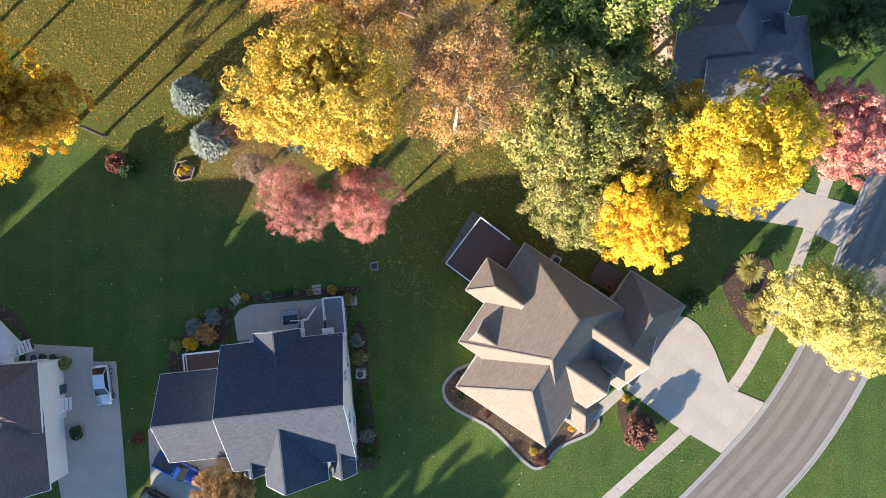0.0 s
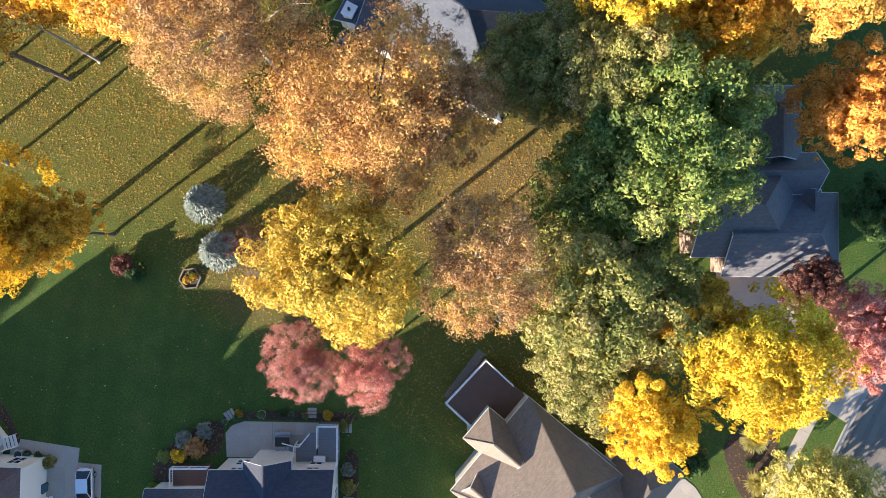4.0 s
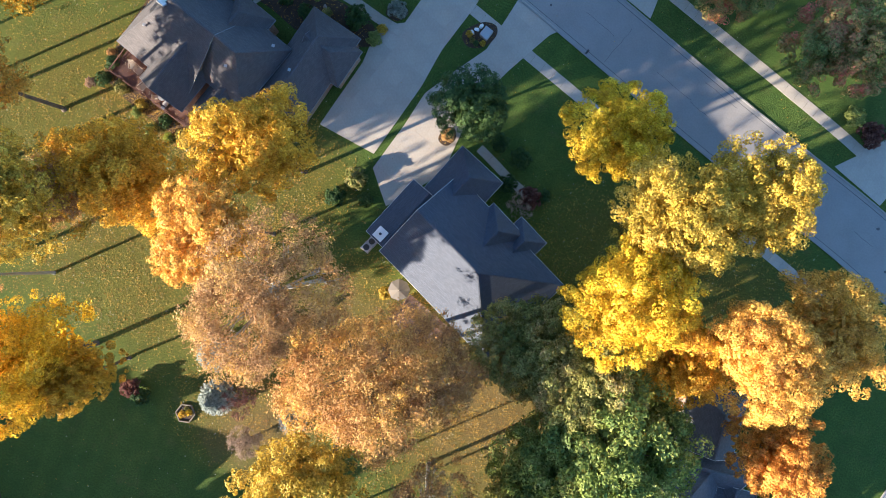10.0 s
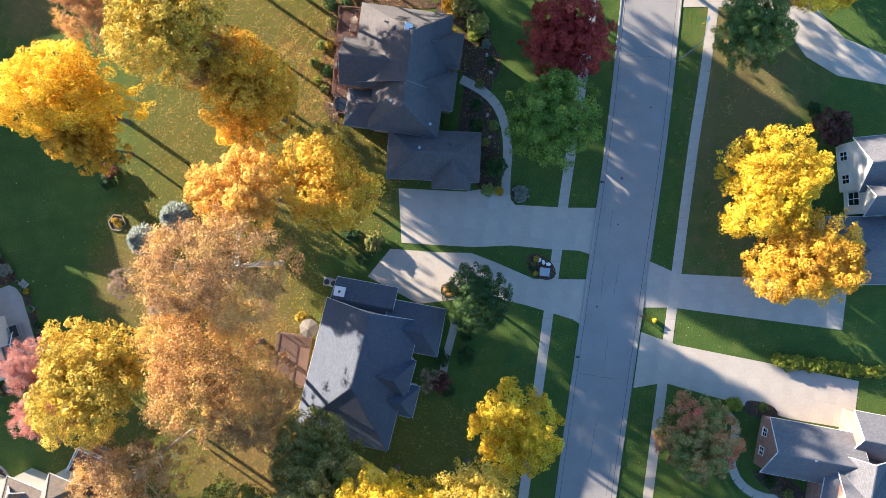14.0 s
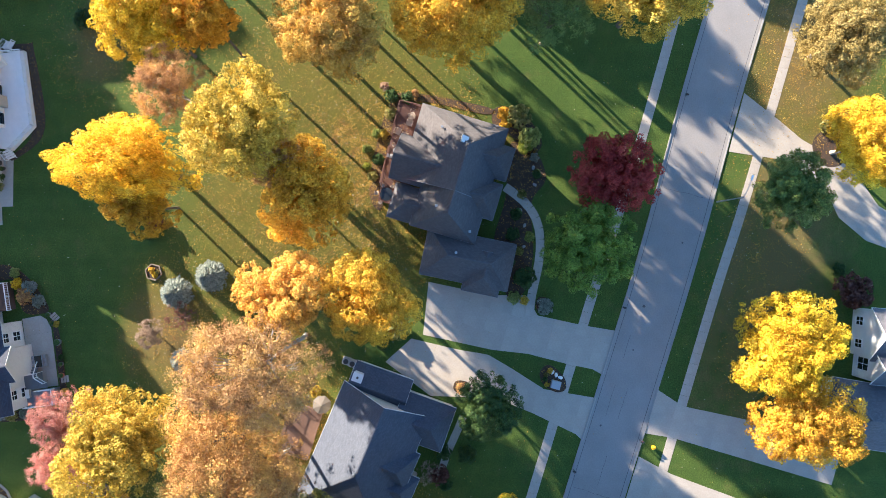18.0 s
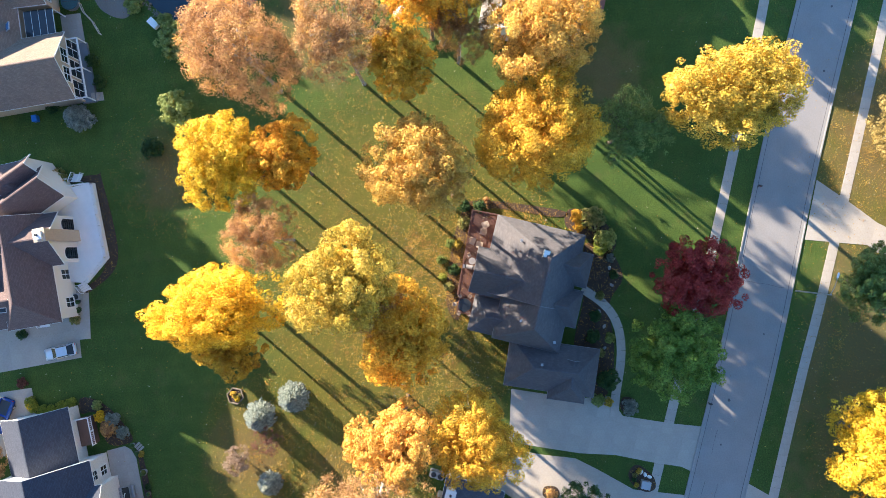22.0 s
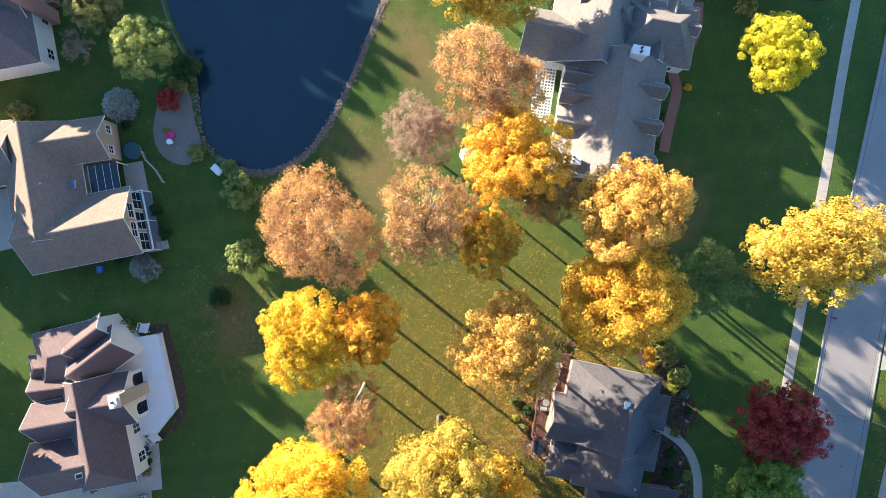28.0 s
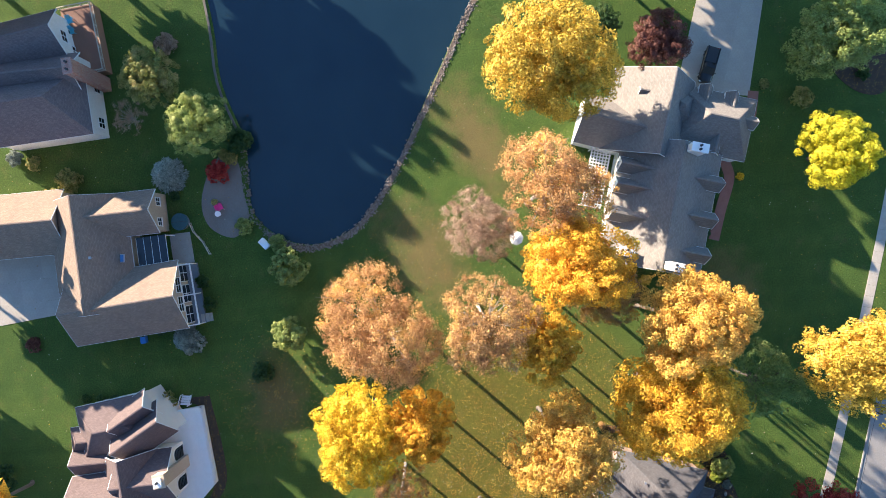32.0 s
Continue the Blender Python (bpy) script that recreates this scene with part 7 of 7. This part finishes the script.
table_set(-45.0, 44.6, 0.82, 0, 0.5, 2, "metal")
for x, y, a in ((-49.9, 46.9, 20), (-48.9, 46.6, 70), (-47.8, 45.0, 150), (-47.3, 45.9, 250)):
    lawn_chair(x, y, a, "canvas", "beige garden chair on a red deck").location.z = 0.82
gr = thing("grill", "dark covered barbecue grill on a red deck", "grill", -44.2, 44.1, 0.82, 74)
bm = bmesh.new()
add_box(bm, (1.2, 0.55, 0.75), Matrix.Translation((0, 0, 0.45)), 0.04)
part("cabinet", bm, "dark", gr)
bm = bmesh.new()
bmesh.ops.create_cone(bm, cap_ends=True, segments=14, radius1=0.3, radius2=0.3, depth=0.9, matrix=pose(0, 0, 0.86, 0, 90, 0))
part("hood", bm, "metal", gr)
for sx in (-0.8, 0.8):
    bm = bmesh.new()
    add_box(bm, (0.38, 0.5, 0.04), Matrix.Translation((sx, 0, 0.82)), 0.01)
    part("side_shelf", bm, "metal", gr)
for k, (x, y) in enumerate(((-42.0, 64.2), (-39.5, 64.3), (-40.7, 64.9), (-33.7, 62.6), (-35.9, 62.1), (-37.4, 63.0), (-30.6, 62.3))):
    rk = thing("boulder", "pale grey garden boulder in a mulch bed", "stone", x, y, 0.12, k * 50, "front bed boulders")
    bm = bmesh.new()
    bmesh.ops.create_icosphere(bm, subdivisions=2, radius=0.27)
    for v in bm.verts:
        v.co = Vector((v.co.x * 1.25, v.co.y * 0.85, v.co.z * 0.6)) * random.uniform(0.88, 1.12)
    part("stone", bm, "kerb", rk)
for x, y, r, m in ((-47.8, 41.8, 0.75, "green"), (-45.6, 40.3, 0.75, "green"), (-43.1, 40.2, 0.6, "hedge"), (-53.0, 44.2, 1.0, "deep"), (-54.5, 43.2, 0.7, "tan"), (-32.2, 63.2, 0.55, "hedge"), (-32.3, 60.5, 0.8, "deep"), (-45.0, 63.0, 1.1, "hedge"), (-48.5, 60.4, 0.9, "gold")):
    shrub(x, y, r, m, "rounded shrub in a leafy garden bed")
bed("front garden bed inside a curved path", [(-45.5, 61), (-45, 64.2), (-40.6, 66), (-37.6, 64), (-35, 63.6), (-33.2, 63.7), (-29, 63.6), (-24.4, 62.4), (-23.4, 59.8), (-30.9, 58), (-37.8, 60)], False)
bed("leafy garden bed round a timber deck", [(-53.6, 46), (-51.5, 43.6), (-46, 41.6), (-40, 40.4), (-37.2, 41), (-37.4, 42.2), (-44, 43), (-50.8, 45.4), (-52.2, 48.6), (-50, 57.5), (-51, 58)], False)
bed("shrub bed at a house corner", [(-51, 59.4), (-49.6, 63.4), (-45.6, 65.6), (-43.6, 63.6), (-46.6, 61.4), (-48.6, 58.6)], False)
for x, y, r, m in ((-32, 63.2, 0.8, "sage"), (-32.6, 60.8, 1.0, "deep"), (-26.2, 62.2, 1.6, "deep"), (-23.4, 60.6, 1.0, "sage"), (-46.2, 63.8, 1.6, "sage"), (-49.4, 62.4, 1.8, "olive"), (-49.9, 60.2, 1.0, "gold"), (-43.4, 64.4, 0.7, "spruce"), (-41.0, 64.6, 0.7, "deep"), (-38.2, 62.4, 0.7, "olive"), (-35.4, 61.4, 0.9, "deep"), (-52.6, 46.4, 1.0, "deep"), (-50.6, 44.0, 1.0, "olive"), (-47.6, 42.8, 0.8, "lime"), (-44, 42, 0.9, "deep"), (-41.6, 41, 0.8, "olive"), (-53.4, 47.6, 0.6, "stone"), (-30, 61.6, 0.7, "olive"), (-28.4, 60.2, 0.8, "deep"), (-22.9, 62.1, 0.7, "lime")):
    shrub(x, y, r, "russet" if m == "stone" else m, "shrub in a leafy garden bed")
tree(-21.9, 65.0, 0.7, 1.25, "spruce", "shrub", "low blue green juniper in a mulch ring", name="shrub", category="shrub")
bed("round mulch ring beside a driveway", [(-23.2, 64.2), (-21.6, 63.8), (-20.6, 65.2), (-21.8, 66.2), (-23, 65.6)], False)
# blue-grey house
ac_unit(-15.2, 36.1, 70)
ac_unit(-14.8, 37.0, 70)
cv = thing("canopy", "beige canvas canopy over a patio", "canopy", -9.5, 32.7, 0, 20)
bm = bmesh.new()
bmesh.ops.create_cone(bm, cap_ends=False, segments=8, radius1=1.35, radius2=0.1, depth=0.5, matrix=Matrix.Translation((0, 0, 2.7)))
part("canvas", bm, "canopy_cloth", cv)
bm = bmesh.new()
add_tube(bm, [(0, 0, 0), (0, 0, 1.5), (0, 0, 3.0)], [0.05, 0.04, 0.04], 8)
part("pole", bm, "white", cv)
deck("brown deck with railings under oaks", -5.6, 29.2, -20, 7.0, 4.6, 0.8, "deck_brown", [[(-1, 1), (-1, -1), (1, -1), (1, 1)]], "deck_brown")
for x, y, r, m in ((-19.4, 43.6, 1.5, "olive"), (-4.2, 54, 1.2, "deep"), (-1.2, 53, 1.4, "deep"), (1.6, 48.8, 1.5, "plum"), (-1.6, 49.6, 1.2, "deep"), (-10.6, 52.6, 0.9, "russet"), (-21, 40.6, 1.3, "deep"), (3, 49.6, 1.0, "deep"), (-17.4, 41.6, 1.0, "deep"), (-11, 31.6, 0.9, "lime")):
    shrub(x, y, r, m, "shrub in the shade of a house")
tree(0.6, 47.4, 2.2, 1.8, "tan", "bare", "bare brown bush by a wall", name="shrub", category="shrub")
bed("mulch ring in a driveway bend", [(-11.6, 51.8), (-10.4, 51.4), (-9.6, 52.6), (-10.2, 53.8), (-11.4, 53.4)], False)
sidewalk([(-6.4, 52.6), (-4.2, 51.6), (-1.2, 50.1), (2.3, 48.8)], 1.1, "narrow concrete path along a shaded house front")
# street furniture
bed("mulch bed round a utility box", [(-13.4, 65.4), (-11.6, 67.4), (-9.8, 67.6), (-9.4, 66.2), (-10.6, 64.4), (-12.4, 64)], False)
ub = thing("utility_box", "pale green metal utility box in a bed", "utility box", -10.6, 66.1, 0, 72)
bm = bmesh.new()
add_box(bm, (1.3, 1.1, 0.9), Matrix.Translation((0, 0, 0.45)), 0.05)
part("cabinet", bm, "metal", ub)
bm = bmesh.new()
add_box(bm, (1.36, 1.16, 0.08), Matrix.Translation((0, 0, 0.92)), 0.03)
part("lid", bm, "metal", ub)
for x, y, r, m in ((-12.6, 65.4, 0.45, "lime"), (-12, 64.8, 0.4, "olive"), (-10.6, 64.9, 0.4, "lime"), (-11.4, 64.6, 0.4, "deep")):
    shrub(x, y, r, m, "small shrub round a utility box")
for k, (x, y) in enumerate(((-11.9, 66.3), (-11.5, 66.9), (-12.3, 65.8))):
    rk = thing("boulder", "white garden boulder in mulch", "stone", x, y, 0.12, k * 70, "white boulders")
    bm = bmesh.new()
    bmesh.ops.create_icosphere(bm, subdivisions=2, radius=0.3)
    for v in bm.verts:
        v.co = Vector((v.co.x * 1.2, v.co.y * 0.8, v.co.z * 0.6)) * random.uniform(0.9, 1.1)
    part("stone", bm, "white", rk)
for x, y, a in ((-51.5, 86.6, -108), (-21.3, 76.4, -108), (-2.0, 78.0, 72), (1.9, 68.3, -108)):
    mailbox(x, y, a)
street_lamp(-36.0, 90.6, 158)
pot(-0.9, 79.9, 0.35, "yellow", "yellow")
# across the road
for x, y, r, m in ((12.7, 88.4, 1.15, "hedge"), (21.4, 106.6, 1.6, "hedge"), (-22.4, 109, 2.6, "plum"), (-25.6, 107.6, 1.0, "deep"), (24.4, 91.2, 0.9, "deep"), (26.6, 93.4, 0.8, "olive"), (14, 92.4, 0.7, "deep"), (35.7, 72.4, 1.4, "sage"), (38.3, 70.9, 1.7, "plum"), (39.6, 71.6, 1.0, "deep"), (29.7, 90.4, 0.8, "hedge"), (-46.2, 106.6, 1.0, "olive")):
    shrub(x, y, r, m, "rounded shrub across the road")
for k in range(11):
    shrub(7.9 + 0.44 * k + (k % 2) * 0.25, 95.8 + 1.32 * k, 1.15 - 0.03 * k + 0.15 * (k % 3 == 1), "hedge", "clipped lime green shrub in a hedge row")
sidewalk([(14.2, 87.4), (16.0, 88.4), (18.6, 87.2), (21.4, 86.6), (24.2, 87.4), (26.4, 89.8), (27.6, 93.4)], 1.2, "curved pale path round brick gables")
bed("narrow mulch bed beside a brick garage", [(12.8, 90.6), (14.6, 90.2), (16, 93.4), (15.4, 94.4), (14, 93.6)], False)
bed("dark mulch bed before brick gables", [(22.6, 89.6), (25, 90.4), (28, 93.6), (27.4, 96), (24.6, 93.8)], False)
bed("leafy bed round a pale trunked maple", [(-45, 105.4), (-43, 104.8), (-40.6, 106.4), (-40.8, 109), (-44, 109.6), (-45.8, 107.6)], False)
# hexagonal planter on the lawn, and small lawn things
hx = thing("planter", "hexagonal timber edged planter on the lawn", "planter", -29.1, 8.8, 0, 12)
for k in range(6):
    a0, a1 = radians(60 * k), radians(60 * (k + 1))
    bm = bmesh.new()
    add_bar(bm, (math.cos(a0) * 1.2, math.sin(a0) * 1.2, 0.12), (math.cos(a1) * 1.2, math.sin(a1) * 1.2, 0.12), 0.15, 0.24)
    part("timber", bm, "old_timber", hx)
bm = bmesh.new()
bmesh.ops.create_circle(bm, cap_ends=True, segments=6, radius=1.1, matrix=Matrix.Translation((0, 0, 0.08)))
part("soil", bm, "mulch", hx)
for x, y, r, m in ((-29.4, 8.6, 0.5, "lime"), (-28.7, 9.1, 0.45, "yellow"), (-29.1, 9.4, 0.35, "olive")):
    shrub(x, y, r, m, "low yellow plant in a planter")
shrub(-36.3, 9.6, 1.3, "plum", "dark red shrub at the lawn's edge")
shrub(-34.9, 9.0, 1.2, "deep", "dark evergreen shrub at the lawn's edge")
tree(-22.6, 13.4, 2.6, 2.4, "plum", "bare", "dark bare purple bush", name="shrub", category="shrub")
conifer(-16.2, 12.6, 3.4, 1.9, "spruce", "small blue spruce under tall trees")
vt = thing("drain_cover", "small grey drain cover in the lawn", "drain", -7.7, -1.95, 0, 8)
bm = bmesh.new()
add_box(bm, (0.9, 0.9, 0.1), Matrix.Translation((0, 0, 0.02)), 0.02)
part("rim", bm, "kerb", vt)
bm = bmesh.new()
add_box(bm, (0.66, 0.66, 0.04), Matrix.Translation((0, 0, 0.07)), 0.01)
part("grate", bm, "dark", vt)
